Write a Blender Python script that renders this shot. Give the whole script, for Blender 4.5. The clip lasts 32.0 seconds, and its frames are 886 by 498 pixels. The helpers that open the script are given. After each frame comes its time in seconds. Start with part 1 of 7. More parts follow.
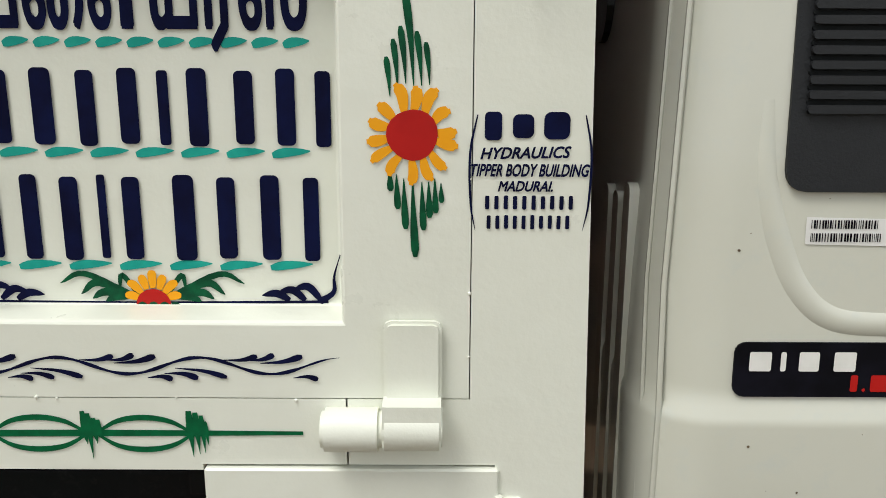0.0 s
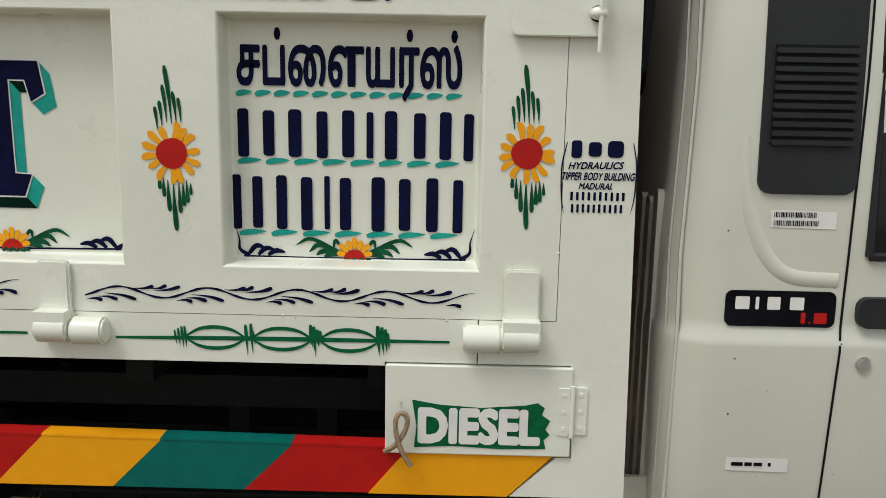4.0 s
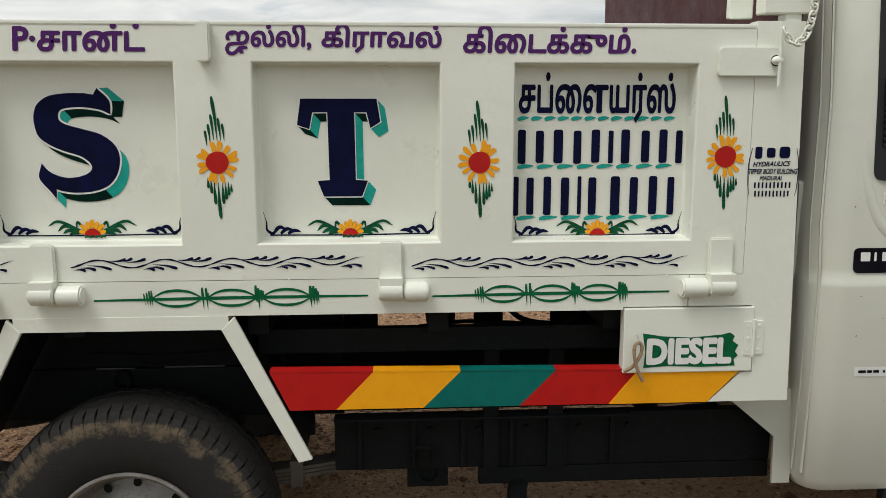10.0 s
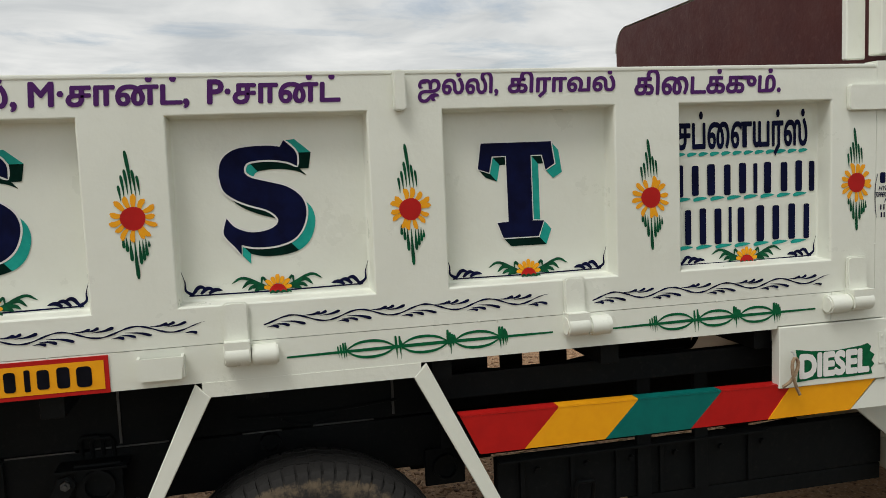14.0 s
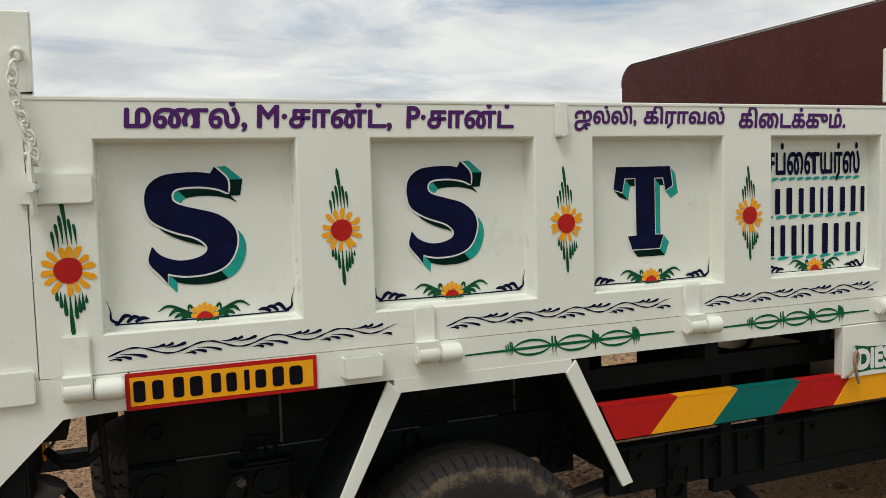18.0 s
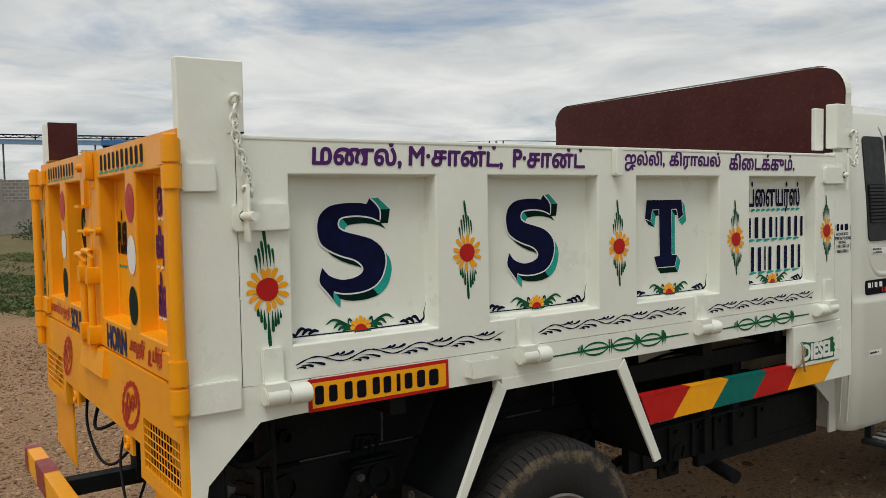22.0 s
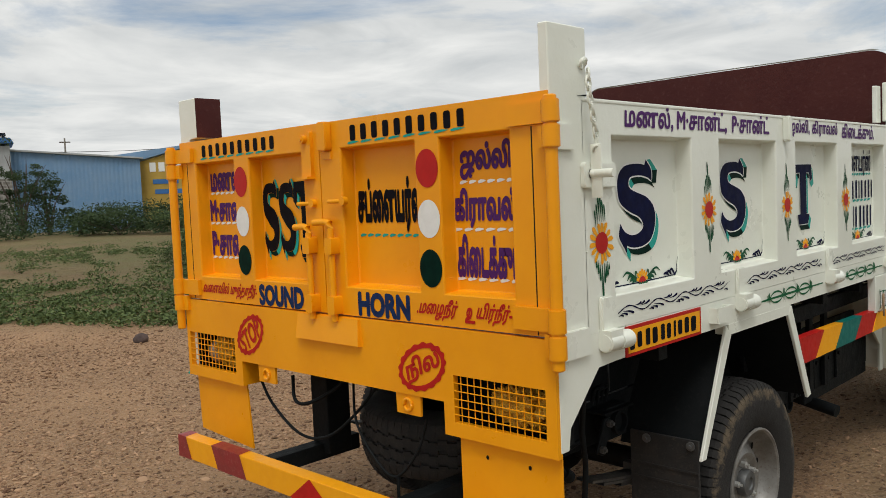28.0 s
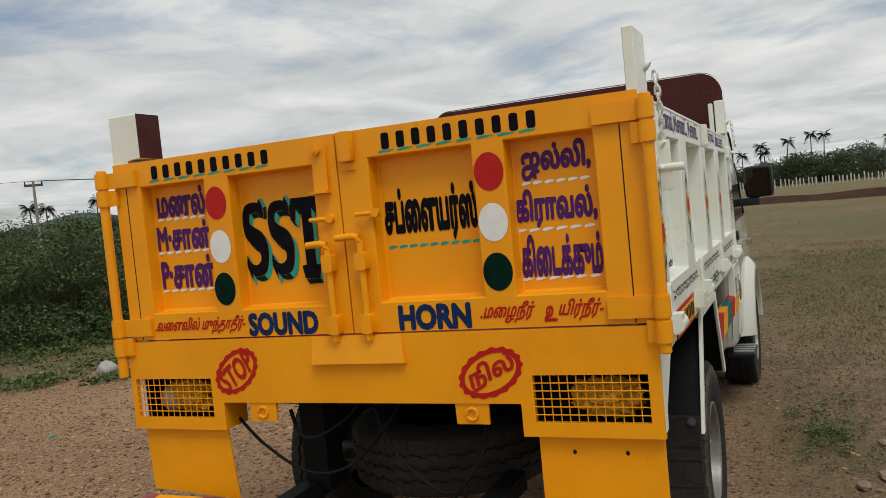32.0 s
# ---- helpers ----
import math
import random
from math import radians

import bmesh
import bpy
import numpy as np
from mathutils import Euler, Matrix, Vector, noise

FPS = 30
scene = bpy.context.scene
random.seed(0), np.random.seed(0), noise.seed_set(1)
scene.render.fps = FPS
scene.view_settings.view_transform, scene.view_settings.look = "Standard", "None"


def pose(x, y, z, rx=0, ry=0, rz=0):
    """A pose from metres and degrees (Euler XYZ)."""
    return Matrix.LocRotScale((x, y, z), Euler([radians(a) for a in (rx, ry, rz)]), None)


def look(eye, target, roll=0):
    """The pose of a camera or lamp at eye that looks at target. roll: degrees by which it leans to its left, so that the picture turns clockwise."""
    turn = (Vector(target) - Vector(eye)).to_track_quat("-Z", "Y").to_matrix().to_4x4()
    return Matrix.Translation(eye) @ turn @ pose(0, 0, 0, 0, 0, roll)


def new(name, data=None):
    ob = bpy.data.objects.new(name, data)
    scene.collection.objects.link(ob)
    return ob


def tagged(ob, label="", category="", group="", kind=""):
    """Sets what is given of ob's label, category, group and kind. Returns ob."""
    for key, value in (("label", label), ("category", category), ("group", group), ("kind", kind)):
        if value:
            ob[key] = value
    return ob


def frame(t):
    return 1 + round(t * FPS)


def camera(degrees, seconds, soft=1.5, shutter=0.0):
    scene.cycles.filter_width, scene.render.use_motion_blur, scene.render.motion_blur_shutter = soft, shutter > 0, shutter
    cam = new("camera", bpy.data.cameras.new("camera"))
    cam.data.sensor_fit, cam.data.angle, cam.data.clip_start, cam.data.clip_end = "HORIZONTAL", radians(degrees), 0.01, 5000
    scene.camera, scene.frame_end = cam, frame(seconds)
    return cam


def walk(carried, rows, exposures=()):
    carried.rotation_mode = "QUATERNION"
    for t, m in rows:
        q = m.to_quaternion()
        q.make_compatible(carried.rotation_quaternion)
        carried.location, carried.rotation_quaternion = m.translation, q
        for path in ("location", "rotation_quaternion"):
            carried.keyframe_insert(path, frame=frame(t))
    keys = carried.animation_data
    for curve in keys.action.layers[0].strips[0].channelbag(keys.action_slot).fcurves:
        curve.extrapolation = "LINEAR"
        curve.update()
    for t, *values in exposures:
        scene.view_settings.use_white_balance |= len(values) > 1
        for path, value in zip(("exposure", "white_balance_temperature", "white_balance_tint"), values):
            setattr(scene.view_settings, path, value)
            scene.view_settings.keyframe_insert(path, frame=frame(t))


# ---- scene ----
cam = camera(56.3, 32.0, soft=0.55)
PATH = [
    (0, (2.561, -0.818, 1.349), (2.565, 1.127, 0.882), 0.3),
    (0.5, (2.558, -0.857, 1.342), (2.562, 1.091, 0.889), 0.3),
    (1, (2.534, -0.913, 1.361), (2.537, 1.03, 0.889), 0.2),
    (1.5, (2.494, -1.009, 1.349), (2.498, 0.933, 0.872), 0.1),
    (2, (2.469, -1.099, 1.354), (2.472, 0.846, 0.887), 0.1),
    (2.5, (2.46, -1.143, 1.36), (2.461, 0.801, 0.889), 0.0),
    (4.5, (2.401, -1.397, 1.372), (2.37, 0.57, 1.017), 1.3),
    (5, (2.368, -1.436, 1.381), (2.335, 0.532, 1.028), 1.1),
    (5.5, (2.28, -1.501, 1.378), (2.288, 0.473, 1.056), 1.2),
    (6, (2.245, -1.587, 1.381), (2.227, 0.39, 1.079), 1.0),
    (6.5, (2.196, -1.659, 1.384), (2.197, 0.318, 1.085), 0.9),
    (7, (2.186, -1.715, 1.389), (2.207, 0.263, 1.098), 0.7),
    (7.5, (2.143, -1.785, 1.388), (2.173, 0.194, 1.098), 0.6),
    (8, (2.089, -1.844, 1.393), (2.106, 0.135, 1.104), 0.4),
    (8.5, (1.989, -1.848, 1.385), (2.024, 0.129, 1.08), -0.2),
    (9, (1.882, -1.852, 1.379), (1.932, 0.121, 1.055), -0.9),
    (9.5, (1.804, -1.868, 1.386), (1.9, 0.102, 1.057), -0.8),
    (10, (1.754, -1.893, 1.376), (1.878, 0.076, 1.044), -0.0),
    (10.5, (1.712, -1.887, 1.377), (1.795, 0.078, 1.013), 0.8),
    (11, (1.646, -1.85, 1.39), (1.725, 0.122, 1.067), 0.1),
    (11.5, (1.561, -1.842, 1.402), (1.717, 0.128, 1.095), 0.1),
    (12, (1.446, -1.864, 1.409), (1.72, 0.096, 1.122), -0.4),
    (12.5, (1.275, -1.908, 1.398), (1.61, 0.046, 1.132), -1.0),
    (13, (1.178, -1.906, 1.386), (1.551, 0.045, 1.152), -0.7),
    (13.5, (1.08, -1.853, 1.363), (1.516, 0.088, 1.155), -1.9),
    (14, (1.015, -1.834, 1.354), (1.462, 0.105, 1.153), -2.3),
    (14.5, (0.964, -1.845, 1.353), (1.421, 0.093, 1.155), -2.2),
    (15, (0.877, -1.895, 1.363), (1.341, 0.04, 1.163), -2.2),
    (15.5, (0.759, -1.929, 1.364), (1.258, -0.002, 1.174), -2.4),
    (17.5, (0.411, -1.83, 1.358), (1.113, 0.035, 1.185), -2.5),
    (18, (0.298, -1.862, 1.365), (1.023, -0.005, 1.212), -1.6),
    (18.5, (0.164, -1.931, 1.387), (0.902, -0.079, 1.236), -1.2),
    (19, (0.059, -1.979, 1.376), (0.816, -0.133, 1.232), -0.3),
    (19.5, (-0.035, -1.942, 1.362), (0.781, -0.122, 1.214), -0.3),
    (20, (-0.148, -1.895, 1.382), (0.728, -0.103, 1.237), -1.1),
    (20.5, (-0.204, -1.863, 1.387), (0.732, -0.1, 1.257), -0.8),
    (21, (-0.302, -1.837, 1.385), (0.739, -0.132, 1.288), -0.5),
    (21.5, (-0.433, -1.805, 1.387), (0.695, -0.157, 1.286), -1.1),
    (22, (-0.561, -1.813, 1.405), (0.577, -0.172, 1.294), -1.1),
    (22.5, (-0.637, -1.835, 1.394), (0.472, -0.174, 1.296), -0.6),
    (23, (-0.707, -1.781, 1.381), (0.438, -0.143, 1.302), -1.6),
    (23.5, (-0.792, -1.732, 1.38), (0.426, -0.148, 1.282), -2.7),
    (24, (-0.873, -1.679, 1.38), (0.387, -0.13, 1.265), -2.6),
    (24.5, (-0.948, -1.661, 1.387), (0.334, -0.13, 1.273), -2.6),
    (25, (-1.028, -1.662, 1.386), (0.263, -0.138, 1.274), -2.7),
    (25.5, (-1.103, -1.655, 1.378), (0.187, -0.13, 1.268), -2.7),
    (27.5, (-1.387, -1.241, 1.346), (0.047, 0.148, 1.225), -3.1),
    (28, (-1.555, -1.151, 1.353), (-0.124, 0.239, 1.218), -2.5),
    (28.5, (-1.641, -1.021, 1.326), (-0.208, 0.367, 1.181), -3.3),
    (29, (-1.712, -0.873, 1.332), (-0.207, 0.433, 1.167), -3.2),
    (29.5, (-1.737, -0.824, 1.338), (-0.122, 0.345, 1.178), -2.7),
    (30, (-1.807, -0.753, 1.35), (-0.088, 0.259, 1.205), -2.6),
    (30.5, (-1.912, -0.65, 1.348), (-0.148, 0.28, 1.2), -2.4),
    (31, (-1.977, -0.587, 1.33), (-0.194, 0.307, 1.175), -2.7),
    (31.5, (-2.001, -0.481, 1.326), (-0.19, 0.36, 1.201), -5.0),
    (32, (-2.064, -0.35, 1.33), (-0.235, 0.453, 1.237), -5.6),
]
walk(cam, [(t, look(eye, target, roll)) for t, eye, target, roll in PATH],
     exposures=[(0.0, 0.60), (2.5, 0.56), (5.0, 0.26), (9.0, 0.28), (12.0, 0.29), (14.0, 0.18), (15.5, 0.15), (18.0, 0.28), (20.0, 0.24), (23.0, 0.05), (25.5, 0.02), (27.5, 0.18), (29.0, 0.23), (31.0, 0.17), (32.0, 0.06)])

# ---- world and sun ----
SUN_UP, SUN_AZ = radians(60), radians(228)
world = bpy.data.worlds.new("sky")
scene.world = world
world.use_nodes = True
wt = world.node_tree
wt.nodes.clear()


def wnode(kind, **values):
    n = wt.nodes.new(kind)
    for k, v in values.items():
        n.inputs[k].default_value = v
    return n


sky = wnode("ShaderNodeTexSky")
sky.sky_type, sky.sun_disc, sky.sun_elevation, sky.sun_rotation = "NISHITA", False, SUN_UP, SUN_AZ
sky.air_density, sky.dust_density = 1.0, 1.6
coord = wnode("ShaderNodeTexCoord")
split = wnode("ShaderNodeSeparateXYZ")
wt.links.new(coord.outputs["Generated"], split.inputs[0])
up = wnode("ShaderNodeMath")
up.operation, up.use_clamp = "ADD", False
up.inputs[1].default_value = 0.10
wt.links.new(split.outputs["Z"], up.inputs[0])
high = wnode("ShaderNodeMath")
high.operation = "MAXIMUM"
high.inputs[1].default_value = 0.05
wt.links.new(up.outputs[0], high.inputs[0])
flat = wnode("ShaderNodeCombineXYZ")
for axis in ("X", "Y"):
    d = wnode("ShaderNodeMath")
    d.operation = "DIVIDE"
    wt.links.new(split.outputs[axis], d.inputs[0])
    wt.links.new(high.outputs[0], d.inputs[1])
    wt.links.new(d.outputs[0], flat.inputs[axis])
big = wnode("ShaderNodeTexNoise", Scale=0.62, Detail=9.0, Roughness=0.6, Distortion=0.5)
fine = wnode("ShaderNodeTexNoise", Scale=1.35, Detail=7.0, Roughness=0.55, Distortion=0.5)
wt.links.new(flat.outputs[0], big.inputs["Vector"])
wt.links.new(flat.outputs[0], fine.inputs["Vector"])
cover = wnode("ShaderNodeValToRGB")
cover.color_ramp.elements[0].position, cover.color_ramp.elements[0].color = 0.30, (0, 0, 0, 1)
cover.color_ramp.elements[1].position, cover.color_ramp.elements[1].color = 0.46, (1, 1, 1, 1)
wt.links.new(big.outputs["Fac"], cover.inputs[0])
tone = wnode("ShaderNodeValToRGB")
tone.color_ramp.elements[0].position, tone.color_ramp.elements[0].color = 0.32, (5.5, 5.75, 5.85, 1)
tone.color_ramp.elements[1].position, tone.color_ramp.elements[1].color = 0.68, (8.5, 8.55, 8.35, 1)
wt.links.new(fine.outputs["Fac"], tone.inputs[0])
blend = wnode("ShaderNodeMixRGB")
wt.links.new(cover.outputs[0], blend.inputs[0])
wt.links.new(sky.outputs[0], blend.inputs[1])
wt.links.new(tone.outputs[0], blend.inputs[2])
air = wnode("ShaderNodeBackground", Strength=0.088)
wt.links.new(blend.outputs[0], air.inputs[0])
wout = wnode("ShaderNodeOutputWorld")
wt.links.new(air.outputs[0], wout.inputs[0])

sun = new("sun", bpy.data.lights.new("sun", "SUN"))
sun.data.energy, sun.data.angle, sun.data.color = 1.5, radians(24), (1.0, 0.97, 0.92)
sun.matrix_world = look((0, 0, 30), Vector((0, 0, 30)) - Vector((math.sin(SUN_AZ) * math.cos(SUN_UP), math.cos(SUN_AZ) * math.cos(SUN_UP), math.sin(SUN_UP))))

# ---- materials ----


def material(name, colour, rough=0.5, metal=0.0, second=None, scale=8.0, spread=(0.4, 0.65), bump=0.0, bump_scale=60.0, gloss_var=0.1, third=None, coat=0.0, stretch=(1, 1, 1), spec=0.5):
    """A surface with grain at two scales: colour patches (second), fine specks (third), uneven gloss and relief."""
    m = bpy.data.materials.new(name)
    m.use_nodes = True
    t = m.node_tree
    b = t.nodes["Principled BSDF"]
    b.inputs["Roughness"].default_value, b.inputs["Metallic"].default_value = rough, metal
    b.inputs["Coat Weight"].default_value, b.inputs["Specular IOR Level"].default_value = coat, spec
    b.inputs["Base Color"].default_value = (*colour, 1)
    tc = t.nodes.new("ShaderNodeTexCoord")
    mp = t.nodes.new("ShaderNodeMapping")
    mp.inputs["Scale"].default_value = stretch
    t.links.new(tc.outputs["Object"], mp.inputs["Vector"])

    def noise_of(s, detail=6.0, r=0.6):
        n = t.nodes.new("ShaderNodeTexNoise")
        n.inputs["Scale"].default_value, n.inputs["Detail"].default_value, n.inputs["Roughness"].default_value = s, detail, r
        t.links.new(mp.outputs[0], n.inputs["Vector"])
        return n.outputs["Fac"]

    def ramp(src, lo, hi, a=0.0, c=1.0):
        n = t.nodes.new("ShaderNodeMapRange")
        n.inputs["From Min"].default_value, n.inputs["From Max"].default_value = lo, hi
        n.inputs["To Min"].default_value, n.inputs["To Max"].default_value = a, c
        t.links.new(src, n.inputs["Value"])
        return n.outputs[0]

    col = None
    if second:
        mx = t.nodes.new("ShaderNodeMixRGB")
        mx.inputs[1].default_value, mx.inputs[2].default_value = (*colour, 1), (*second, 1)
        t.links.new(ramp(noise_of(scale), *spread), mx.inputs[0])
        col = mx.outputs[0]
    if third:
        mx = t.nodes.new("ShaderNodeMixRGB")
        mx.inputs[1].default_value, mx.inputs[2].default_value = (*colour, 1), (*third, 1)
        if col:
            t.links.new(col, mx.inputs[1])
        t.links.new(ramp(noise_of(scale * 9, 4.0, 0.7), 0.55, 0.72), mx.inputs[0])
        col = mx.outputs[0]
    if col:
        t.links.new(col, b.inputs["Base Color"])
    if gloss_var:
        t.links.new(ramp(noise_of(scale * 2.3), 0.3, 0.7, max(0.02, rough - gloss_var), min(1.0, rough + gloss_var)), b.inputs["Roughness"])
    if bump:
        bp = t.nodes.new("ShaderNodeBump")
        bp.inputs["Strength"].default_value, bp.inputs["Distance"].default_value = bump, 0.01
        t.links.new(noise_of(bump_scale, 5.0, 0.6), bp.inputs["Height"])
        t.links.new(bp.outputs[0], b.inputs["Normal"])
    return m


WHITE = material("white_enamel", (0.775, 0.796, 0.712), 0.34, second=(0.735, 0.753, 0.665), scale=3.0, bump=0.16, bump_scale=22, third=(0.755, 0.775, 0.690))
YELLOW = material("yellow_enamel", (0.86, 0.345, 0.004), 0.36, spec=0.3, second=(0.80, 0.305, 0.004), scale=3.5, bump=0.10, bump_scale=26)
MAROON = material("maroon_enamel", (0.060, 0.013, 0.012), 0.5, second=(0.072, 0.018, 0.015), scale=5.0, third=(0.085, 0.030, 0.025), bump=0.15, bump_scale=40, spec=0.2)
BLACK = material("black_chassis_paint", (0.0070, 0.0085, 0.0092), 0.6, spec=0.10, second=(0.0085, 0.0100, 0.0108), scale=7.0, third=(0.014, 0.0145, 0.0145), bump=0.2, bump_scale=50)
NAVY = material("navy_sign_paint", (0.005, 0.006, 0.026), 0.5, second=(0.006, 0.009, 0.045), scale=22.0, spec=0.04)
INK = material("black_sign_paint", (0.005, 0.005, 0.007), 0.5, second=(0.008, 0.008, 0.013), scale=22.0, spec=0.04)
TEAL = material("turquoise_sign_paint", (0.008, 0.30, 0.25), 0.45, second=(0.015, 0.37, 0.30), scale=30.0, spec=0.2)
DEEP = material("deep_green_sign_paint", (0.0015, 0.014, 0.010), 0.5, second=(0.002, 0.022, 0.015), scale=30.0, spec=0.04)
GREEN = material("green_sign_paint", (0.002, 0.125, 0.045), 0.45, second=(0.002, 0.08, 0.03), scale=60.0, spec=0.15)
LEAF_PAINT = material("dark_green_sign_paint", (0.002, 0.050, 0.022), 0.48, second=(0.003, 0.10, 0.04), scale=60.0, spec=0.15)
PURPLE = material("purple_sign_paint", (0.080, 0.018, 0.130), 0.48, spec=0.12, second=(0.070, 0.018, 0.115), scale=30.0)
RED = material("red_sign_paint", (0.46, 0.012, 0.010), 0.42, second=(0.40, 0.010, 0.009), scale=20.0, spec=0.2)
AMBER = material("amber_sign_paint", (0.86, 0.37, 0.008), 0.42, second=(0.83, 0.345, 0.0075), scale=30.0, spec=0.25)
SPRUCE = material("spruce_green_sign_paint", (0.002, 0.135, 0.115), 0.42, second=(0.002, 0.115, 0.10), scale=20.0, spec=0.2)
CREAM = material("white_sign_paint", (0.78, 0.78, 0.75), 0.4, second=(0.72, 0.72, 0.69), scale=30.0)
CABWHITE = material("white_car_paint", (0.600, 0.608, 0.535), 0.22, second=(0.575, 0.583, 0.505), scale=2.5, coat=0.5, third=(0.57, 0.59, 0.53), gloss_var=0.05)
TRIM = material("black_plastic_trim", (0.014, 0.0155, 0.018), 0.55, second=(0.018, 0.020, 0.023), spec=0.3, scale=8, bump=0.15, bump_scale=300)
RUBBER = material("tyre_rubber", (0.020, 0.0195, 0.019), 0.8, second=(0.032, 0.029, 0.026), scale=9.0, spread=(0.45, 0.7), third=(0.045, 0.038, 0.031), spec=0.3, bump=0.3, bump_scale=120)
MUD = material("dried_mud", (0.15, 0.105, 0.062), 0.95, second=(0.065, 0.05, 0.036), scale=30.0, bump=0.6, bump_scale=150)
TYRE_MUD = material("muddy_tyre_rubber", (0.020, 0.0195, 0.019), 0.85, spec=0.25, bump=0.3, bump_scale=120)
mt = TYRE_MUD.node_tree
mco, msep = mt.nodes.new("ShaderNodeTexCoord"), mt.nodes.new("ShaderNodeVectorMath")
mflat = mt.nodes.new("ShaderNodeVectorMath")
mflat.operation, msep.operation = "MULTIPLY", "LENGTH"
mflat.inputs[1].default_value = (1, 0, 1)
mt.links.new(mco.outputs["Object"], mflat.inputs[0])
mt.links.new(mflat.outputs[0], msep.inputs[0])
mband = mt.nodes.new("ShaderNodeValToRGB")
for pos, val in ((0.252, 0.0), (0.288, 0.42), (0.316, 0.56), (0.328, 0.45), (0.338, 0.25), (0.346, 0.12)):
    e = mband.color_ramp.elements.new(pos)
    e.color = (val, val, val, 1)
mband.color_ramp.elements[-1].color = (0, 0, 0, 1)
mt.links.new(msep.outputs["Value"], mband.inputs[0])
mns = mt.nodes.new("ShaderNodeTexNoise")
mns.inputs["Scale"].default_value, mns.inputs["Detail"].default_value, mns.inputs["Roughness"].default_value = 24.0, 10.0, 0.78
mt.links.new(mco.outputs["Object"], mns.inputs["Vector"])
madd = mt.nodes.new("ShaderNodeMath")
madd.operation = "ADD"
mt.links.new(mband.outputs[0], madd.inputs[0])
mt.links.new(mns.outputs["Fac"], madd.inputs[1])
mcut = mt.nodes.new("ShaderNodeMapRange")
mcut.inputs["From Min"].default_value, mcut.inputs["From Max"].default_value = 0.93, 1.08
mt.links.new(madd.outputs[0], mcut.inputs["Value"])
mmix, mtan = mt.nodes.new("ShaderNodeMixRGB"), mt.nodes.new("ShaderNodeMixRGB")
mtan.inputs[1].default_value, mtan.inputs[2].default_value = (0.068, 0.054, 0.037, 1), (0.150, 0.114, 0.074, 1)
mn2 = mt.nodes.new("ShaderNodeTexNoise")
mn2.inputs["Scale"].default_value = 60.0
mt.links.new(mco.outputs["Object"], mn2.inputs["Vector"])
mt.links.new(mn2.outputs["Fac"], mtan.inputs[0])
mmix.inputs[1].default_value = (0.021, 0.020, 0.019, 1)
mt.links.new(mtan.outputs[0], mmix.inputs[2])
mt.links.new(mcut.outputs[0], mmix.inputs[0])
mt.links.new(mmix.outputs[0], mt.nodes["Principled BSDF"].inputs["Base Color"])
SPRING_GREY = material("dull_grey_steel", (0.10, 0.105, 0.105), 0.5, metal=0.3, second=(0.06, 0.06, 0.058), scale=18)
STEEL = material("silver_wheel_paint", (0.25, 0.245, 0.23), 0.5, metal=0.5, second=(0.16, 0.15, 0.132), scale=12.0, third=(0.14, 0.12, 0.095))
GALV = material("galvanised_steel", (0.55, 0.55, 0.53), 0.4, metal=0.6, second=(0.45, 0.45, 0.43), scale=40.0)
GLASS = bpy.data.materials.new("dark_window_glass")
GLASS.use_nodes = True
gb = GLASS.node_tree.nodes["Principled BSDF"]
gb.inputs["Base Color"].default_value, gb.inputs["Roughness"].default_value = (0.012, 0.014, 0.014, 1), 0.06
gb.inputs["Specular IOR Level"].default_value = 0.2

# ---- mesh helpers ----


def part(name, bm, mat, parent=None, label="", smooth=None):
    me = bpy.data.meshes.new(name)
    bmesh.ops.recalc_face_normals(bm, faces=bm.faces)
    if smooth:
        for f in bm.faces:
            f.smooth = True
    bm.to_mesh(me)
    bm.free()
    for m in (mat if isinstance(mat, (list, tuple)) else [mat]):
        me.materials.append(m)
    if smooth:
        me.set_sharp_from_angle(angle=radians(smooth))
    ob = new(name, me)
    if parent:
        ob.parent = parent
    if label:
        tagged(ob, label)
    return ob


def box(bm, lo, hi, bevel=0.0, mi=0, matrix=None):
    lo, hi = Vector(lo), Vector(hi)
    made = bmesh.ops.create_cube(bm, size=1.0, matrix=Matrix.Translation((lo + hi) / 2) @ Matrix.Diagonal((*(hi - lo), 1)))
    vs = made["verts"]
    if bevel:
        es = list({e for v in vs for e in v.link_edges})
        r = bmesh.ops.bevel(bm, geom=es, offset=bevel, segments=2, profile=0.6, affect="EDGES")
        vs = r["verts"]
    for f in {f for v in vs for f in v.link_faces}:
        f.material_index = mi
    if matrix is not None:
        bmesh.ops.transform(bm, matrix=matrix, verts=list(set(vs)))
    return vs


def rod(bm, a, b, r, seg=14, mi=0, r2=None):
    a, b = Vector(a), Vector(b)
    d = b - a
    m = Matrix.Translation((a + b) / 2) @ d.to_track_quat("Z", "Y").to_matrix().to_4x4()
    made = bmesh.ops.create_cone(bm, cap_ends=True, segments=seg, radius1=r, radius2=r if r2 is None else r2, depth=d.length, matrix=m)
    for f in {f for v in made["verts"] for f in v.link_faces}:
        f.material_index = mi
    return made["verts"]


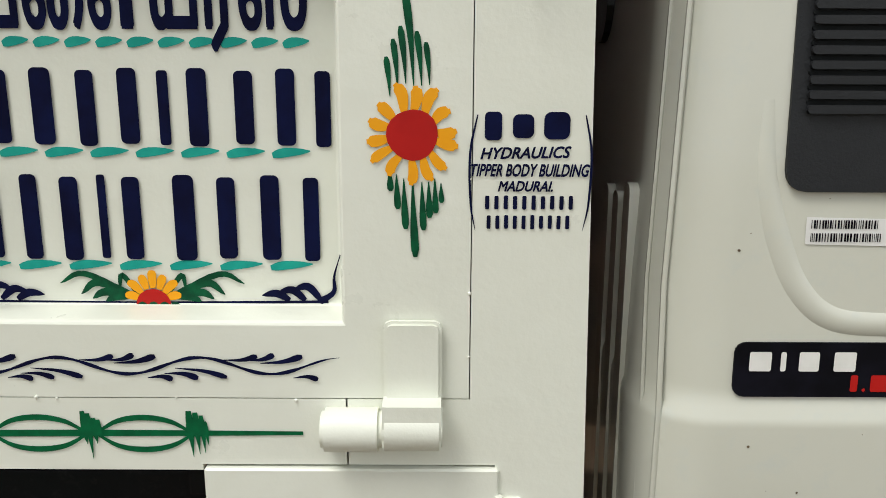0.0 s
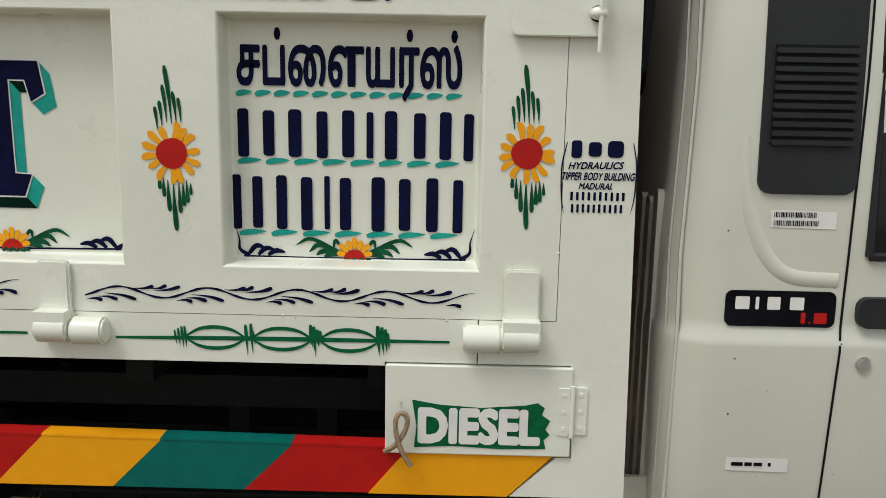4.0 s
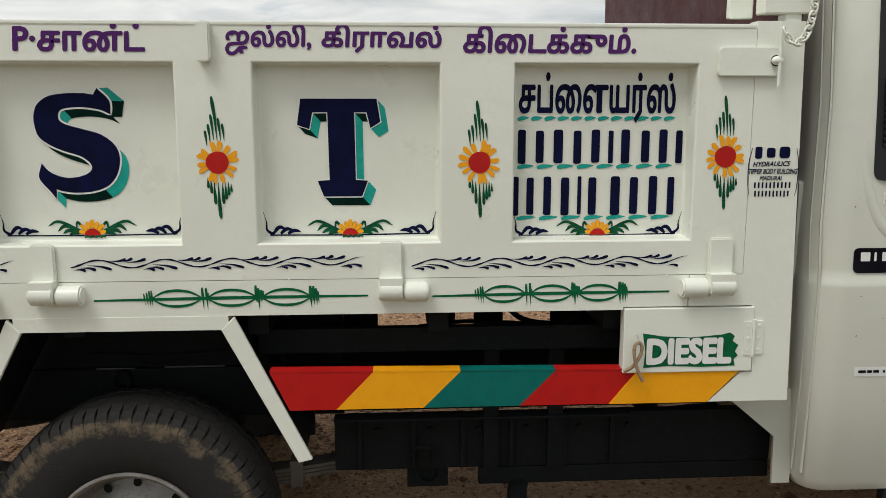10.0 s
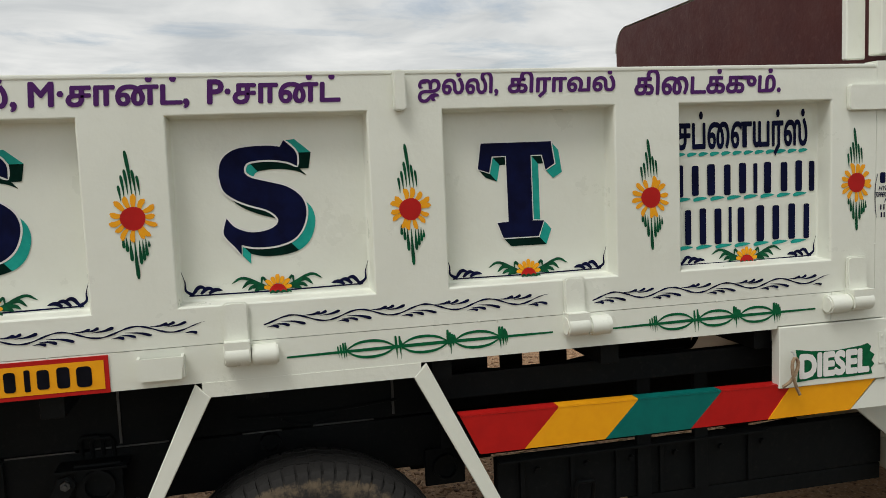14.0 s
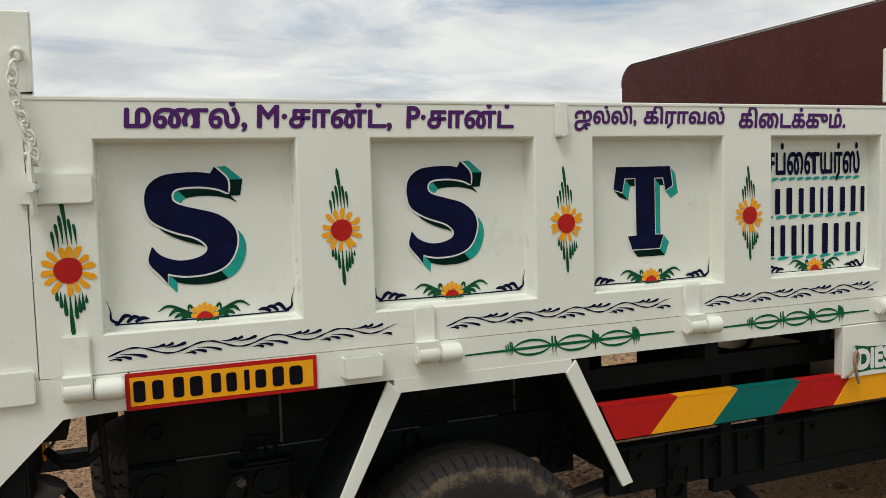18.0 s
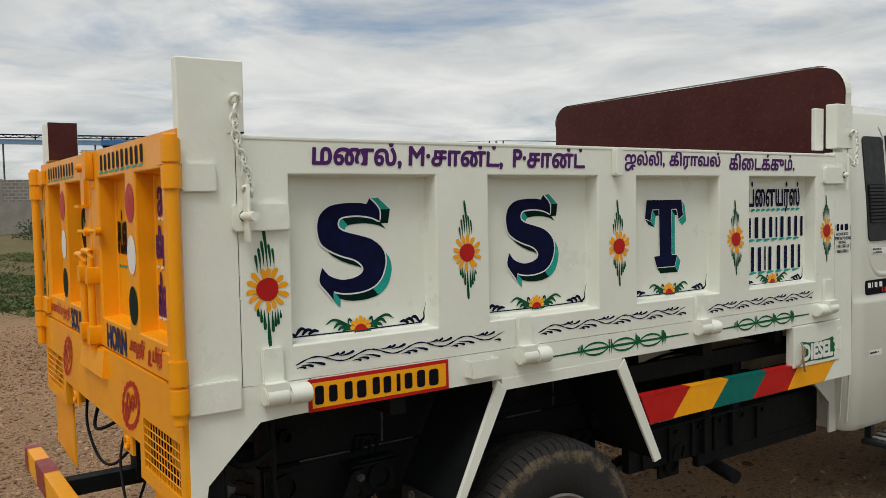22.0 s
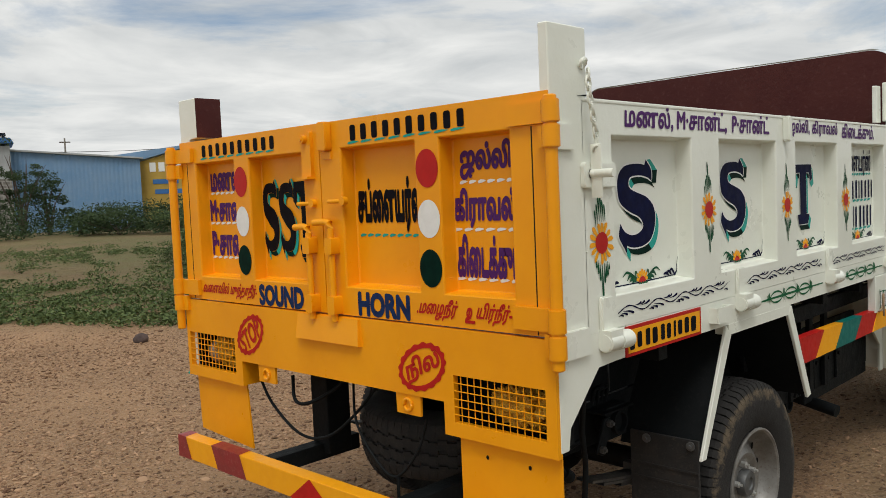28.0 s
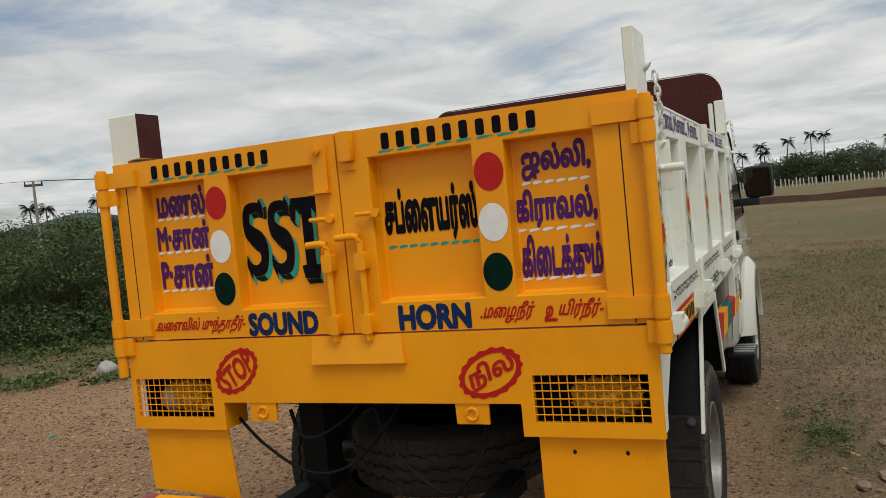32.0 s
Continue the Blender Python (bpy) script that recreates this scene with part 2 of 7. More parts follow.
def tube(bm, pts, r, seg=8, mi=0, closed=False):
    pts = [Vector(p) for p in pts]
    n = len(pts)
    rings = []
    ref = Vector((0.13, 0.31, 0.94)).normalized()
    for i, p in enumerate(pts):
        a, b = (pts[(i - 1) % n], pts[(i + 1) % n]) if closed else (pts[max(i - 1, 0)], pts[min(i + 1, n - 1)])
        d = (b - a).normalized()
        s = d.cross(ref)
        if s.length < 0.1:
            s = d.cross(Vector((1, 0, 0)))
        s.normalize()
        u = s.cross(d)
        rr = r(i / max(1, n - 1)) if callable(r) else r
        rings.append([bm.verts.new(p + (s * math.cos(2 * math.pi * k / seg) + u * math.sin(2 * math.pi * k / seg)) * rr) for k in range(seg)])
    for i in range(n if closed else n - 1):
        A, B = rings[i], rings[(i + 1) % n]
        for k in range(seg):
            f = bm.faces.new((A[k], A[(k + 1) % seg], B[(k + 1) % seg], B[k]))
            f.material_index = mi
    if not closed:
        bm.faces.new(rings[0][::-1]).material_index = mi
        bm.faces.new(rings[-1]).material_index = mi


def side(u, v, w):
    """The near side of the truck: u along it, v up, w out of the face."""
    return Vector((u, -w, v))


def tail(u, v, w):
    """The tail: u across it from the near side, v up, w out of the face."""
    return Vector((-w, u, v))


def slab(bm, pts, place, w0, w1, mi=0):
    """A polygon in u, v made into a plate from w0 to w1."""
    A = [bm.verts.new(place(u, v, w0)) for u, v in pts]
    B = [bm.verts.new(place(u, v, w1)) for u, v in pts]
    n = len(pts)
    fs = [bm.faces.new(A[::-1]), bm.faces.new(B)]
    for i in range(n):
        fs.append(bm.faces.new((A[i], A[(i + 1) % n], B[(i + 1) % n], B[i])))
    for f in fs:
        f.material_index = mi
    return fs


def pressed(bm, u0, u1, v0, v1, holes, place, depth=0.05, thick=0.058, draft=0.007, mi=0):
    """A plate with pressed-in panels (u0, u1, v0, v1), their lips rounded and their walls drawn in."""
    us = sorted({u0, u1, *[h[0] for h in holes], *[h[1] for h in holes]})
    vs = sorted({v0, v1, *[h[2] for h in holes], *[h[3] for h in holes]})
    grid = {}

    def vert(u, v, w):
        k = (round(u, 5), round(v, 5), round(w, 5))
        if k not in grid:
            grid[k] = bm.verts.new(place(u, v, w))
        return grid[k]

    def quad(*c):
        f = bm.faces.new([vert(*p) for p in c])
        f.material_index = mi

    for a, b in zip(us, us[1:]):
        for c, d in zip(vs, vs[1:]):
            if not any(h[0] - 1e-6 <= a and b <= h[1] + 1e-6 and h[2] - 1e-6 <= c and d <= h[3] + 1e-6 for h in holes):
                quad((a, c, 0), (b, c, 0), (b, d, 0), (a, d, 0))
    for h in holes:
        loops = []
        for inset, w in ((0, 0), (0.0022, -0.0012), (0.004, -0.005), (draft, -depth + 0.004), (draft + 0.002, -depth + 0.001), (draft + 0.005, -depth)):
            loops.append([(h[0] + inset, h[2] + inset, w), (h[1] - inset, h[2] + inset, w), (h[1] - inset, h[3] - inset, w), (h[0] + inset, h[3] - inset, w)])
        cu, cv = sorted({h[0], h[1], *[u for u in us if h[0] < u < h[1]]}), sorted({h[2], h[3], *[v for v in vs if h[2] < v < h[3]]})
        for A, B in zip(loops, loops[1:]):
            for i in range(4):
                j = (i + 1) % 4
                quad(A[i], A[j], B[j], B[i])
        quad(*loops[-1])
    edge = [(u, v0) for u in us] + [(u1, v) for v in vs[1:]] + [(u, v1) for u in us[::-1][1:]] + [(u0, v) for v in vs[::-1][1:-1]]
    for i, p in enumerate(edge):
        q = edge[(i + 1) % len(edge)]
        quad((*p, 0), (*q, 0), (*q, -thick), (*p, -thick))
    f = bm.faces.new([vert(*p, -thick) for p in edge])
    f.material_index = mi


# ---- the tipper truck: load body ----
truck = new("tipper_truck")
tagged(truck, "small tipper truck with hand-painted white side and yellow tailgate", "truck")
TOP, RAIL, LOW = 1.562, 0.988, 0.905
PANELS = [(0.254, 0.680), (0.849, 1.281), (1.446, 1.870), (2.033, 2.462)]
DEPTH = 0.05


def tails(s, v, w):
    """The tail with s = -y, so that s runs to the reader's right."""
    return Vector((-w - 0.004, -0.988 * s, v))


def lay(bm, pts, place, w, mi=0):
    """A flat patch of paint."""
    f = bm.faces.new([bm.verts.new(place(u, v, w)) for u, v in pts])
    f.material_index = mi
    return f


def curve_points(pts, n=8):
    """A smooth line through the points."""
    P = [Vector(p) for p in pts]
    P = [2 * P[0] - P[1], *P, 2 * P[-1] - P[-2]]
    out = []
    for i in range(1, len(P) - 2):
        a, b, c, d = P[i - 1:i + 3]
        for k in range(n):
            t = k / n
            out.append(0.5 * ((2 * b) + (c - a) * t + (2 * a - 5 * b + 4 * c - d) * t * t + (3 * b - a - 3 * c + d) * t ** 3))
    out.append(P[-2])
    return out


def brush(bm, pts, width, place, w, mi=0, n=6, swell=None):
    """One brush stroke through the points; swell gives its width along it, 0 to 1."""
    line = curve_points([(p[0], p[1], 0) for p in pts], n)
    A, B = [], []
    for i, p in enumerate(line):
        d = (line[min(i + 1, len(line) - 1)] - line[max(i - 1, 0)]).normalized()
        nrm = Vector((-d.y, d.x, 0))
        t = i / (len(line) - 1)
        h = width / 2 * (swell(t) if swell else max(0.12, math.sin(math.pi * min(1, 0.12 + t * 0.88)) ** 0.6))
        A.append(bm.verts.new(place(p.x + nrm.x * h, p.y + nrm.y * h, w)))
        B.append(bm.verts.new(place(p.x - nrm.x * h, p.y - nrm.y * h, w)))
    for i in range(len(line) - 1):
        bm.faces.new((A[i], A[i + 1], B[i + 1], B[i])).material_index = mi


def oval(u, v, ru, rv, turn=0.0, n=20, wob=0.0, waves=0):
    c, s = math.cos(turn), math.sin(turn)
    out = []
    for k in range(n):
        a = 2 * math.pi * k / n
        f = 1 + wob * math.sin(waves * a)
        x, y = ru * f * math.cos(a), rv * f * math.sin(a)
        out.append((u + x * c - y * s, v + x * s + y * c))
    return out


def rounded(u0, u1, v0, v1, r, n=4):
    out = []
    for cu, cv, a0 in ((u1 - r, v1 - r, 0), (u0 + r, v1 - r, 90), (u0 + r, v0 + r, 180), (u1 - r, v0 + r, 270)):
        for k in range(n + 1):
            a = radians(a0 + 90 * k / n)
            out.append((cu + r * math.cos(a), cv + r * math.sin(a)))
    return out


def lettering(words, u0, u1, v0, v1, place, w, mat, parent, bold=0.02, lean=0.0, slope=0.0, name="letter"):
    """Painted words in the built-in font, filling the box; bold ones are gone over again with shifted strokes."""
    c = bpy.data.curves.new("words", "FONT")
    c.body, c.shear = words, lean
    # curve steps and offset at which all glyphs of the words fill well
    c.resolution_u, c.offset = (3, -0.002) if "ய" in words else (3, -0.0005) if "ை" in words else (3, 0.0)
    o = new("words", c)
    bpy.context.view_layer.update()
    me = bpy.data.meshes.new_from_object(o.evaluated_get(bpy.context.evaluated_depsgraph_get()))
    bpy.data.objects.remove(o)
    co = [p.co.copy() for p in me.vertices]
    faces = [tuple(f.vertices) for f in me.polygons]
    bpy.data.meshes.remove(me)
    x0, x1, y0, y1 = min(p.x for p in co) - bold, max(p.x for p in co) + bold, min(p.y for p in co) - bold, max(p.y for p in co) + bold
    steps = [(0, 0)] if bold < 0.008 else [(bold * math.cos(k * math.tau / (12 if bold > 0.045 else 6)), bold * math.sin(k * math.tau / (12 if bold > 0.045 else 6))) for k in range(12 if bold > 0.045 else 6)]
    # letters are the islands of the mesh, marks above or below joined to them
    owner = list(range(len(co)))

    def find(i):
        while owner[i] != i:
            owner[i] = owner[owner[i]]
            i = owner[i]
        return i
    for f in faces:
        for i in f[1:]:
            owner[find(i)] = find(f[0])
    spans = {}
    for i, p in enumerate(co):
        lo, hi = spans.get(find(i), (9e9, -9e9))
        spans[find(i)] = (min(lo, p.x), max(hi, p.x))
    groups = []
    for r, (lo, hi) in sorted(spans.items(), key=lambda q: q[1][0]):
        if groups and min(hi, groups[-1][1]) - lo > 0.5 * min(hi - lo, groups[-1][1] - groups[-1][0]):
            groups[-1][1] = max(hi, groups[-1][1])
            groups[-1][2].add(r)
        else:
            groups.append([lo, hi, {r}])
    for lo, hi, roots in groups:
        keep = [f for f in faces if find(f[0]) in roots]
        index = {i: k for k, i in enumerate(sorted({i for f in keep for i in f}))}
        vs, fs = [], []
        for k, (dx, dy) in enumerate(steps):
            n0 = len(vs)
            for i in index:
                p = co[i]
                u = u0 + (p.x + dx - x0) / (x1 - x0) * (u1 - u0)
                v = v0 + (p.y + dy - y0) / (y1 - y0) * (v1 - v0) + slope * (u - u0)
                vs.append(place(u, v, w + 0.00003 * k))
            fs += [tuple(index[i] + n0 for i in f) for f in keep]
        me = bpy.data.meshes.new(name)
        me.from_pydata(vs, [], fs)
        me.materials.append(mat)
        new(name, me).parent = parent


def bars(u0, u1, v0, v1, count, place, w, mat, parent, fill=0.62, slope=0.0, lean=0.0):
    """A row of plain painted bars where figures stand."""
    p = (u1 - u0) / count
    rnd = random.Random(count)
    for k in range(count):
        a = u0 + p * (k + 0.5 - fill / 2)
        b = a + p * fill
        du = slope * (a - u0)
        lo, hi = v0 + du + rnd.uniform(-0.03, 0.03) * (v1 - v0), v1 + du + rnd.uniform(-0.03, 0.03) * (v1 - v0)
        bm = bmesh.new()
        lay(bm, [(x + lean * (y - lo), y) for x, y in rounded(a, b, lo, hi, min((b - a), (hi - lo)) * 0.3)], place, w)
        part("painted_bar", bm, mat, parent)


def bar_row(spans, v0, v1, place, w, mat, parent, fill=0.66):
    """Plain painted bars, one for each figure between the pairs of edges."""
    for k in range(0, len(spans), 2):
        m, h = (spans[k] + spans[k + 1]) / 2, (spans[k + 1] - spans[k]) / 2 * fill
        bm = bmesh.new()
        lay(bm, rounded(m - h, m + h, v0 + 0.0012 * (k % 3), v1 - 0.0012 * (k % 4), h * 0.55), place, w)
        part("painted_bar", bm, mat, parent)


def dashes(bm, u0, u1, v, place, w, mi, count=7, thick=0.012, slope=0.0):
    """Slanting dabs under a line of writing."""
    p = (u1 - u0) / count
    for k in range(count):
        a = u0 + p * k
        brush(bm, [(a, v - thick * 0.2 + slope * (a - u0)), (a + p * 0.3, v + thick * 0.1 + slope * (a - u0)), (a + p * 0.84, v + thick * 0.25 + slope * (a - u0))], thick, place, w, mi, 3)


# near side: gate, frame, struts
bm = bmesh.new()
pressed(bm, 0.1282, 2.5908, RAIL + 0.0014, TOP, [(a, b, 1.070, 1.482) for a, b in PANELS], side)
gate = part("side_gate", bm, WHITE, truck, "white enamelled side gate with four pressed panels")
bm = bmesh.new()
slab(bm, [(0.0, 0.722), (0.037, 0.723), (0.039, 0.778), (0.168, LOW), (0.300, LOW), (0.300, RAIL), (0.127, RAIL), (0.127, 1.565), (0.152, 1.57), (0.154, 1.735), (0.0, 1.735)], side, -0.028, 0.0)
bmesh.ops.bevel(bm, geom=[e for e in bm.edges], offset=0.003, segments=1, affect="EDGES")
post_rear = part("rear_post", bm, WHITE, truck, "tall white rear corner post of welded plate")
bm = bmesh.new()
slab(bm, [(0.302, LOW), (2.304, LOW), (2.304, 0.912), (2.46, 0.912), (2.46, RAIL), (0.302, RAIL)], side, -0.045, 0.0)
sill = part("lower_rail", bm, WHITE, truck)
bm = bmesh.new()
slab(bm, [(2.462, RAIL), (2.462, 0.912), (2.62, 0.912), (2.628, 0.745), (2.602, 0.745), (2.522, 0.671), (2.722, 0.671), (2.703, 1.575), (2.592, 1.575), (2.592, RAIL)], side, -0.045, 0.0)
post_front = part("front_panel", bm, WHITE, truck)
bm = bmesh.new()
slab(bm, [(2.605, 1.592), (2.722, 1.592), (2.722, 1.768), (2.605, 1.768)], side, -0.05, -0.002)
bmesh.ops.bevel(bm, geom=[e for e in bm.edges], offset=0.003, segments=1, affect="EDGES")
top_post = part("front_post", bm, WHITE, truck)
for pts, w0, w1, kind in (([(2.545, 1.585), (2.603, 1.585), (2.603, 1.752), (2.545, 1.752)], -0.075, -0.055, "guard_plate"), ([(2.66, 1.50), (2.70, 1.50), (2.70, 1.60), (2.66, 1.60)], -0.052, -0.01, "stem")):
    bm = bmesh.new()
    slab(bm, pts, side, w0, w1)
    bmesh.ops.bevel(bm, geom=[e for e in bm.edges], offset=0.003, segments=1, affect="EDGES")
    part(kind, bm, WHITE, top_post)
for pts in ([(0.875, LOW - 0.002), (0.907, 0.872), (0.722, 0.52), (0.693, 0.52)], [(1.357, 0.872), (1.388, LOW - 0.002), (1.560, 0.548), (1.527, 0.540)]):
    bm = bmesh.new()
    slab(bm, pts, side, -0.009, 0.0025)
    bmesh.ops.bevel(bm, geom=[e for e in bm.edges], offset=0.002, segments=1, affect="EDGES")
    part("strut", bm, WHITE, truck, "slanting white flat-bar strut")
bm = bmesh.new()
slab(bm, [(0.89, LOW), (1.375, LOW), (1.375, 0.872), (0.89, 0.872)], side, -0.044, 0.0012)
part("arch_rail", bm, WHITE, truck)
# rail along the gate's top
bm = bmesh.new()
box(bm, (0.131, -0.002, TOP - 0.004), (2.588, 0.060, TOP + 0.006), 0.003)
part("top_rail", bm, WHITE, gate)

# weld beads along the joints
bm = bmesh.new()
rnd = random.Random(4)
for (ua, va), (ub, vb), step in (((0.13, 1.50), (0.13, 1.02), 0.013), ((2.59, 1.52), (2.59, 1.0), 0.017), ((0.31, RAIL), (2.45, RAIL), 0.021)):
    length = math.hypot(ub - ua, vb - va)
    k = int(length / step)
    for i in range(k):
        if rnd.random() < 0.16:
            t = i / k
            bmesh.ops.create_icosphere(bm, subdivisions=1, radius=rnd.uniform(0.0012, 0.0026), matrix=Matrix.Translation(side(ua + (ub - ua) * t, va + (vb - va) * t + rnd.uniform(-0.002, 0.002), 0.0003)))
tagged(part("weld_beads", bm, WHITE, gate), kind="stuff")


def hinge(u0, u1, leaf_right=False):
    """A painted pipe hinge: strap and two barrels."""
    m = (u0 + u1) / 2
    la, lb = (m, u1) if leaf_right else (u0, m)
    ra, rb = (u0, m) if leaf_right else (m, u1)
    bm = bmesh.new()
    slab(bm, rounded(la + 0.002, lb - 0.002, 0.965, 1.078, 0.008, 2), side, 0.0, 0.012)
    rod(bm, side(la, 0.964, 0.016), side(lb - 0.001, 0.964, 0.016), 0.0245, 20)
    slab(bm, [(la + 0.0015, 0.95), (lb - 0.0025, 0.95), (lb - 0.0025, 0.995), (la + 0.0015, 0.995)], side, 0.0, 0.036)
    bmesh.ops.bevel(bm, geom=[e for e in bm.edges if e.calc_face_angle(0) > 0.9], offset=0.0035, segments=2, affect="EDGES")
    h = part("hinge", bm, WHITE, gate, "white painted strap hinge", smooth=40)
    bm = bmesh.new()
    rod(bm, side(ra + 0.001, 0.960, 0.014), side(rb, 0.960, 0.014), 0.0235, 20)
    bmesh.ops.bevel(bm, geom=[e for e in bm.edges if e.calc_face_angle(0) > 0.9], offset=0.004, segments=2, affect="EDGES")
    part("hinge_barrel", bm, WHITE, sill, smooth=40)


hinge(0.172, 0.291)
hinge(0.941, 1.056)
hinge(1.724, 1.838)
hinge(2.435, 2.564, True)


def catch(u0, u1, v0, v1, pin_u, pin_v, parent):
    bm = bmesh.new()
    slab(bm, rounded(u0, u1, v0, v1, 0.008, 2), side, 0.0, 0.014)
    bmesh.ops.bevel(bm, geom=[e for e in bm.edges], offset=0.002, segments=2, affect="EDGES")
    part("catch_plate", bm, WHITE, parent, "thick white catch plate")
    bm = bmesh.new()
    lay(bm, oval(pin_u, pin_v, 0.0125, 0.0125), side, 0.0155, 1)
    bmesh.ops.create_uvsphere(bm, u_segments=12, v_segments=8, radius=0.013, matrix=Matrix.Translation(side(pin_u, pin_v, 0.022)) @ Matrix.Diagonal((1.1, 0.8, 0.8, 1)))
    rod(bm, side(pin_u + 0.002, pin_v + 0.085, 0.03), side(pin_u + 0.004, pin_v - 0.058, 0.026), 0.0038, 8)
    part("lock_pin", bm, [WHITE, BLACK], parent, "white painted pin", smooth=40)


catch(0.114, 0.252, 1.349, 1.412, 0.141, 1.384, post_rear)
bm = bmesh.new()
box(bm, (0.137, -0.046, 1.325), (0.144, -0.015, 1.455), 0.003)
rod(bm, side(0.141, 1.384, 0.012), side(0.141, 1.384, 0.078), 0.0105, 14)
part("catch_tab", bm, WHITE, post_rear, "white tab and cross pin on the chain", smooth=40)
catch(2.501, 2.650, 1.451, 1.516, 2.632, 1.486, post_front)


def chain(pts, parent, link=0.020):
    """A chain of separate links along the points."""
    line = curve_points(pts, 24)
    d, last, place = 0.0, line[0], []
    for p in line[1:]:
        d += (p - last).length
        last = p
        if d > link * 0.72:
            place.append(p.copy())
            d = 0.0
    bm = bmesh.new()
    for i in range(len(place) - 1):
        a, b = place[i], place[i + 1]
        x = (b - a).normalized()
        s = x.cross(Vector((0, 1, 0))).normalized() if i % 2 else Vector((0, 1, 0)) * 0.75 + x.cross(Vector((0, 1, 0))).normalized() * 0.6
        s = (s - x * s.dot(x)).normalized()
        c = (a + b) / 2
        loop = [c + x * math.cos(k * math.pi / 6) * link * 0.60 + s * math.sin(k * math.pi / 6) * link * 0.36 for k in range(12)]
        tube(bm, loop, link * 0.125, 6, closed=True)
    part("chain", bm, WHITE, parent, "white painted steel chain", smooth=60)


chain([(0.128, -0.022, 1.648), (0.118, -0.03, 1.58), (0.138, -0.03, 1.50), (0.150, -0.028, 1.455), (0.142, -0.032, 1.43), (0.140, -0.03, 1.46)], post_rear, 0.026)
chain([(2.634, -0.03, 1.57), (2.645, -0.035, 1.538), (2.668, -0.035, 1.522), (2.692, -0.03, 1.545), (2.708, -0.025, 1.60), (2.712, -0.02, 1.655)], post_front, 0.021)
for u, v, par in ((0.128, 1.648, post_rear), (2.70, 1.655, post_front)):
    bm = bmesh.new()
    ring3 = [side(u + 0.010 * math.cos(k * math.pi / 5), v + 0.010 * math.sin(k * math.pi / 5), 0.008 + 0.006 * math.sin(k * math.pi / 5)) for k in range(10)]
    tube(bm, ring3, 0.005, 6, closed=True)
    part("eyelet", bm, WHITE, par, smooth=60)

# straps round the rear corner, small pocket, stop block
for v0, v1, ub in ((1.440, 1.503, 0.080), (0.943, 1.013, 0.122)):
    bm = bmesh.new()
    slab(bm, rounded(0.001, ub, v0, v1, 0.006, 2), side, 0.0, 0.012)
    bmesh.ops.bevel(bm, geom=[e for e in bm.edges], offset=0.002, segments=2, affect="EDGES")
    part("corner_strap", bm, WHITE, post_rear)
bm = bmesh.new()
slab(bm, [(0.768, 0.930), (0.852, 0.930), (0.858, 0.974), (0.762, 0.974)], side, 0.026, 0.030)
slab(bm, [(0.768, 0.926), (0.852, 0.926), (0.852, 0.930), (0.768, 0.930)], side, 0.0, 0.030)
for a, b in ((0.762, 0.768), (0.852, 0.858)):
    slab(bm, [(a, 0.928), (b, 0.928), (b, 0.974), (a, 0.974)], side, 0.0, 0.026)
part("pocket", bm, WHITE, sill, "small open white steel pocket")
bm = bmesh.new()
slab(bm, rounded(1.336, 1.364, 1.478, 1.566, 0.006, 2), side, 0.0, 0.024)
bmesh.ops.bevel(bm, geom=[e for e in bm.edges], offset=0.003, segments=2, affect="EDGES")
part("stop_block", bm, WHITE, gate)
bm = bmesh.new()
slab(bm, [(0.112, 1.5712), (0.150, 1.5712), (0.152, 1.5755), (0.130, 1.5735)], side, -0.001, 0.0015)
part("saw_cut", bm, BLACK, post_rear)

# ---- painted decoration of the side ----


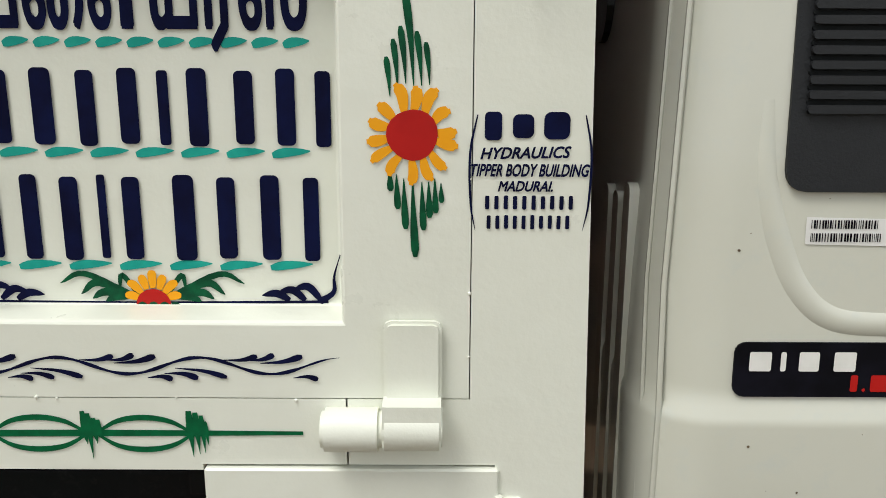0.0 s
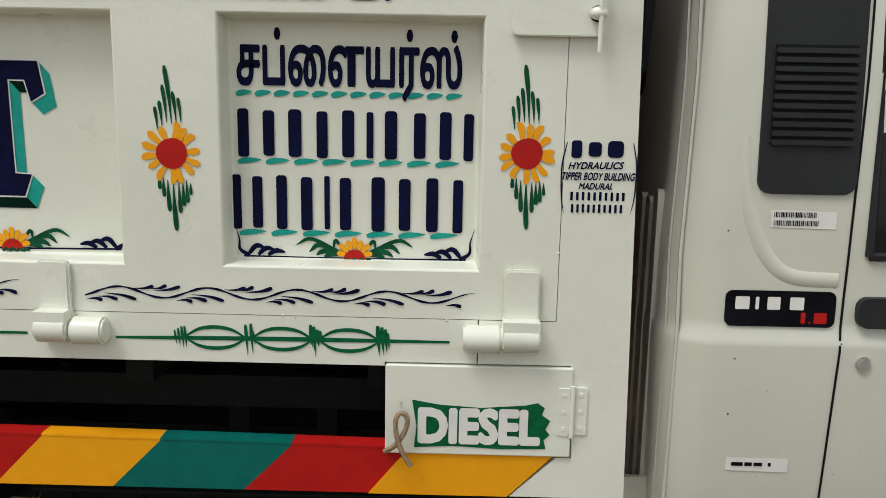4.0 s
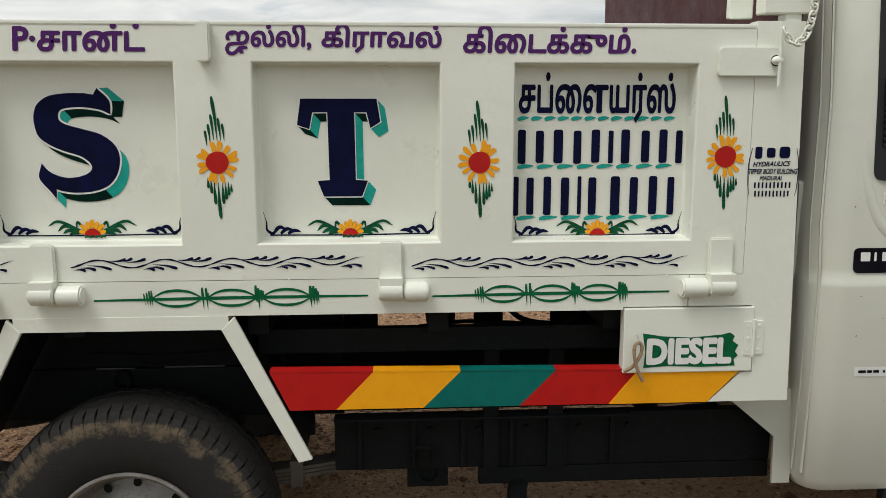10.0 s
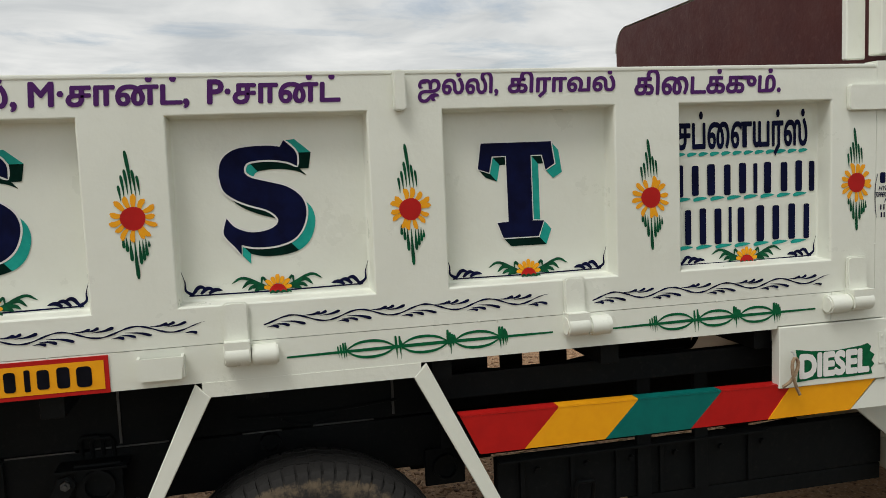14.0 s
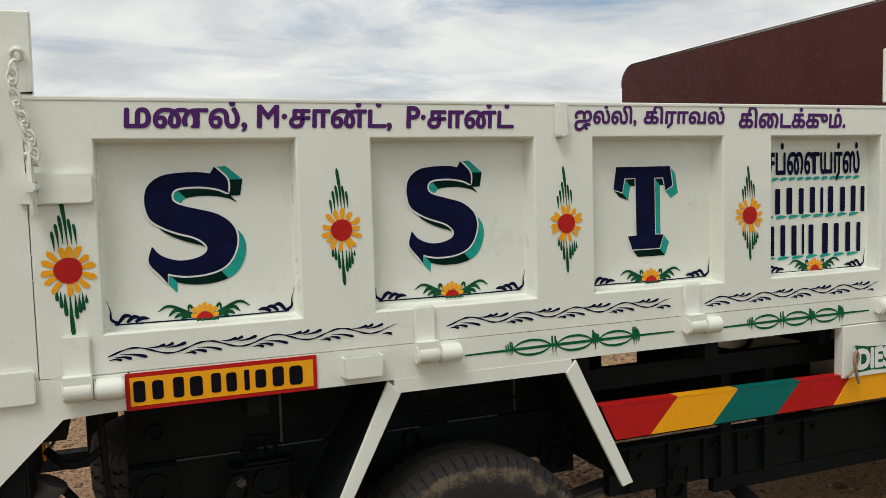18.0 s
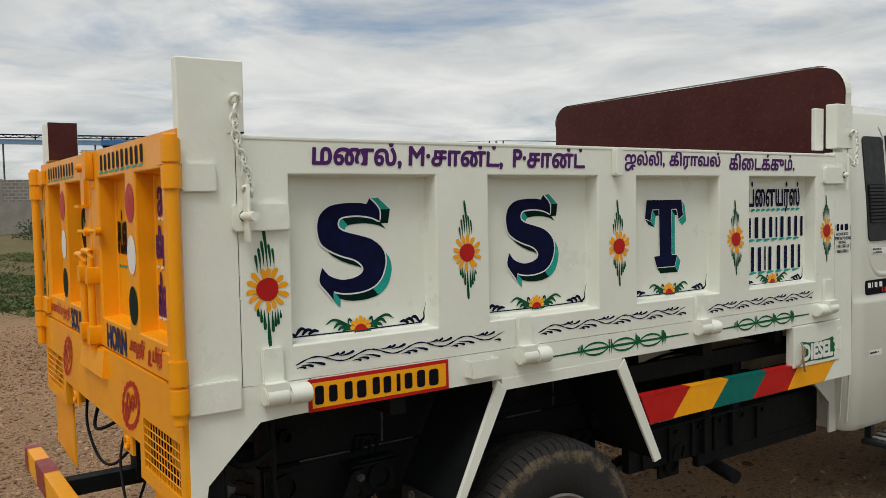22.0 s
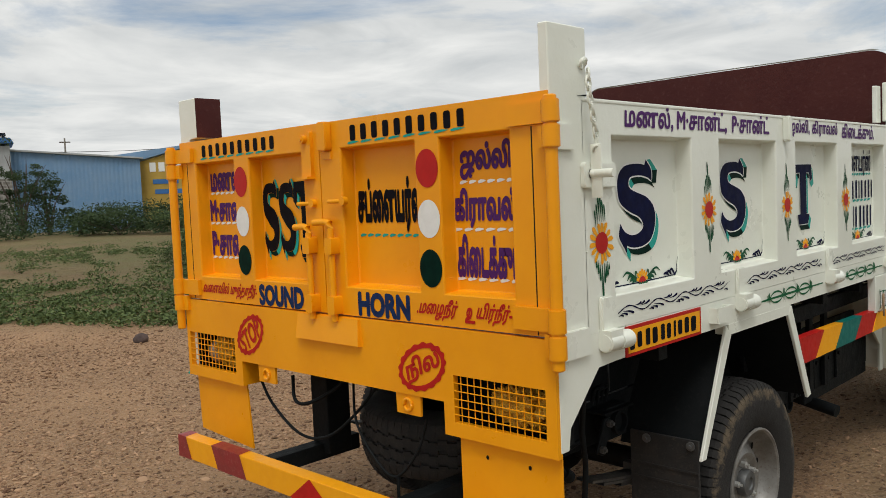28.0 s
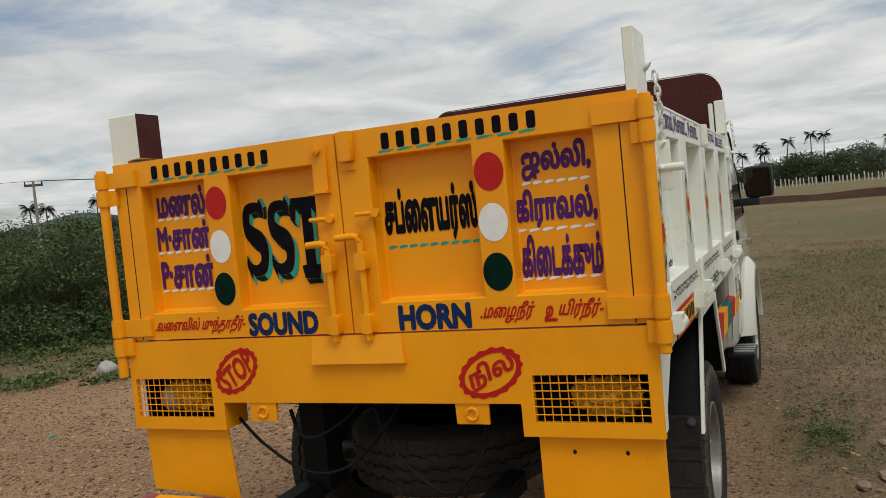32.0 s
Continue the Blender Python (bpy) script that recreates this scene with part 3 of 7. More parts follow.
def sunflower(u, v, size):
    """A painted sunflower between two combs of green strokes."""
    r = 0.046 * size
    rnd = random.Random(int(u * 1000))
    bm = bmesh.new()
    lay(bm, oval(u, v, r * 0.54, r * 0.53, 0.3, 20, 0.025, 3), side, 0.0022, 0)
    disc = part("painted_sunflower", bm, RED, truck, "painted sunflower with red heart, amber petals, green strokes")
    n = 14
    for k in range(n):
        a = 2 * math.pi * (k + 0.3) / n + rnd.uniform(-0.08, 0.08)
        c, s = math.cos(a), math.sin(a)
        L = r * rnd.uniform(0.92, 1.08)
        turn = rnd.uniform(-0.10, 0.10)
        bm = bmesh.new()
        brush(bm, [(u + c * r * 0.51, v + s * r * 0.50), (u + (c - s * turn) * L * 0.78, v + (s + c * turn) * L * 0.80), (u + c * L, v + s * L * 1.03)], r * (0.225 if s > -0.3 else 0.195), side, 0.0013 + 0.00005 * k, 0, 5, lambda t: (0.42 + 0.68 * math.sin(math.pi * (0.1 + 0.7 * t))) * (1.0 if t < 0.9 else 0.55))
        part("petal", bm, AMBER, disc)
    comb_up = ((-0.021, 0.036, 0.070, 0.0050), (-0.0135, 0.042, 0.085, 0.0052), (-0.006, 0.048, 0.102, 0.0055), (0.0015, 0.046, 0.138, 0.0066), (0.009, 0.046, 0.098, 0.0052), (0.0165, 0.047, 0.083, 0.0048))
    comb_down = ((-0.022, 0.032, 0.056, 0.0056), (-0.0155, 0.038, 0.070, 0.0058), (-0.0085, 0.042, 0.088, 0.0062), (0.0, 0.043, 0.122, 0.0070), (0.009, 0.045, 0.091, 0.0060), (0.0155, 0.045, 0.083, 0.0058), (0.0215, 0.042, 0.074, 0.0054), (0.0275, 0.046, 0.063, 0.0046))
    for sgn, comb in ((1, comb_up), (-1, comb_down)):
        for k, (du, b, t, wd) in enumerate(comb):
            t += rnd.uniform(-0.004, 0.004)
            lean = 0.055 * (t - b) if sgn > 0 else -0.02 * (t - b)
            bm = bmesh.new()
            brush(bm, [(u + du * size, v + sgn * b * size), (u + (du - lean * 0.6) * size, v + sgn * (b + t) / 2 * size), (u + (du - lean * 1.7) * size, v + sgn * t * size)], wd * 1.12 * size, side, 0.0012 + 0.00004 * k, 0, 5, lambda t: max(0.12, min(1.0, 0.15 + 1.25 * t)) * (1.0 if t < 0.93 else 0.5))
            part("leaf_stroke", bm, LEAF_PAINT, disc)


sunflower(0.196, 1.212, 1.12)
for u, v in ((0.775, 1.269), (1.366, 1.259), (1.957, 1.257), (2.532, 1.268)):
    sunflower(u, v, 1.03)


def spray(u0, u1, v, place, w, parent):
    """Painted border along a panel's foot: a line, corner curls and a half flower with leaves."""
    bm = bmesh.new()
    c, L = (u0 + u1) / 2, u1 - u0
    brush(bm, [(u0 + 0.01, v), (c, v - 0.001), (u1 - 0.01, v + 0.001)], 0.0032, place, w, 0, 6, lambda t: 1)
    for s, e in ((1, u0), (-1, u1)):
        brush(bm, [(e + s * 0.020, v + 0.001), (e + s * 0.004, v + 0.012), (e + s * 0.003, v + 0.030), (e - s * 0.004, v + 0.054)], 0.0080, place, w + 0.0003, 0, 5, lambda t: max(0.15, 1 - t))
        for k in range(3):
            a = e + s * (0.022 + 0.017 * k)
            h = 0.023 - 0.005 * k
            brush(bm, [(a - s * 0.004, v + 0.003), (a + s * 0.010, v + h * 0.80), (a + s * 0.026, v + h * 0.62)], 0.0088, place, w + 0.0004 + k * 0.00005, 0, 4)
        for k, (far, up, wd) in enumerate(((0.100, 0.027, 0.0045), (0.078, 0.018, 0.006), (0.066, 0.008, 0.006), (0.052, 0.002, 0.005), (0.036, 0.026, 0.004))):
            brush(bm, [(c - s * 0.016, v + 0.004 + 0.001 * k), (c - s * (0.016 + far) * 0.62, v + up * 1.06 + 0.003), (c - s * far * 1.0, v + up * (0.78 if k == 0 else 0.5))], wd * 1.5, place, w + 0.0005 + k * 0.00005, 3, 5)
    for k in range(7):
        a = math.pi * (0.06 + 0.88 * k / 6)
        r = 0.034 if k % 2 else 0.031
        brush(bm, [(c + math.cos(a) * 0.015, v + 0.002 + math.sin(a) * 0.014), (c + math.cos(a) * r * 0.75, v + 0.003 + math.sin(a) * r * 0.8), (c + math.cos(a) * r, v + 0.002 + math.sin(a) * r * 1.0)], 0.0092, place, w + 0.0009 + 0.00003 * k, 2, 4, lambda t: 0.6 + 0.45 * math.sin(math.pi * t) if t < 0.9 else 0.4)
    lay(bm, [(c + 0.019 * math.cos(a * math.pi / 12), v - 0.003 + 0.018 * math.sin(a * math.pi / 12)) for a in range(13)], place, w + 0.0014, 1)
    for k in range(4):
        x = c - 0.018 + 0.012 * k
        brush(bm, [(x, v - 0.006), (x + 0.006, v - 0.002), (x + 0.012, v - 0.006)], 0.006, place, w + 0.0015, 3, 3)
    part("painted_border", bm, [NAVY, RED, AMBER, LEAF_PAINT], parent, "painted navy border with half sunflower")


for (a, b), v in zip(PANELS, (1.084, 1.090, 1.086, 1.080)):
    spray(a + 0.014, b - 0.014, v, side, -DEPTH + 0.0015, gate)


def wave(u0, u1, v, parent):
    """A painted navy scroll with groups of leaf strokes on both sides."""
    bm = bmesh.new()
    rnd = random.Random(int(u0 * 100))
    step = 0.150
    count = int((u1 - u0) / step)
    lead = (u1 - u0 - count * step) * 0.5 + 0.03

    def mid(u):
        return v + 0.0092 * math.cos(2 * math.pi * (u - u0 - lead) / step) + 0.003 * (u - u0)
    n = 12 * count + 6
    brush(bm, [(u0 + (u1 - u0) * k / n, mid(u0 + (u1 - u0) * k / n)) for k in range(n + 1)], 0.0036, side, 0.0012, 0, 2, lambda t: (0.7 + 0.5 * math.sin(60 * t) ** 2) * min(1.0, 12 * (1 - t) + 0.15))
    k = 0
    tear = lambda t: max(0.12, min(1.0, 0.1 + 1.1 * t)) * (1.0 if t < 0.94 else 0.55)
    for i in range(count + 1):
        for p, group, s in ((u0 + lead + i * step, ((-0.052, -0.0135, -0.026, -0.0150), (-0.038, -0.0085, -0.003, -0.0135), (-0.025, -0.0025, 0.029, -0.0125)), 1), (u0 + lead + (i + 0.5) * step, ((-0.049, 0.0065, -0.013, 0.0110), (-0.023, 0.0062, 0.005, 0.0125), (-0.013, 0.003, 0.031, 0.0110)), -1)):
            for a, b, c, d in group:
                j = rnd.uniform(-0.003, 0.003)
                if p + c + j > u1 or p + a + j < u0 - 0.01:
                    continue
                k += 1
                y0 = v + 0.003 * (p - u0)
                brush(bm, [(p + a + j, y0 + b), (p + a * 0.45 + c * 0.55 + j, y0 + b * 0.45 + d * 0.55 + s * 0.0024), (p + c + j, y0 + d)], rnd.uniform(0.0058, 0.0072), side, 0.0013 + 0.00002 * k, 0, 5, tear)
    part("painted_scroll", bm, NAVY, parent, "navy painted scroll of leaf strokes")


wave(0.262, 0.905, 1.030, gate)
wave(1.028, 1.690, 1.030, gate)
wave(1.800, 2.455, 1.024, gate)


def vine(u0, u1, v):
    """A green painted line with eye-shaped loops and tufts."""
    bm = bmesh.new()
    L = u1 - u0
    brush(bm, [(u0, v - 0.003), ((u0 + u1) / 2, v), (u1, v + 0.001)], 0.0072, side, 0.0012, 0, 6, lambda t: 0.35 + 0.75 * math.sin(math.pi * (0.1 + 0.8 * t)))
    knots = [u0 + L * t for t in (0.20, 0.40, 0.60, 0.80)]
    for a, b in zip(knots, knots[1:]):
        for s in (1, -1):
            brush(bm, [(a + 0.004, v), ((a * 3 + b) / 4, v + s * 0.0145), ((a + b) / 2, v + s * 0.0185), ((a + 3 * b) / 4, v + s * 0.014), (b - 0.004, v)], 0.0060, side, 0.0014, 0, 5, lambda t: 0.4 + 0.7 * math.sin(math.pi * t))
    rnd = random.Random(int(u0 * 50))
    tufts = (((-0.011, 0.012, 0.014, 0.0024), (-0.005, 0.015, 0.018, 0.0026), (0.001, 0.018, 0.021, 0.003), (0.006, 0.019, 0.020, 0.0028)),
             ((-0.004, 0.024, 0.031, 0.0036), (0.005, 0.025, 0.028, 0.0036), (0.009, 0.012, 0.010, 0.0026)),
             ((-0.007, 0.028, 0.012, 0.0044), (-0.002, 0.023, 0.029, 0.0046), (0.004, 0.019, 0.012, 0.0046), (0.009, 0.016, 0.006, 0.0036)),
             ((-0.007, 0.027, 0.026, 0.0052), (0.0, 0.024, 0.023, 0.0046), (0.006, 0.021, 0.021, 0.004), (0.010, 0.014, 0.015, 0.003)))
    for a, tuft in zip(knots, tufts):
        for k, (dx, hi, lo, wd) in enumerate(tuft):
            x = a + dx
            brush(bm, [(x - 0.0015, v + hi * rnd.uniform(0.92, 1.06)), (x, v), (x + 0.0015, v - lo * rnd.uniform(0.92, 1.06))], wd * 1.45, side, 0.0016 + 0.00004 * k, 0, 6, lambda t: 0.75 + 0.4 * math.sin(math.pi * min(1, t * 1.3)) if t < 0.55 else max(0.1, 1.9 * (1.0 - t)))
    part("painted_vine", bm, GREEN, sill, "green painted line with leaf-shaped loops")


vine(1.074, 1.698, 0.948)
vine(1.848, 2.414, 0.948)

# trade words along the top rail
for words, a, b in (("மணல்,", 0.318, 0.572), ("M·சான்ட்,", 0.592, 0.905), ("P·சான்ட்", 0.940, 1.222), ("ஜல்லி,", 1.394, 1.582), ("கிராவல்", 1.604, 1.870), ("கிைடக்கும்.", 1.918, 2.312)):
    lettering(words, a, b, 1.494 if "," in words else 1.500, 1.563, side, 0.0014, PURPLE, gate, 0.034, 0.06)

# supplier panel
a, b = PANELS[3]
W = -DEPTH + 0.0016
lettering("சப்ைளயர்ஸ்", a + 0.020, a + 0.392, 1.345, 1.462, side, W + 0.0006, NAVY, gate, 0.03)
bar_row((2.043, 2.080, 2.085, 2.123, 2.126, 2.170, 2.175, 2.212, 2.217, 2.257, 2.262, 2.285, 2.288, 2.329, 2.337, 2.376, 2.380, 2.419, 2.422, 2.454), 1.250, 1.330, side, W + 0.0006, NAVY, gate, 0.50)
bar_row((2.033, 2.063, 2.066, 2.100, 2.106, 2.142, 2.147, 2.186, 2.192, 2.210, 2.213, 2.251, 2.265, 2.310, 2.313, 2.352, 2.359, 2.399, 2.406, 2.439), 1.127, 1.220, side, W + 0.0006, NAVY, gate, 0.50)
bm = bmesh.new()
for v, n in ((1.355, 12), (1.243, 8), (1.121, 7)):
    dashes(bm, a + 0.018, a + 0.398, v, side, W, 0, n, 0.010)
tagged(part("painted_underline", bm, TEAL, gate, "turquoise dabs under the writing"), kind="stuff")

# the big initials: shaped letters with a painted block shade
S_OUT = [[(0.774, 1.0), (0.915, 0.89), (0.924, 0.765)],
         [(0.924, 0.765), (0.80, 0.807), (0.593, 0.83), (0.38, 0.82), (0.305, 0.785), (0.30, 0.72), (0.384, 0.675), (0.593, 0.632), (0.78, 0.59), (0.92, 0.518), (0.988, 0.437), (1.0, 0.33), (0.942, 0.202), (0.825, 0.112), (0.64, 0.067), (0.43, 0.058), (0.29, 0.072), (0.21, 0.09)],
         [(0.21, 0.09), (0.205, 0.0)],
         [(0.205, 0.0), (0.13, 0.075), (0.035, 0.157), (0.010, 0.22), (0.053, 0.328)],
         [(0.053, 0.328), (0.15, 0.247), (0.314, 0.199), (0.477, 0.202), (0.605, 0.235), (0.658, 0.283), (0.628, 0.337), (0.523, 0.392), (0.337, 0.437), (0.174, 0.491), (0.047, 0.563), (0.002, 0.67), (0.002, 0.762), (0.047, 0.852), (0.174, 0.924), (0.36, 0.951), (0.593, 0.955), (0.728, 0.942)],
         [(0.728, 0.942), (0.774, 1.0)]]
T_OUT = [[(0.048, 1.0), (0.958, 1.0)], [(0.958, 1.0), (1.0, 0.765)], [(1.0, 0.765), (0.88, 0.703)], [(0.88, 0.703), (0.835, 0.862)], [(0.835, 0.862), (0.688, 0.862)], [(0.688, 0.862), (0.694, 0.171)], [(0.694, 0.171), (0.841, 0.163)],
         [(0.841, 0.163), (0.767, 0.0)], [(0.767, 0.0), (0.304, 0.0)], [(0.304, 0.0), (0.23, 0.163)], [(0.23, 0.163), (0.376, 0.171)], [(0.376, 0.171), (0.365, 0.862)], [(0.365, 0.862), (0.185, 0.862)], [(0.185, 0.862), (0.145, 0.693)], [(0.145, 0.693), (0.0, 0.735)], [(0.0, 0.735), (0.048, 1.0)]]


def outline_of(runs):
    """The closed outline through runs of points, smooth within each run."""
    out = []
    for run in runs:
        line = curve_points([(x, y, 0) for x, y in run], 4) if len(run) > 2 else [Vector((*p, 0)) for p in run]
        out += [(p.x, p.y) for p in line[:-1]]
    return out


def initial(kind, u0, u1, v0, v1, place, w, parent, ink=NAVY, drop=(0.019, -0.021)):
    """A painted capital: ink, a pale edge line, and the sides of its block in two greens."""
    bm = bmesh.new()
    P = [Vector((u0 + x * (u1 - u0), v0 + y * (v1 - v0), 0)) for x, y in outline_of(S_OUT if kind == "S" else T_OUT)]
    n = len(P)
    off = Vector((*drop, 0))
    normals = []
    for i in range(n):
        d = (P[(i + 1) % n] - P[i]).normalized()
        normals.append(Vector((-d.y, d.x, 0)))
    for i in range(n):
        a, b, q = P[i], P[(i + 1) % n], normals[i]
        if q.dot(off) > 0.0015 and not (kind == "S" and i < 8):
            f = [a + off * 0.1, b + off * 0.1, b + off, a + off]
            lay(bm, [(p.x, p.y) for p in f], place, w + 0.000006 * i, 1 if q.x > 0.42 or (kind == "S" and q.y > -0.35) else 3)
    if kind == "S":
        for mi, quad in ((1, ((0.80, 0.998), (0.905, 1.005), (1.093, 0.885), (0.945, 0.885))), (3, ((0.945, 0.885), (1.093, 0.885), (1.058, 0.744), (0.930, 0.742)))):
            lay(bm, [(u0 + x * (u1 - u0), v0 + y * (v1 - v0)) for x, y in quad], place, w + 0.0006, mi)
    rim = [P[i] + (normals[i] + normals[i - 1]) * 0.0021 for i in range(n)]
    if ink == NAVY:
        lay(bm, [(p.x, p.y) for p in rim], place, w + 0.0011, 2)
    lay(bm, [(p.x, p.y) for p in P], place, w + 0.0016, 0)
    part("painted_letter", bm, [ink, TEAL, CREAM, DEEP], parent, "big navy letter with turquoise block shade" if ink == NAVY else "black letter with turquoise block shade")


W = -DEPTH + 0.0012
initial("S", 0.352, 0.545, 1.166, 1.421, side, W, gate)
initial("S", 0.953, 1.137, 1.174, 1.424, side, W, gate)
initial("T", 1.540, 1.731, 1.176, 1.401, side, W, gate)

# painted registration board: plain bars on amber
bm = bmesh.new()
lay(bm, [(0.292, 0.905), (0.704, 0.905), (0.704, 0.985), (0.292, 0.985)], side, 0.0035, 0)
lay(bm, [(0.301, 0.914), (0.695, 0.914), (0.695, 0.976), (0.301, 0.976)], side, 0.0045, 1)
slab(bm, [(0.292, 0.905), (0.704, 0.905), (0.704, 0.985), (0.292, 0.985)], side, 0.0, 0.003, 0)
plate = part("painted_plate", bm, [RED, AMBER], truck, "amber painted board with red border")
bar_row((0.303, 0.336, 0.341, 0.373, 0.384, 0.415, 0.418, 0.455, 0.464, 0.493, 0.496, 0.527, 0.537, 0.553, 0.559, 0.592, 0.597, 0.632, 0.634, 0.676), 0.922, 0.968, side, 0.0055, INK, plate, 0.72)

# maker's note on the front panel
for s, e in ((1, 2.592), (-1, 2.706)):
    bm = bmesh.new()
    brush(bm, [(e + s * 0.004, 1.288), (e - s * 0.003, 1.25), (e - s * 0.002, 1.20), (e + s * 0.003, 1.172)], 0.0024, side, 0.0012)
    part("painted_bracket", bm, NAVY, post_front)
bar_row((2.601, 2.622, 2.628, 2.654, 2.658, 2.690), 1.263, 1.291, side, 0.0013, NAVY, post_front, 0.8)
lettering("HYDRAULICS", 2.599, 2.689, 1.244, 1.256, side, 0.0013, NAVY, post_front, 0.03, 0.3, 0.02)
lettering("TIPPER BODY BUILDING", 2.590, 2.708, 1.227, 1.240, side, 0.0013, NAVY, post_front, 0.03, 0.3)
lettering("MADURAI.", 2.617, 2.672, 1.212, 1.223, side, 0.0013, NAVY, post_front, 0.03, 0.3)
bars(2.602, 2.695, 1.194, 1.208, 10, side, 0.0013, NAVY, post_front, 0.45)
bars(2.604, 2.692, 1.174, 1.188, 10, side, 0.0013, NAVY, post_front, 0.45)

# fuel flap
bm = bmesh.new()
slab(bm, [(2.306, 0.749), (2.624, 0.749), (2.624, 0.909), (2.306, 0.909)], side, -0.028, 0.006)
bmesh.ops.bevel(bm, geom=[e for e in bm.edges], offset=0.002, segments=1, affect="EDGES")
flap = part("fuel_flap", bm, WHITE, truck, "white fuel tank flap with painted word")
bm = bmesh.new()
lay(bm, [(2.352, 0.848), (2.40, 0.840), (2.47, 0.836), (2.545, 0.842), (2.566, 0.847), (2.578, 0.838), (2.573, 0.826), (2.588, 0.815), (2.580, 0.800), (2.588, 0.790), (2.578, 0.780), (2.582, 0.764), (2.50, 0.762), (2.42, 0.766), (2.356, 0.762), (2.360, 0.80)], side, 0.0072)
part("painted_banner", bm, GREEN, flap)
lettering("DIESEL", 2.362, 2.572, 0.769, 0.836, side, 0.0082, CREAM, flap, 0.055)
for ua, ub, w0, w1 in ((2.600, 2.620, 0.006, 0.0085), (2.629, 2.650, 0.0, 0.0035)):
    bm = bmesh.new()
    slab(bm, rounded(ua, ub, 0.790, 0.874, 0.003, 2), side, w0 - 0.002, w1)
    for v in (0.802, 0.832, 0.862):
        rod(bm, side((ua + ub) / 2, v, w1 - 0.001), side((ua + ub) / 2, v, w1 + 0.0015), 0.0034, 8)
    part("hinge_leaf", bm, WHITE, flap)
bm = bmesh.new()
rod(bm, side(2.6245, 0.786, 0.006), side(2.6245, 0.878, 0.006), 0.0046, 10)
part("hinge_pin", bm, WHITE, flap, smooth=40)
bm = bmesh.new()
tube(bm, [side(2.334, 0.846, 0.014), side(2.334, 0.846, 0.022), side(2.336, 0.835, 0.026), side(2.336, 0.825, 0.022)], 0.0025, 6)
part("hook", bm, GALV, flap)
ROPE = material("hemp_rope", (0.42, 0.30, 0.19), 0.95, second=(0.32, 0.22, 0.13), scale=200, bump=0.6, bump_scale=400)
bm = bmesh.new()
tube(bm, curve_points([side(2.306, 0.757, 0.018), side(2.325, 0.772, 0.024), side(2.342, 0.80, 0.026), side(2.345, 0.822, 0.026), side(2.335, 0.832, 0.028), side(2.326, 0.82, 0.03), side(2.328, 0.79, 0.03), side(2.338, 0.760, 0.028), side(2.352, 0.735, 0.024)], 6), 0.0045, 6)
part("rope", bm, ROPE, flap, "knotted pale rope tie", smooth=60)

# striped side bar
tops, lows = [1.464, 1.707, 1.915, 2.144, 2.345, 2.599], [1.509, 1.619, 1.827, 2.058, 2.277, 2.519]
for k, m in enumerate((RED, AMBER, SPRUCE, RED, AMBER)):
    g = 0.0001
    bm = bmesh.new()
    slab(bm, [(tops[k] + g, 0.765 - 0.0135 * k * 0.2), (tops[k + 1] - g, 0.765 - 0.0135 * (k + 1) * 0.2), (lows[k + 1] - g, 0.671), (lows[k] + g, 0.671)], side, -0.006, -0.001 if k < 4 else 0.0015)
    slab(bm, [(tops[k] + g, 0.7655 - 0.0027 * k), (tops[k + 1] - g, 0.7655 - 0.0027 * (k + 1)), (tops[k + 1] - g, 0.7695 - 0.0027 * (k + 1)), (tops[k] + g, 0.7695 - 0.0027 * k)], side, -0.035, -0.0002)
    part("bar_stripe", bm, m, truck, ("red", "amber", "spruce green", "red", "amber")[k] + " painted stripe of the side bar")

# ---- tail gates and skirt ----
def tgate(y0, y1, panels, label):
    bm = bmesh.new()
    pressed(bm, -y1, -y0, 1.003, 1.578, [(-b, -a, 1.085, 1.500) for a, b in panels], tails, thick=0.055)
    return part("tail_gate", bm, YELLOW, truck, label)


LP, RP = [(0.952, 1.264), (1.350, 1.614)], [(0.117, 0.364), (0.449, 0.772)]
gate_r = tgate(0.002, 0.866, RP, "yellow right-hand tailgate leaf with painted words")
gate_l = tgate(0.871, 1.716, LP, "yellow left-hand tailgate leaf with painted words")


def cut_plate(bm, us, vs, keep, place, w0, w1, mi=0):
    """A plate out of grid cells, with holes and notches where keep() says no."""
    cells = {(i, j) for i in range(len(us) - 1) for j in range(len(vs) - 1) if keep((us[i] + us[i + 1]) / 2, (vs[j] + vs[j + 1]) / 2)}
    g = {}

    def vt(i, j, w):
        if (i, j, w) not in g:
            g[i, j, w] = bm.verts.new(place(us[i], vs[j], w))
        return g[i, j, w]

    for i, j in cells:
        for w in (w0, w1):
            bm.faces.new((vt(i, j, w), vt(i + 1, j, w), vt(i + 1, j + 1, w), vt(i, j + 1, w))).material_index = mi
        for n, (a, b) in (((i - 1, j), ((i, j), (i, j + 1))), ((i + 1, j), ((i + 1, j), (i + 1, j + 1))), ((i, j - 1), ((i, j), (i + 1, j))), ((i, j + 1), ((i, j + 1), (i + 1, j + 1)))):
            if n not in cells:
                bm.faces.new((vt(*a, w0), vt(*b, w0), vt(*b, w1), vt(*a, w1))).material_index = mi


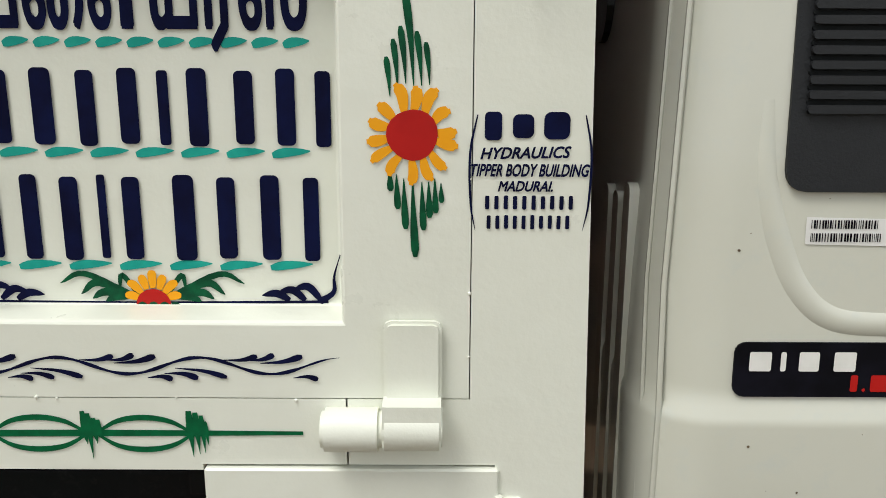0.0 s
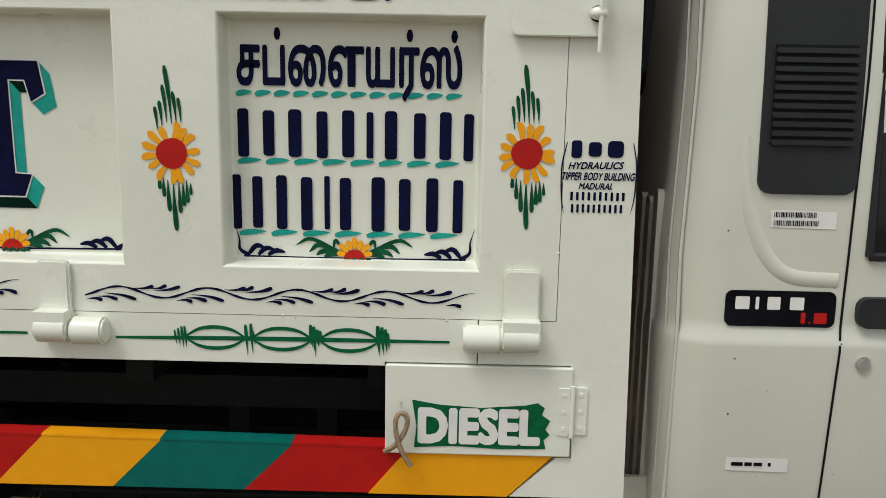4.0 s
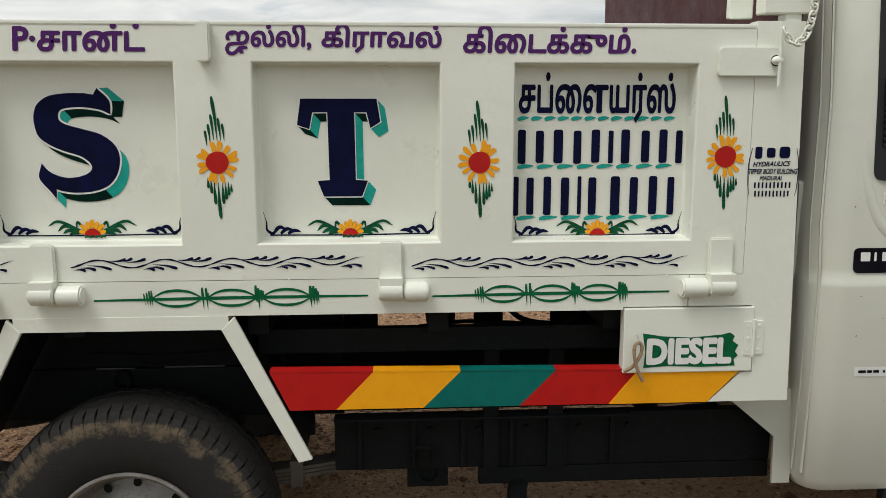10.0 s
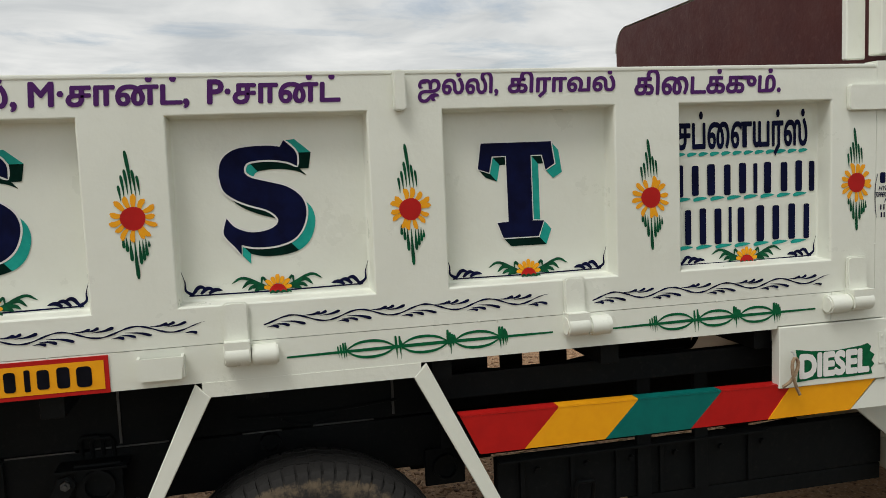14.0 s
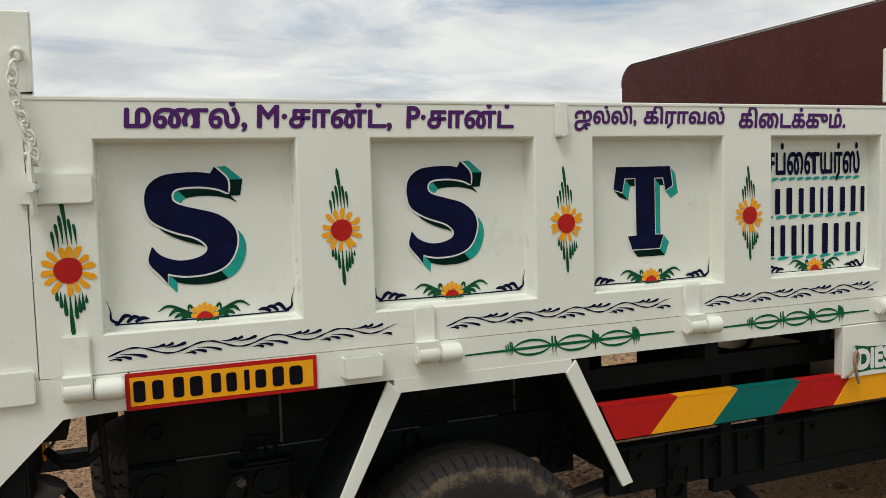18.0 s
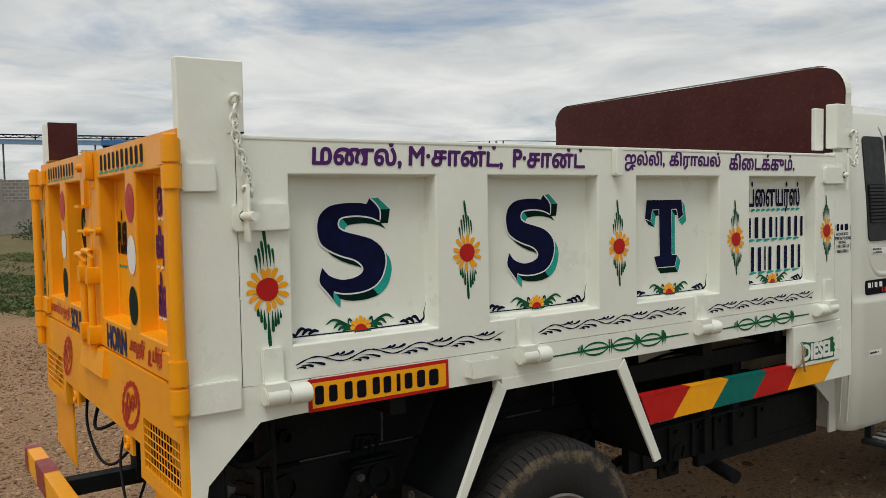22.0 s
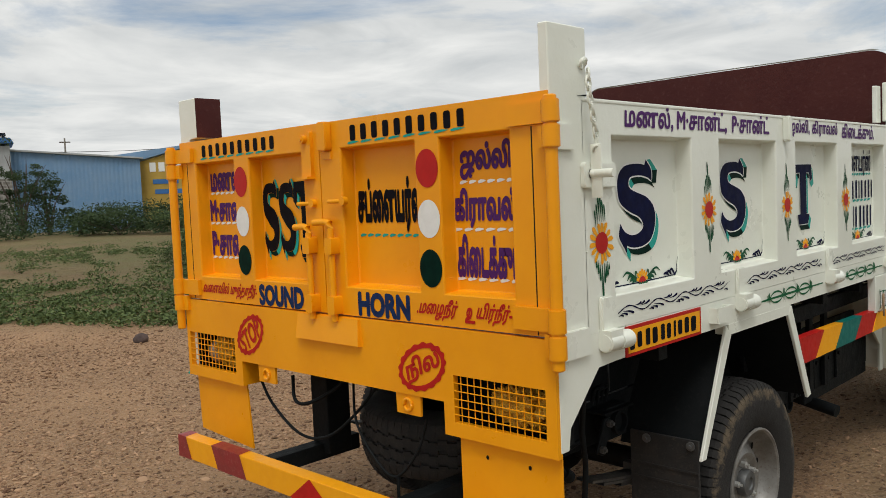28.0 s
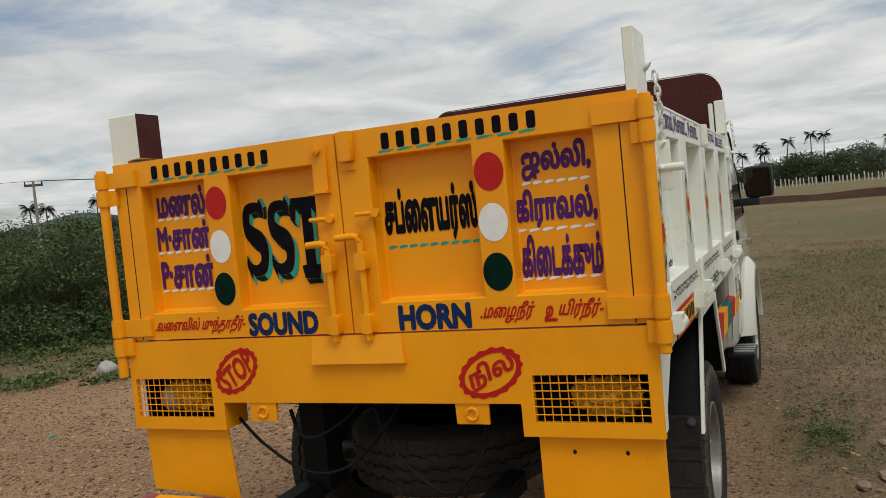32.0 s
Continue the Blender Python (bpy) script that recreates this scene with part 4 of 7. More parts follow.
GR = [(0.033, 0.337), (1.405, 1.715)]
bm = bmesh.new()
cut_plate(bm, [0.001, 0.033, 0.337, 0.375, 1.362, 1.405, 1.715, 1.735], [0.712, 0.750, 0.800, 0.876, 0.998],
          lambda u, v: (u < 0.375 or u > 1.362 or v > 0.80) and not any(a < u < b and 0.75 < v < 0.876 for a, b in GR), lambda u, v, w: tails(-u, v, w), -0.012, 0.006)
bmesh.ops.bevel(bm, geom=[e for e in bm.edges if e.calc_face_angle(0) > 0.9], offset=0.002, segments=2, affect="EDGES")
tail_skirt = part("tail_skirt", bm, YELLOW, truck, "yellow rear skirt with lamp openings")
# returns of the corner boxes, and the dark lamp wells
for (a, b), e in zip(GR, (0.370, 1.346)):
    bm = bmesh.new()
    s = 1 if e > 1 else -1
    box(bm, (0.008, min(e, e + s * 0.006) - 0, 0.714), (0.10, max(e, e + s * 0.006), 0.80))
    part("corner_return", bm, YELLOW, tail_skirt)
    a, b = a * 0.988, b * 0.988
    bm = bmesh.new()
    b = min(b, 1.667)
    box(bm, (0.090, a - 0.004, 0.72), (0.095, b + 0.004, 0.90))
    box(bm, (0.012, a - 0.004, 0.722), (0.089, b + 0.004, 0.727))
    box(bm, (0.012, a - 0.004, 0.893), (0.089, b + 0.004, 0.898))
    box(bm, (0.012, a - 0.004, 0.728), (0.088, a - 0.001, 0.892))
    box(bm, (0.012, b + 0.001, 0.728), (0.088, b + 0.004, 0.892))
    if a > 1:
        box(bm, (0.0125, 1.6725, 0.728), (0.0145, 1.700, 0.892))
    part("lamp_well", bm, BLACK, tail_skirt)
    b = b if b < 1 else 1.694
    n = 13
    wires = [((-0.006, a + (b - a) * k / n, 0.746), (-0.006, a + (b - a) * k / n, 0.880)) for k in range(1, n)]
    wires += [((-0.0085, a - 0.004, 0.75 + 0.021 * k), (-0.0085, b + 0.004, 0.75 + 0.021 * k)) for k in range(1, 6)]
    for p, q in wires:
        bm = bmesh.new()
        rod(bm, p, q, 0.0016, 6)
        part("guard_wire", bm, YELLOW, tail_skirt, "yellow painted guard wire over the lamp")
WRAP = material("yellow_plastic_wrap", (0.60, 0.32, 0.025), 0.35, second=(0.36, 0.18, 0.015), scale=45, bump=0.9, bump_scale=90, spec=0.3)
LENS = material("clear_lamp_lens", (0.35, 0.30, 0.24), 0.2, second=(0.30, 0.2, 0.12), scale=20)
rnd = random.Random(9)
for a, b in GR:
    bm = bmesh.new()
    c = (a + b) / 2 - 0.042
    bmesh.ops.create_icosphere(bm, subdivisions=4, radius=1.0, matrix=Matrix.Translation((0.05, c, 0.808)) @ Matrix.Diagonal((0.032, 0.100, 0.056, 1)))
    for v in bm.verts:
        d = (v.co - Vector((0.05, c, 0.808)))
        f = 0.92 + 0.42 * (0.5 - 2 * abs(noise.noise(v.co * 30))) + 0.22 * (0.5 - 2 * abs(noise.noise(v.co * 75)))
        v.co = Vector((min(0.086, max(0.012, 0.05 + d.x * f)), c + d.y * f, 0.808 + d.z * f))
    part("wrapped_lamp", bm, WRAP, tail_skirt, "tail lamp wrapped in crumpled yellow plastic", smooth=20)
bm = bmesh.new()
bmesh.ops.create_icosphere(bm, subdivisions=3, radius=0.05, matrix=Matrix.Translation((0.05, 1.60, 0.80)) @ Matrix.Diagonal((0.6, 1, 0.9, 1)))
part("lamp_lens", bm, LENS, tail_skirt, smooth=60)

# hinge pipes and straps at both rear corners
for y, s in ((-0.018, -1), (1.730, 1)):
    bm = bmesh.new()
    rod(bm, (-0.022, y, 0.93 if s < 0 else 0.885), (-0.022, y, 1.565), 0.0155, 14)
    bmesh.ops.bevel(bm, geom=[e for e in bm.edges if e.calc_face_angle(0) > 0.9], offset=0.003, segments=1, affect="EDGES")
    pipe = part("hinge_pipe", bm, YELLOW, truck, "yellow painted vertical hinge pipe", smooth=40)
    for za, zb in ((1.445, 1.555), (0.955, 1.075)):
        zm = (za + zb) / 2
        bm = bmesh.new()
        rod(bm, (-0.022, y, zm + 0.002), (-0.022, y, zb), 0.0215, 16)
        rod(bm, (-0.022, y, za), (-0.022, y, zm - 0.002), 0.0215, 16)
        yin = 0.118 if s < 0 else 1.618
        slab(bm, [(-yin if s > 0 else -yin, zm + 0.003), (-y, zm + 0.003), (-y, zb - 0.002), (-yin, zb - 0.002)], tails, 0.001, 0.014)
        yo = 0.022 if s < 0 else 1.700
        slab(bm, [(-yo, za + 0.002), (-y, za + 0.002), (-y, zm - 0.003), (-yo, zm - 0.003)], tails, 0.002, 0.016)
        bmesh.ops.bevel(bm, geom=[e for e in bm.edges if e.calc_face_angle(0) > 0.9], offset=0.0025, segments=2, affect="EDGES")
        part("hinge_strap", bm, YELLOW, pipe, smooth=40)
# edge strip over the leaf's outer joint
for y in (0.052, 1.668):
    bm = bmesh.new()
    slab(bm, [(-y - 0.0015, 1.005), (-y + 0.0015, 1.005), (-y + 0.0015, 1.50), (-y - 0.0015, 1.50)], tails, -0.002, 0.0008)
    part("leaf_joint", bm, BLACK, gate_r if y < 1 else gate_l)


def latch(y, y_in, parent, z_bar, hook):
    """A drop bolt: a bent rod in two collars."""
    bm = bmesh.new()
    s = 1 if y_in > y else -1
    tube(bm, [tails(-y, 0.985, 0.02), tails(-y, 1.10, 0.02), tails(-y, z_bar - 0.02, 0.02), tails(-y - s * 0.006, z_bar - 0.004, 0.02), tails(-y - s * 0.022, z_bar, 0.02), tails(-y_in, z_bar - 0.002, 0.022)], 0.0105, 10)
    for za, zb in ((1.185, 1.235), (1.005, 1.060)):
        slab(bm, rounded(-y - 0.017, -y + 0.017, za, zb, 0.006, 2), tails, 0.0, 0.034)
    bmesh.ops.bevel(bm, geom=[e for e in bm.edges if e.calc_face_angle(0) > 1.2], offset=0.002, segments=1, affect="EDGES")
    part("drop_bolt", bm, YELLOW, parent, "yellow painted bent drop bolt", smooth=40)


latch(0.918, 0.985, gate_l, 1.268, True)
latch(0.808, 0.885, gate_r, 1.282, True)
bm = bmesh.new()
slab(bm, rounded(-0.945, -0.898, 1.415, 1.556, 0.007, 2), tails, 0.0, 0.012)
slab(bm, [(-0.955, 1.412), (-0.895, 1.412), (-0.895, 1.420), (-0.955, 1.420)], tails, 0.0, 0.030)
rod(bm, tails(-0.925, 1.533, 0.010), tails(-0.925, 1.533, 0.026), 0.013, 14)
rod(bm, tails(-0.925, 1.533, 0.020), tails(-0.925, 1.533, 0.030), 0.006, 10)
part("latch_plate", bm, YELLOW, gate_l, "yellow latch plate with bolt head", smooth=40)
bm = bmesh.new()
slab(bm, rounded(-0.850, -0.806, 1.492, 1.578, 0.006, 2), tails, 0.0, 0.024)
bmesh.ops.bevel(bm, geom=[e for e in bm.edges], offset=0.003, segments=2, affect="EDGES")
slab(bm, [(-0.846, 1.468), (-0.808, 1.468), (-0.808, 1.490), (-0.846, 1.490)], tails, 0.0, 0.006)
part("latch_tongue", bm, YELLOW, gate_r, smooth=40)
for a, b, z, par in ((0.905, 0.968, 1.338, gate_l), (0.755, 0.815, 1.342, gate_r)):
    bm = bmesh.new()
    tube(bm, [tails(-a, z, 0.004), tails(-(a + b) / 2, z, 0.02), tails(-b, z, 0.016)], 0.0065, 10)
    rod(bm, tails(-a, z, 0.0), tails(-a, z, 0.016), 0.013, 12)
    part("hasp_pin", bm, YELLOW, par, smooth=40)

# step lip and ringed tabs on the skirt
bm = bmesh.new()
A = [(-1.008, 0.996, 0.0125), (-0.712, 0.996, 0.0125), (-0.703, 0.918, 0.024), (-1.010, 0.918, 0.024)]
f1 = [bm.verts.new(tails(*p)) for p in A]
f2 = [bm.verts.new(tails(p[0], p[1] - 0.004, 0.0)) for p in A]
bm.faces.new(f1)
bm.faces.new(f2[::-1])
for i in range(4):
    bm.faces.new((f1[i], f1[(i + 1) % 4], f2[(i + 1) % 4], f2[i]))
part("step_lip", bm, YELLOW, tail_skirt)
for y in (0.520, 1.218):
    bm = bmesh.new()
    slab(bm, [(-y - 0.048, 0.742), (-y + 0.048, 0.742), (-y + 0.050, 0.805), (-y - 0.050, 0.805)], tails, -0.006, 0.002)
    tube(bm, [tails(-y + 0.016 * math.cos(k * math.pi / 8), 0.770 + 0.016 * math.sin(k * math.pi / 8), 0.004) for k in range(16)], 0.005, 8, closed=True)
    part("tow_tab", bm, YELLOW, tail_skirt, "yellow tab with a ring")

# painted work on the tail
for (y0, y1, par, sl) in ((0.254, 0.730, gate_r, 0.030), (1.092, 1.567, gate_l, 0.012)):
    bars(-y1, -y0, 1.514 if y0 < 1 else 1.516, 1.560 if y0 < 1 else 1.559, 10, tails, 0.0012, INK, par, 0.52, sl * 0.3)
    bm = bmesh.new()
    dashes(bm, -y1, -y0, 1.509 if y0 < 1 else 1.511, tails, 0.0013, 0, 8, 0.007, sl * 0.3)
    tagged(part("painted_underline", bm, TEAL, par), kind="stuff")
for y, par in ((0.407, gate_r), (1.313, gate_l)):
    for v, m in ((1.420, RED), (1.286, CREAM), (1.154, DEEP)):
        bm = bmesh.new()
        lay(bm, oval(-y, v, 0.042 if y < 1 else 0.0395, 0.051, 0, 32), tails, 0.0014)
        part("painted_disc", bm, m, par, {"red_sign_paint": "red painted disc", "white_sign_paint": "white painted disc", "deep_green_sign_paint": "dark green painted disc"}[m.name])
W = -DEPTH + 0.0012


def row(words, y1, y0, v0, v1, par, dab=True, lean=0.0):
    lettering(words, -y1, -y0, v0, v1, tails, W + 0.0006, PURPLE, par, 0.052, lean)
    bm = bmesh.new()
    dashes(bm, -y1 - 0.002, -y0, v0 - 0.006 if "கி" not in words[:2] else v0 - 0.004, tails, W, 0, 6, 0.009)
    tagged(part("painted_underline", bm, CREAM, par, "white dabs under the writing"), kind="stuff")


row("மணல்", 1.592, 1.396, 1.392, 1.486, gate_l)
row("M·சான்", 1.606, 1.390, 1.284, 1.378, gate_l)
row("P·சான்", 1.604, 1.388, 1.160, 1.266, gate_l)
row("ஜல்லி,", 0.332, 0.142, 1.384, 1.482, gate_r, lean=0.05)
row("கிராவல்,", 0.360, 0.136, 1.258, 1.364, gate_r, lean=0.05)
row("கிைடக்கும்", 0.354, 0.132, 1.128, 1.244, gate_r, lean=0.05)
lettering("சப்ைளயர்ஸ்", -0.757, -0.468, 1.246, 1.405, tails, W + 0.0006, INK, gate_r, 0.06)
bm = bmesh.new()
dashes(bm, -0.750, -0.458, 1.238, tails, W, 0, 9, 0.009)
tagged(part("painted_underline", bm, TEAL, gate_r), kind="stuff")
initial("S", -1.256, -1.170, 1.168, 1.422, tails, W, gate_l, INK, (0.012, -0.016))
initial("S", -1.160, -1.074, 1.168, 1.420, tails, W + 0.0018, gate_l, INK, (0.012, -0.016))
initial("T", -1.076, -0.966, 1.166, 1.410, tails, W + 0.0036, gate_l, INK, (0.012, -0.016))
BLUE = material("blue_sign_paint", (0.006, 0.028, 0.105), 0.48, second=(0.006, 0.018, 0.07), scale=40, spec=0.12)
lettering("SOUND", -1.238, -0.986, 1.004, 1.076, tails, 0.0014, BLUE, gate_l, 0.055)
lettering("HORN", -0.718, -0.496, 1.005, 1.078, tails, 0.0014, BLUE, gate_r, 0.055)
lettering(".வைளவில் முந்தாதீர்-", -1.612, -1.250, 1.016, 1.072, tails, 0.0014, RED, gate_l, 0.03, 0.55)
lettering(".மைழநீர்", -0.470, -0.312, 1.016, 1.074, tails, 0.0014, RED, gate_r, 0.03, 0.55)
lettering("உ", -0.290, -0.254, 1.016, 1.058, tails, 0.0014, RED, gate_r, 0.03, 0.55)
lettering("யிர்நீர்-", -0.250, -0.130, 1.016, 1.074, tails, 0.0014, RED, gate_r, 0.03, 0.55)
for y, v, words, tn, sz in ((1.300, 0.898, "STOP", 0.62, 0.98), (0.455, 0.884, "நில்", 0.42, 1.04)):
    bm = bmesh.new()
    n = 90
    A = [bm.verts.new(tails(*p, 0.0075)) for p in oval(-y, v, 0.094 * sz, 0.060 * sz, tn, n, 0.035, 17)]
    B = [bm.verts.new(tails(*p, 0.0075)) for p in oval(-y, v, 0.078 * sz, 0.046 * sz, tn, n)]
    for k in range(n):
        bm.faces.new((A[k], A[(k + 1) % n], B[(k + 1) % n], B[k]))
    part("painted_oval", bm, RED, tail_skirt, "red scalloped painted oval")
    ct, st = math.cos(tn), math.sin(tn)
    lettering(words, -0.074 * sz, 0.074 * sz, -0.037 * sz, 0.037 * sz, lambda u, vv, w, y=y, v=v, ct=ct, st=st: tails(-y + u * ct - vv * st, v + u * st + vv * ct, w), 0.0080, RED, tail_skirt, 0.035, 0.2)

# mud flaps
for (a, b, zb, lb) in ((0.008, 0.340, 0.42, "yellow painted mud flap with two holes"), (1.378, 1.716, 0.505, "yellow painted mud flap")):
    bm = bmesh.new()
    slab(bm, [(-b, 0.708), (-a, 0.708), (-a + (0.0 if a < 1 else 0.02), zb - (0.02 if a > 1 else 0)), (-b + (0 if a < 1 else 0.012), zb)], tails, -0.022, -0.016)
    fl = part("mud_flap", bm, YELLOW, truck, lb)
    if a < 1:
        for y in (0.105, 0.245):
            bm = bmesh.new()
            lay(bm, oval(-y, 0.668, 0.005, 0.006), tails, -0.0148)
            part("bolt_hole", bm, BLACK, fl)
# striped bumper: a folded channel
edges = [1.652, 1.575, 1.385, 1.205, 1.03, 0.98, 0.86, 0.74, 0.68, 0.52, 0.345, 0.165, 0.075]
cols = [RED, AMBER, RED, AMBER, AMBER, RED, RED, AMBER, AMBER, RED, AMBER, RED]
BX = -0.112
bm = bmesh.new()
pal = {RED.name: 0, AMBER.name: 1}
BRED = material("maroon_red_bumper_paint", (0.26, 0.02, 0.022), 0.45, second=(0.2, 0.02, 0.02), scale=14, third=(0.3, 0.1, 0.08))
box(bm, (BX, 0.075, 0.437), (BX + 0.05, 1.640, 0.515), 0.003, 1)
bumper = part("bumper", bm, [BRED, AMBER], truck, "amber and red striped rear bumper channel")
for ya, yb in ((1.641, 1.568), (1.392, 1.215), (0.515, 0.338), (0.158, 0.074)):
    bm = bmesh.new()
    d = 0.018
    pts = [(BX - 0.0012, ya - d, 0.4365), (BX - 0.0012, yb - d, 0.4365), (BX - 0.0012, yb + d, 0.5162), (BX + 0.051, yb + d * 1.6, 0.5162), (BX + 0.051, ya + d * 1.6, 0.5162), (BX - 0.0012, ya + d, 0.5162)]
    if ya > 1.6:
        pts[0], pts[4], pts[5] = (BX - 0.0012, 1.641, 0.4365), (BX + 0.051, 1.641, 0.5162), (BX - 0.0012, 1.641, 0.5162)
    V = [bm.verts.new(p) for p in pts]
    bm.faces.new((V[0], V[1], V[2], V[5]))
    bm.faces.new((V[5], V[2], V[3], V[4]))
    if ya > 1.6:
        W4 = [bm.verts.new(p) for p in ((BX, 1.6412, 0.4365), (BX + 0.051, 1.6412, 0.4365), (BX + 0.051, 1.6412, 0.5162), (BX, 1.6412, 0.5162))]
        bm.faces.new(W4)
    part("painted_stripe", bm, BRED, bumper)
bm = bmesh.new()
lay(bm, [(-0.955, 0.438), (-0.745, 0.438), (-0.850, 0.515)], lambda u, v, w: Vector((BX - w, -u, v)), 0.0014)
part("painted_triangle", bm, RED, bumper)
# bumper arms
for y in (1.16, 0.52):
    bm = bmesh.new()
    box(bm, (BX + 0.05, y - 0.03, 0.450), (0.32, y + 0.03, 0.505), 0.003)
    part("bumper_arm", bm, BLACK, bumper)
# headboard, floor, far side
bm = bmesh.new()
slab(bm, [(0.02, 0.93), (1.715, 0.93), (1.715, 1.80), *[(1.615 + 0.10 * math.cos(radians(a)), 1.825 + 0.10 * math.sin(radians(a))) for a in range(0, 91, 10)], *[(0.125 + 0.115 * math.cos(radians(a)), 1.815 + 0.115 * math.sin(radians(a))) for a in range(90, 181, 10)], (0.01, 1.60)], lambda u, v, w: Vector((2.70 - w, u * 0.992, v)), 0.0, 0.028, 0)
headboard = part("headboard", bm, MAROON, truck, "maroon painted steel headboard with rounded corners", smooth=30)
bm = bmesh.new()
rim = [Vector((2.700, 0.004, 1.60)), Vector((2.700, 0.004, 1.80)), *[Vector((2.700, 0.124 + 0.121 * math.cos(radians(a)), 1.815 + 0.121 * math.sin(radians(a)))) for a in range(180, 89, -10)], Vector((2.70, 0.9, 1.936)), Vector((2.700, 1.602, 1.931)), *[Vector((2.700, 1.602 + 0.106 * math.cos(radians(a)), 1.825 + 0.106 * math.sin(radians(a)))) for a in range(80, -1, -10)]]
for i in range(len(rim) - 1):
    a, b = rim[i], rim[i + 1]
    V = [bm.verts.new(p) for p in (a + Vector((-0.03, 0, 0)), b + Vector((-0.03, 0, 0)), b + Vector((0.012, 0, 0)), a + Vector((0.012, 0, 0)))]
    bm.faces.new(V)
bmesh.ops.remove_doubles(bm, verts=bm.verts, dist=0.0005)
part("headboard_rim", bm, WHITE, headboard)
bm = bmesh.new()
box(bm, (0.03, 0.062, 0.92), (2.672, 1.64, 0.945))
part("bed_floor", bm, MAROON, truck)
bm = bmesh.new()
box(bm, (0.066, 0.0585, 0.95), (2.67, 0.0605, 1.55))
part("inner_lining", bm, MAROON, truck)
bm = bmesh.new()
box(bm, (0.03, 1.642, 0.905), (2.70, 1.70, 1.545), 0.003)
part("far_side_gate", bm, [MAROON], truck, "far side gate, maroon inside")
bm = bmesh.new()
slab(bm, [(-1.702, 0.715), (-1.676, 0.715), (-1.676, 0.90), (-1.640, 0.90), (-1.640, 1.59), (-1.588, 1.59), (-1.588, 1.735), (-1.702, 1.735)], lambda u, v, w: Vector((w, -u, v)), 0.006, 0.112)
bmesh.ops.bevel(bm, geom=[e for e in bm.edges], offset=0.003, segments=1, affect="EDGES")
fp = part("far_rear_post", bm, WHITE, truck, "far rear post, white outside and maroon inside")
bm = bmesh.new()
box(bm, (0.008, 1.5850, 1.592), (0.110, 1.5872, 1.7345))
part("inner_face", bm, MAROON, fp)
bm = bmesh.new()
box(bm, (0.155, 1.67, 0.80), (2.72, 1.70, 0.985))
part("far_lower_rail", bm, WHITE, truck)

# ---- wheels ----
def lathe(bm, profile, seg, centre, mi=0, jig=None):
    """A profile of (radius, offset along y) turned round the y axis."""
    rings = []
    for k in range(seg):
        a = 2 * math.pi * k / seg if not jig else 8 * math.pi / seg * (k // 4 + (0.0, 0.2, 0.21, 0.99)[k % 4])
        rings.append([bm.verts.new(Vector(centre) + Vector((r * math.cos(a), o, r * math.sin(a)))) for r, o in (profile if not jig else [jig(r, o, k) for r, o in profile])])
    for k in range(seg):
        A, B = rings[k], rings[(k + 1) % seg]
        for i in range(len(profile) - 1):
            bm.faces.new((A[i], A[i + 1], B[i + 1], B[i])).material_index = mi
    return rings


TYRE = [(0.184, -0.082), (0.196, -0.092), (0.235, -0.104), (0.280, -0.107), (0.310, -0.103), (0.332, -0.095), (0.343, -0.086), (0.346, -0.074), (0.350, -0.050), (0.350, -0.045), (0.342, -0.044), (0.342, -0.037), (0.350, -0.036), (0.352, -0.006), (0.343, -0.005), (0.343, 0.005), (0.352, 0.006), (0.350, 0.036), (0.342, 0.037), (0.342, 0.044), (0.350, 0.045), (0.350, 0.050), (0.346, 0.074), (0.343, 0.086), (0.332, 0.095), (0.310, 0.103), (0.280, 0.107), (0.235, 0.104), (0.196, 0.092), (0.184, 0.082)]
RIM = [(r * 0.905, o) for r, o in ((0.204, -0.088), (0.212, -0.092), (0.212, -0.097), (0.205, -0.099), (0.197, -0.094), (0.190, -0.070), (0.182, -0.045), (0.165, -0.030), (0.150, -0.034), (0.128, -0.052), (0.112, -0.060), (0.095, -0.058), (0.080, -0.046), (0.060, -0.046), (0.001, -0.046))]
HUB = [(0.046, -0.040), (0.046, -0.066), (0.041, -0.074), (0.022, -0.076), (0.018, -0.071), (0.001, -0.071)]


def blocks(r, o, k):
    """Slots across the shoulders, zigzag grooves round the tread."""
    if 0.07 < abs(o) < 0.098 and r > 0.33:
        return (r - (0.008 if k % 4 < 2 else 0), o)
    if abs(o) < 0.06 and r > 0.339:
        if r > 0.3455:
            r -= 0.0012 if k % 4 < 2 and (k // 4 + (1 if o > 0 else 0)) % 2 == 0 else 0
        return (r, o + 0.0035 * (1 if (k // 4) % 2 else -1))
    return (r, o)


def ribs(r, o, k):
    """A road tread: zigzag grooves, shallow shoulder notches."""
    r2, o2 = blocks(r, o, k)
    return (r - (r - r2) * 0.3, o2)


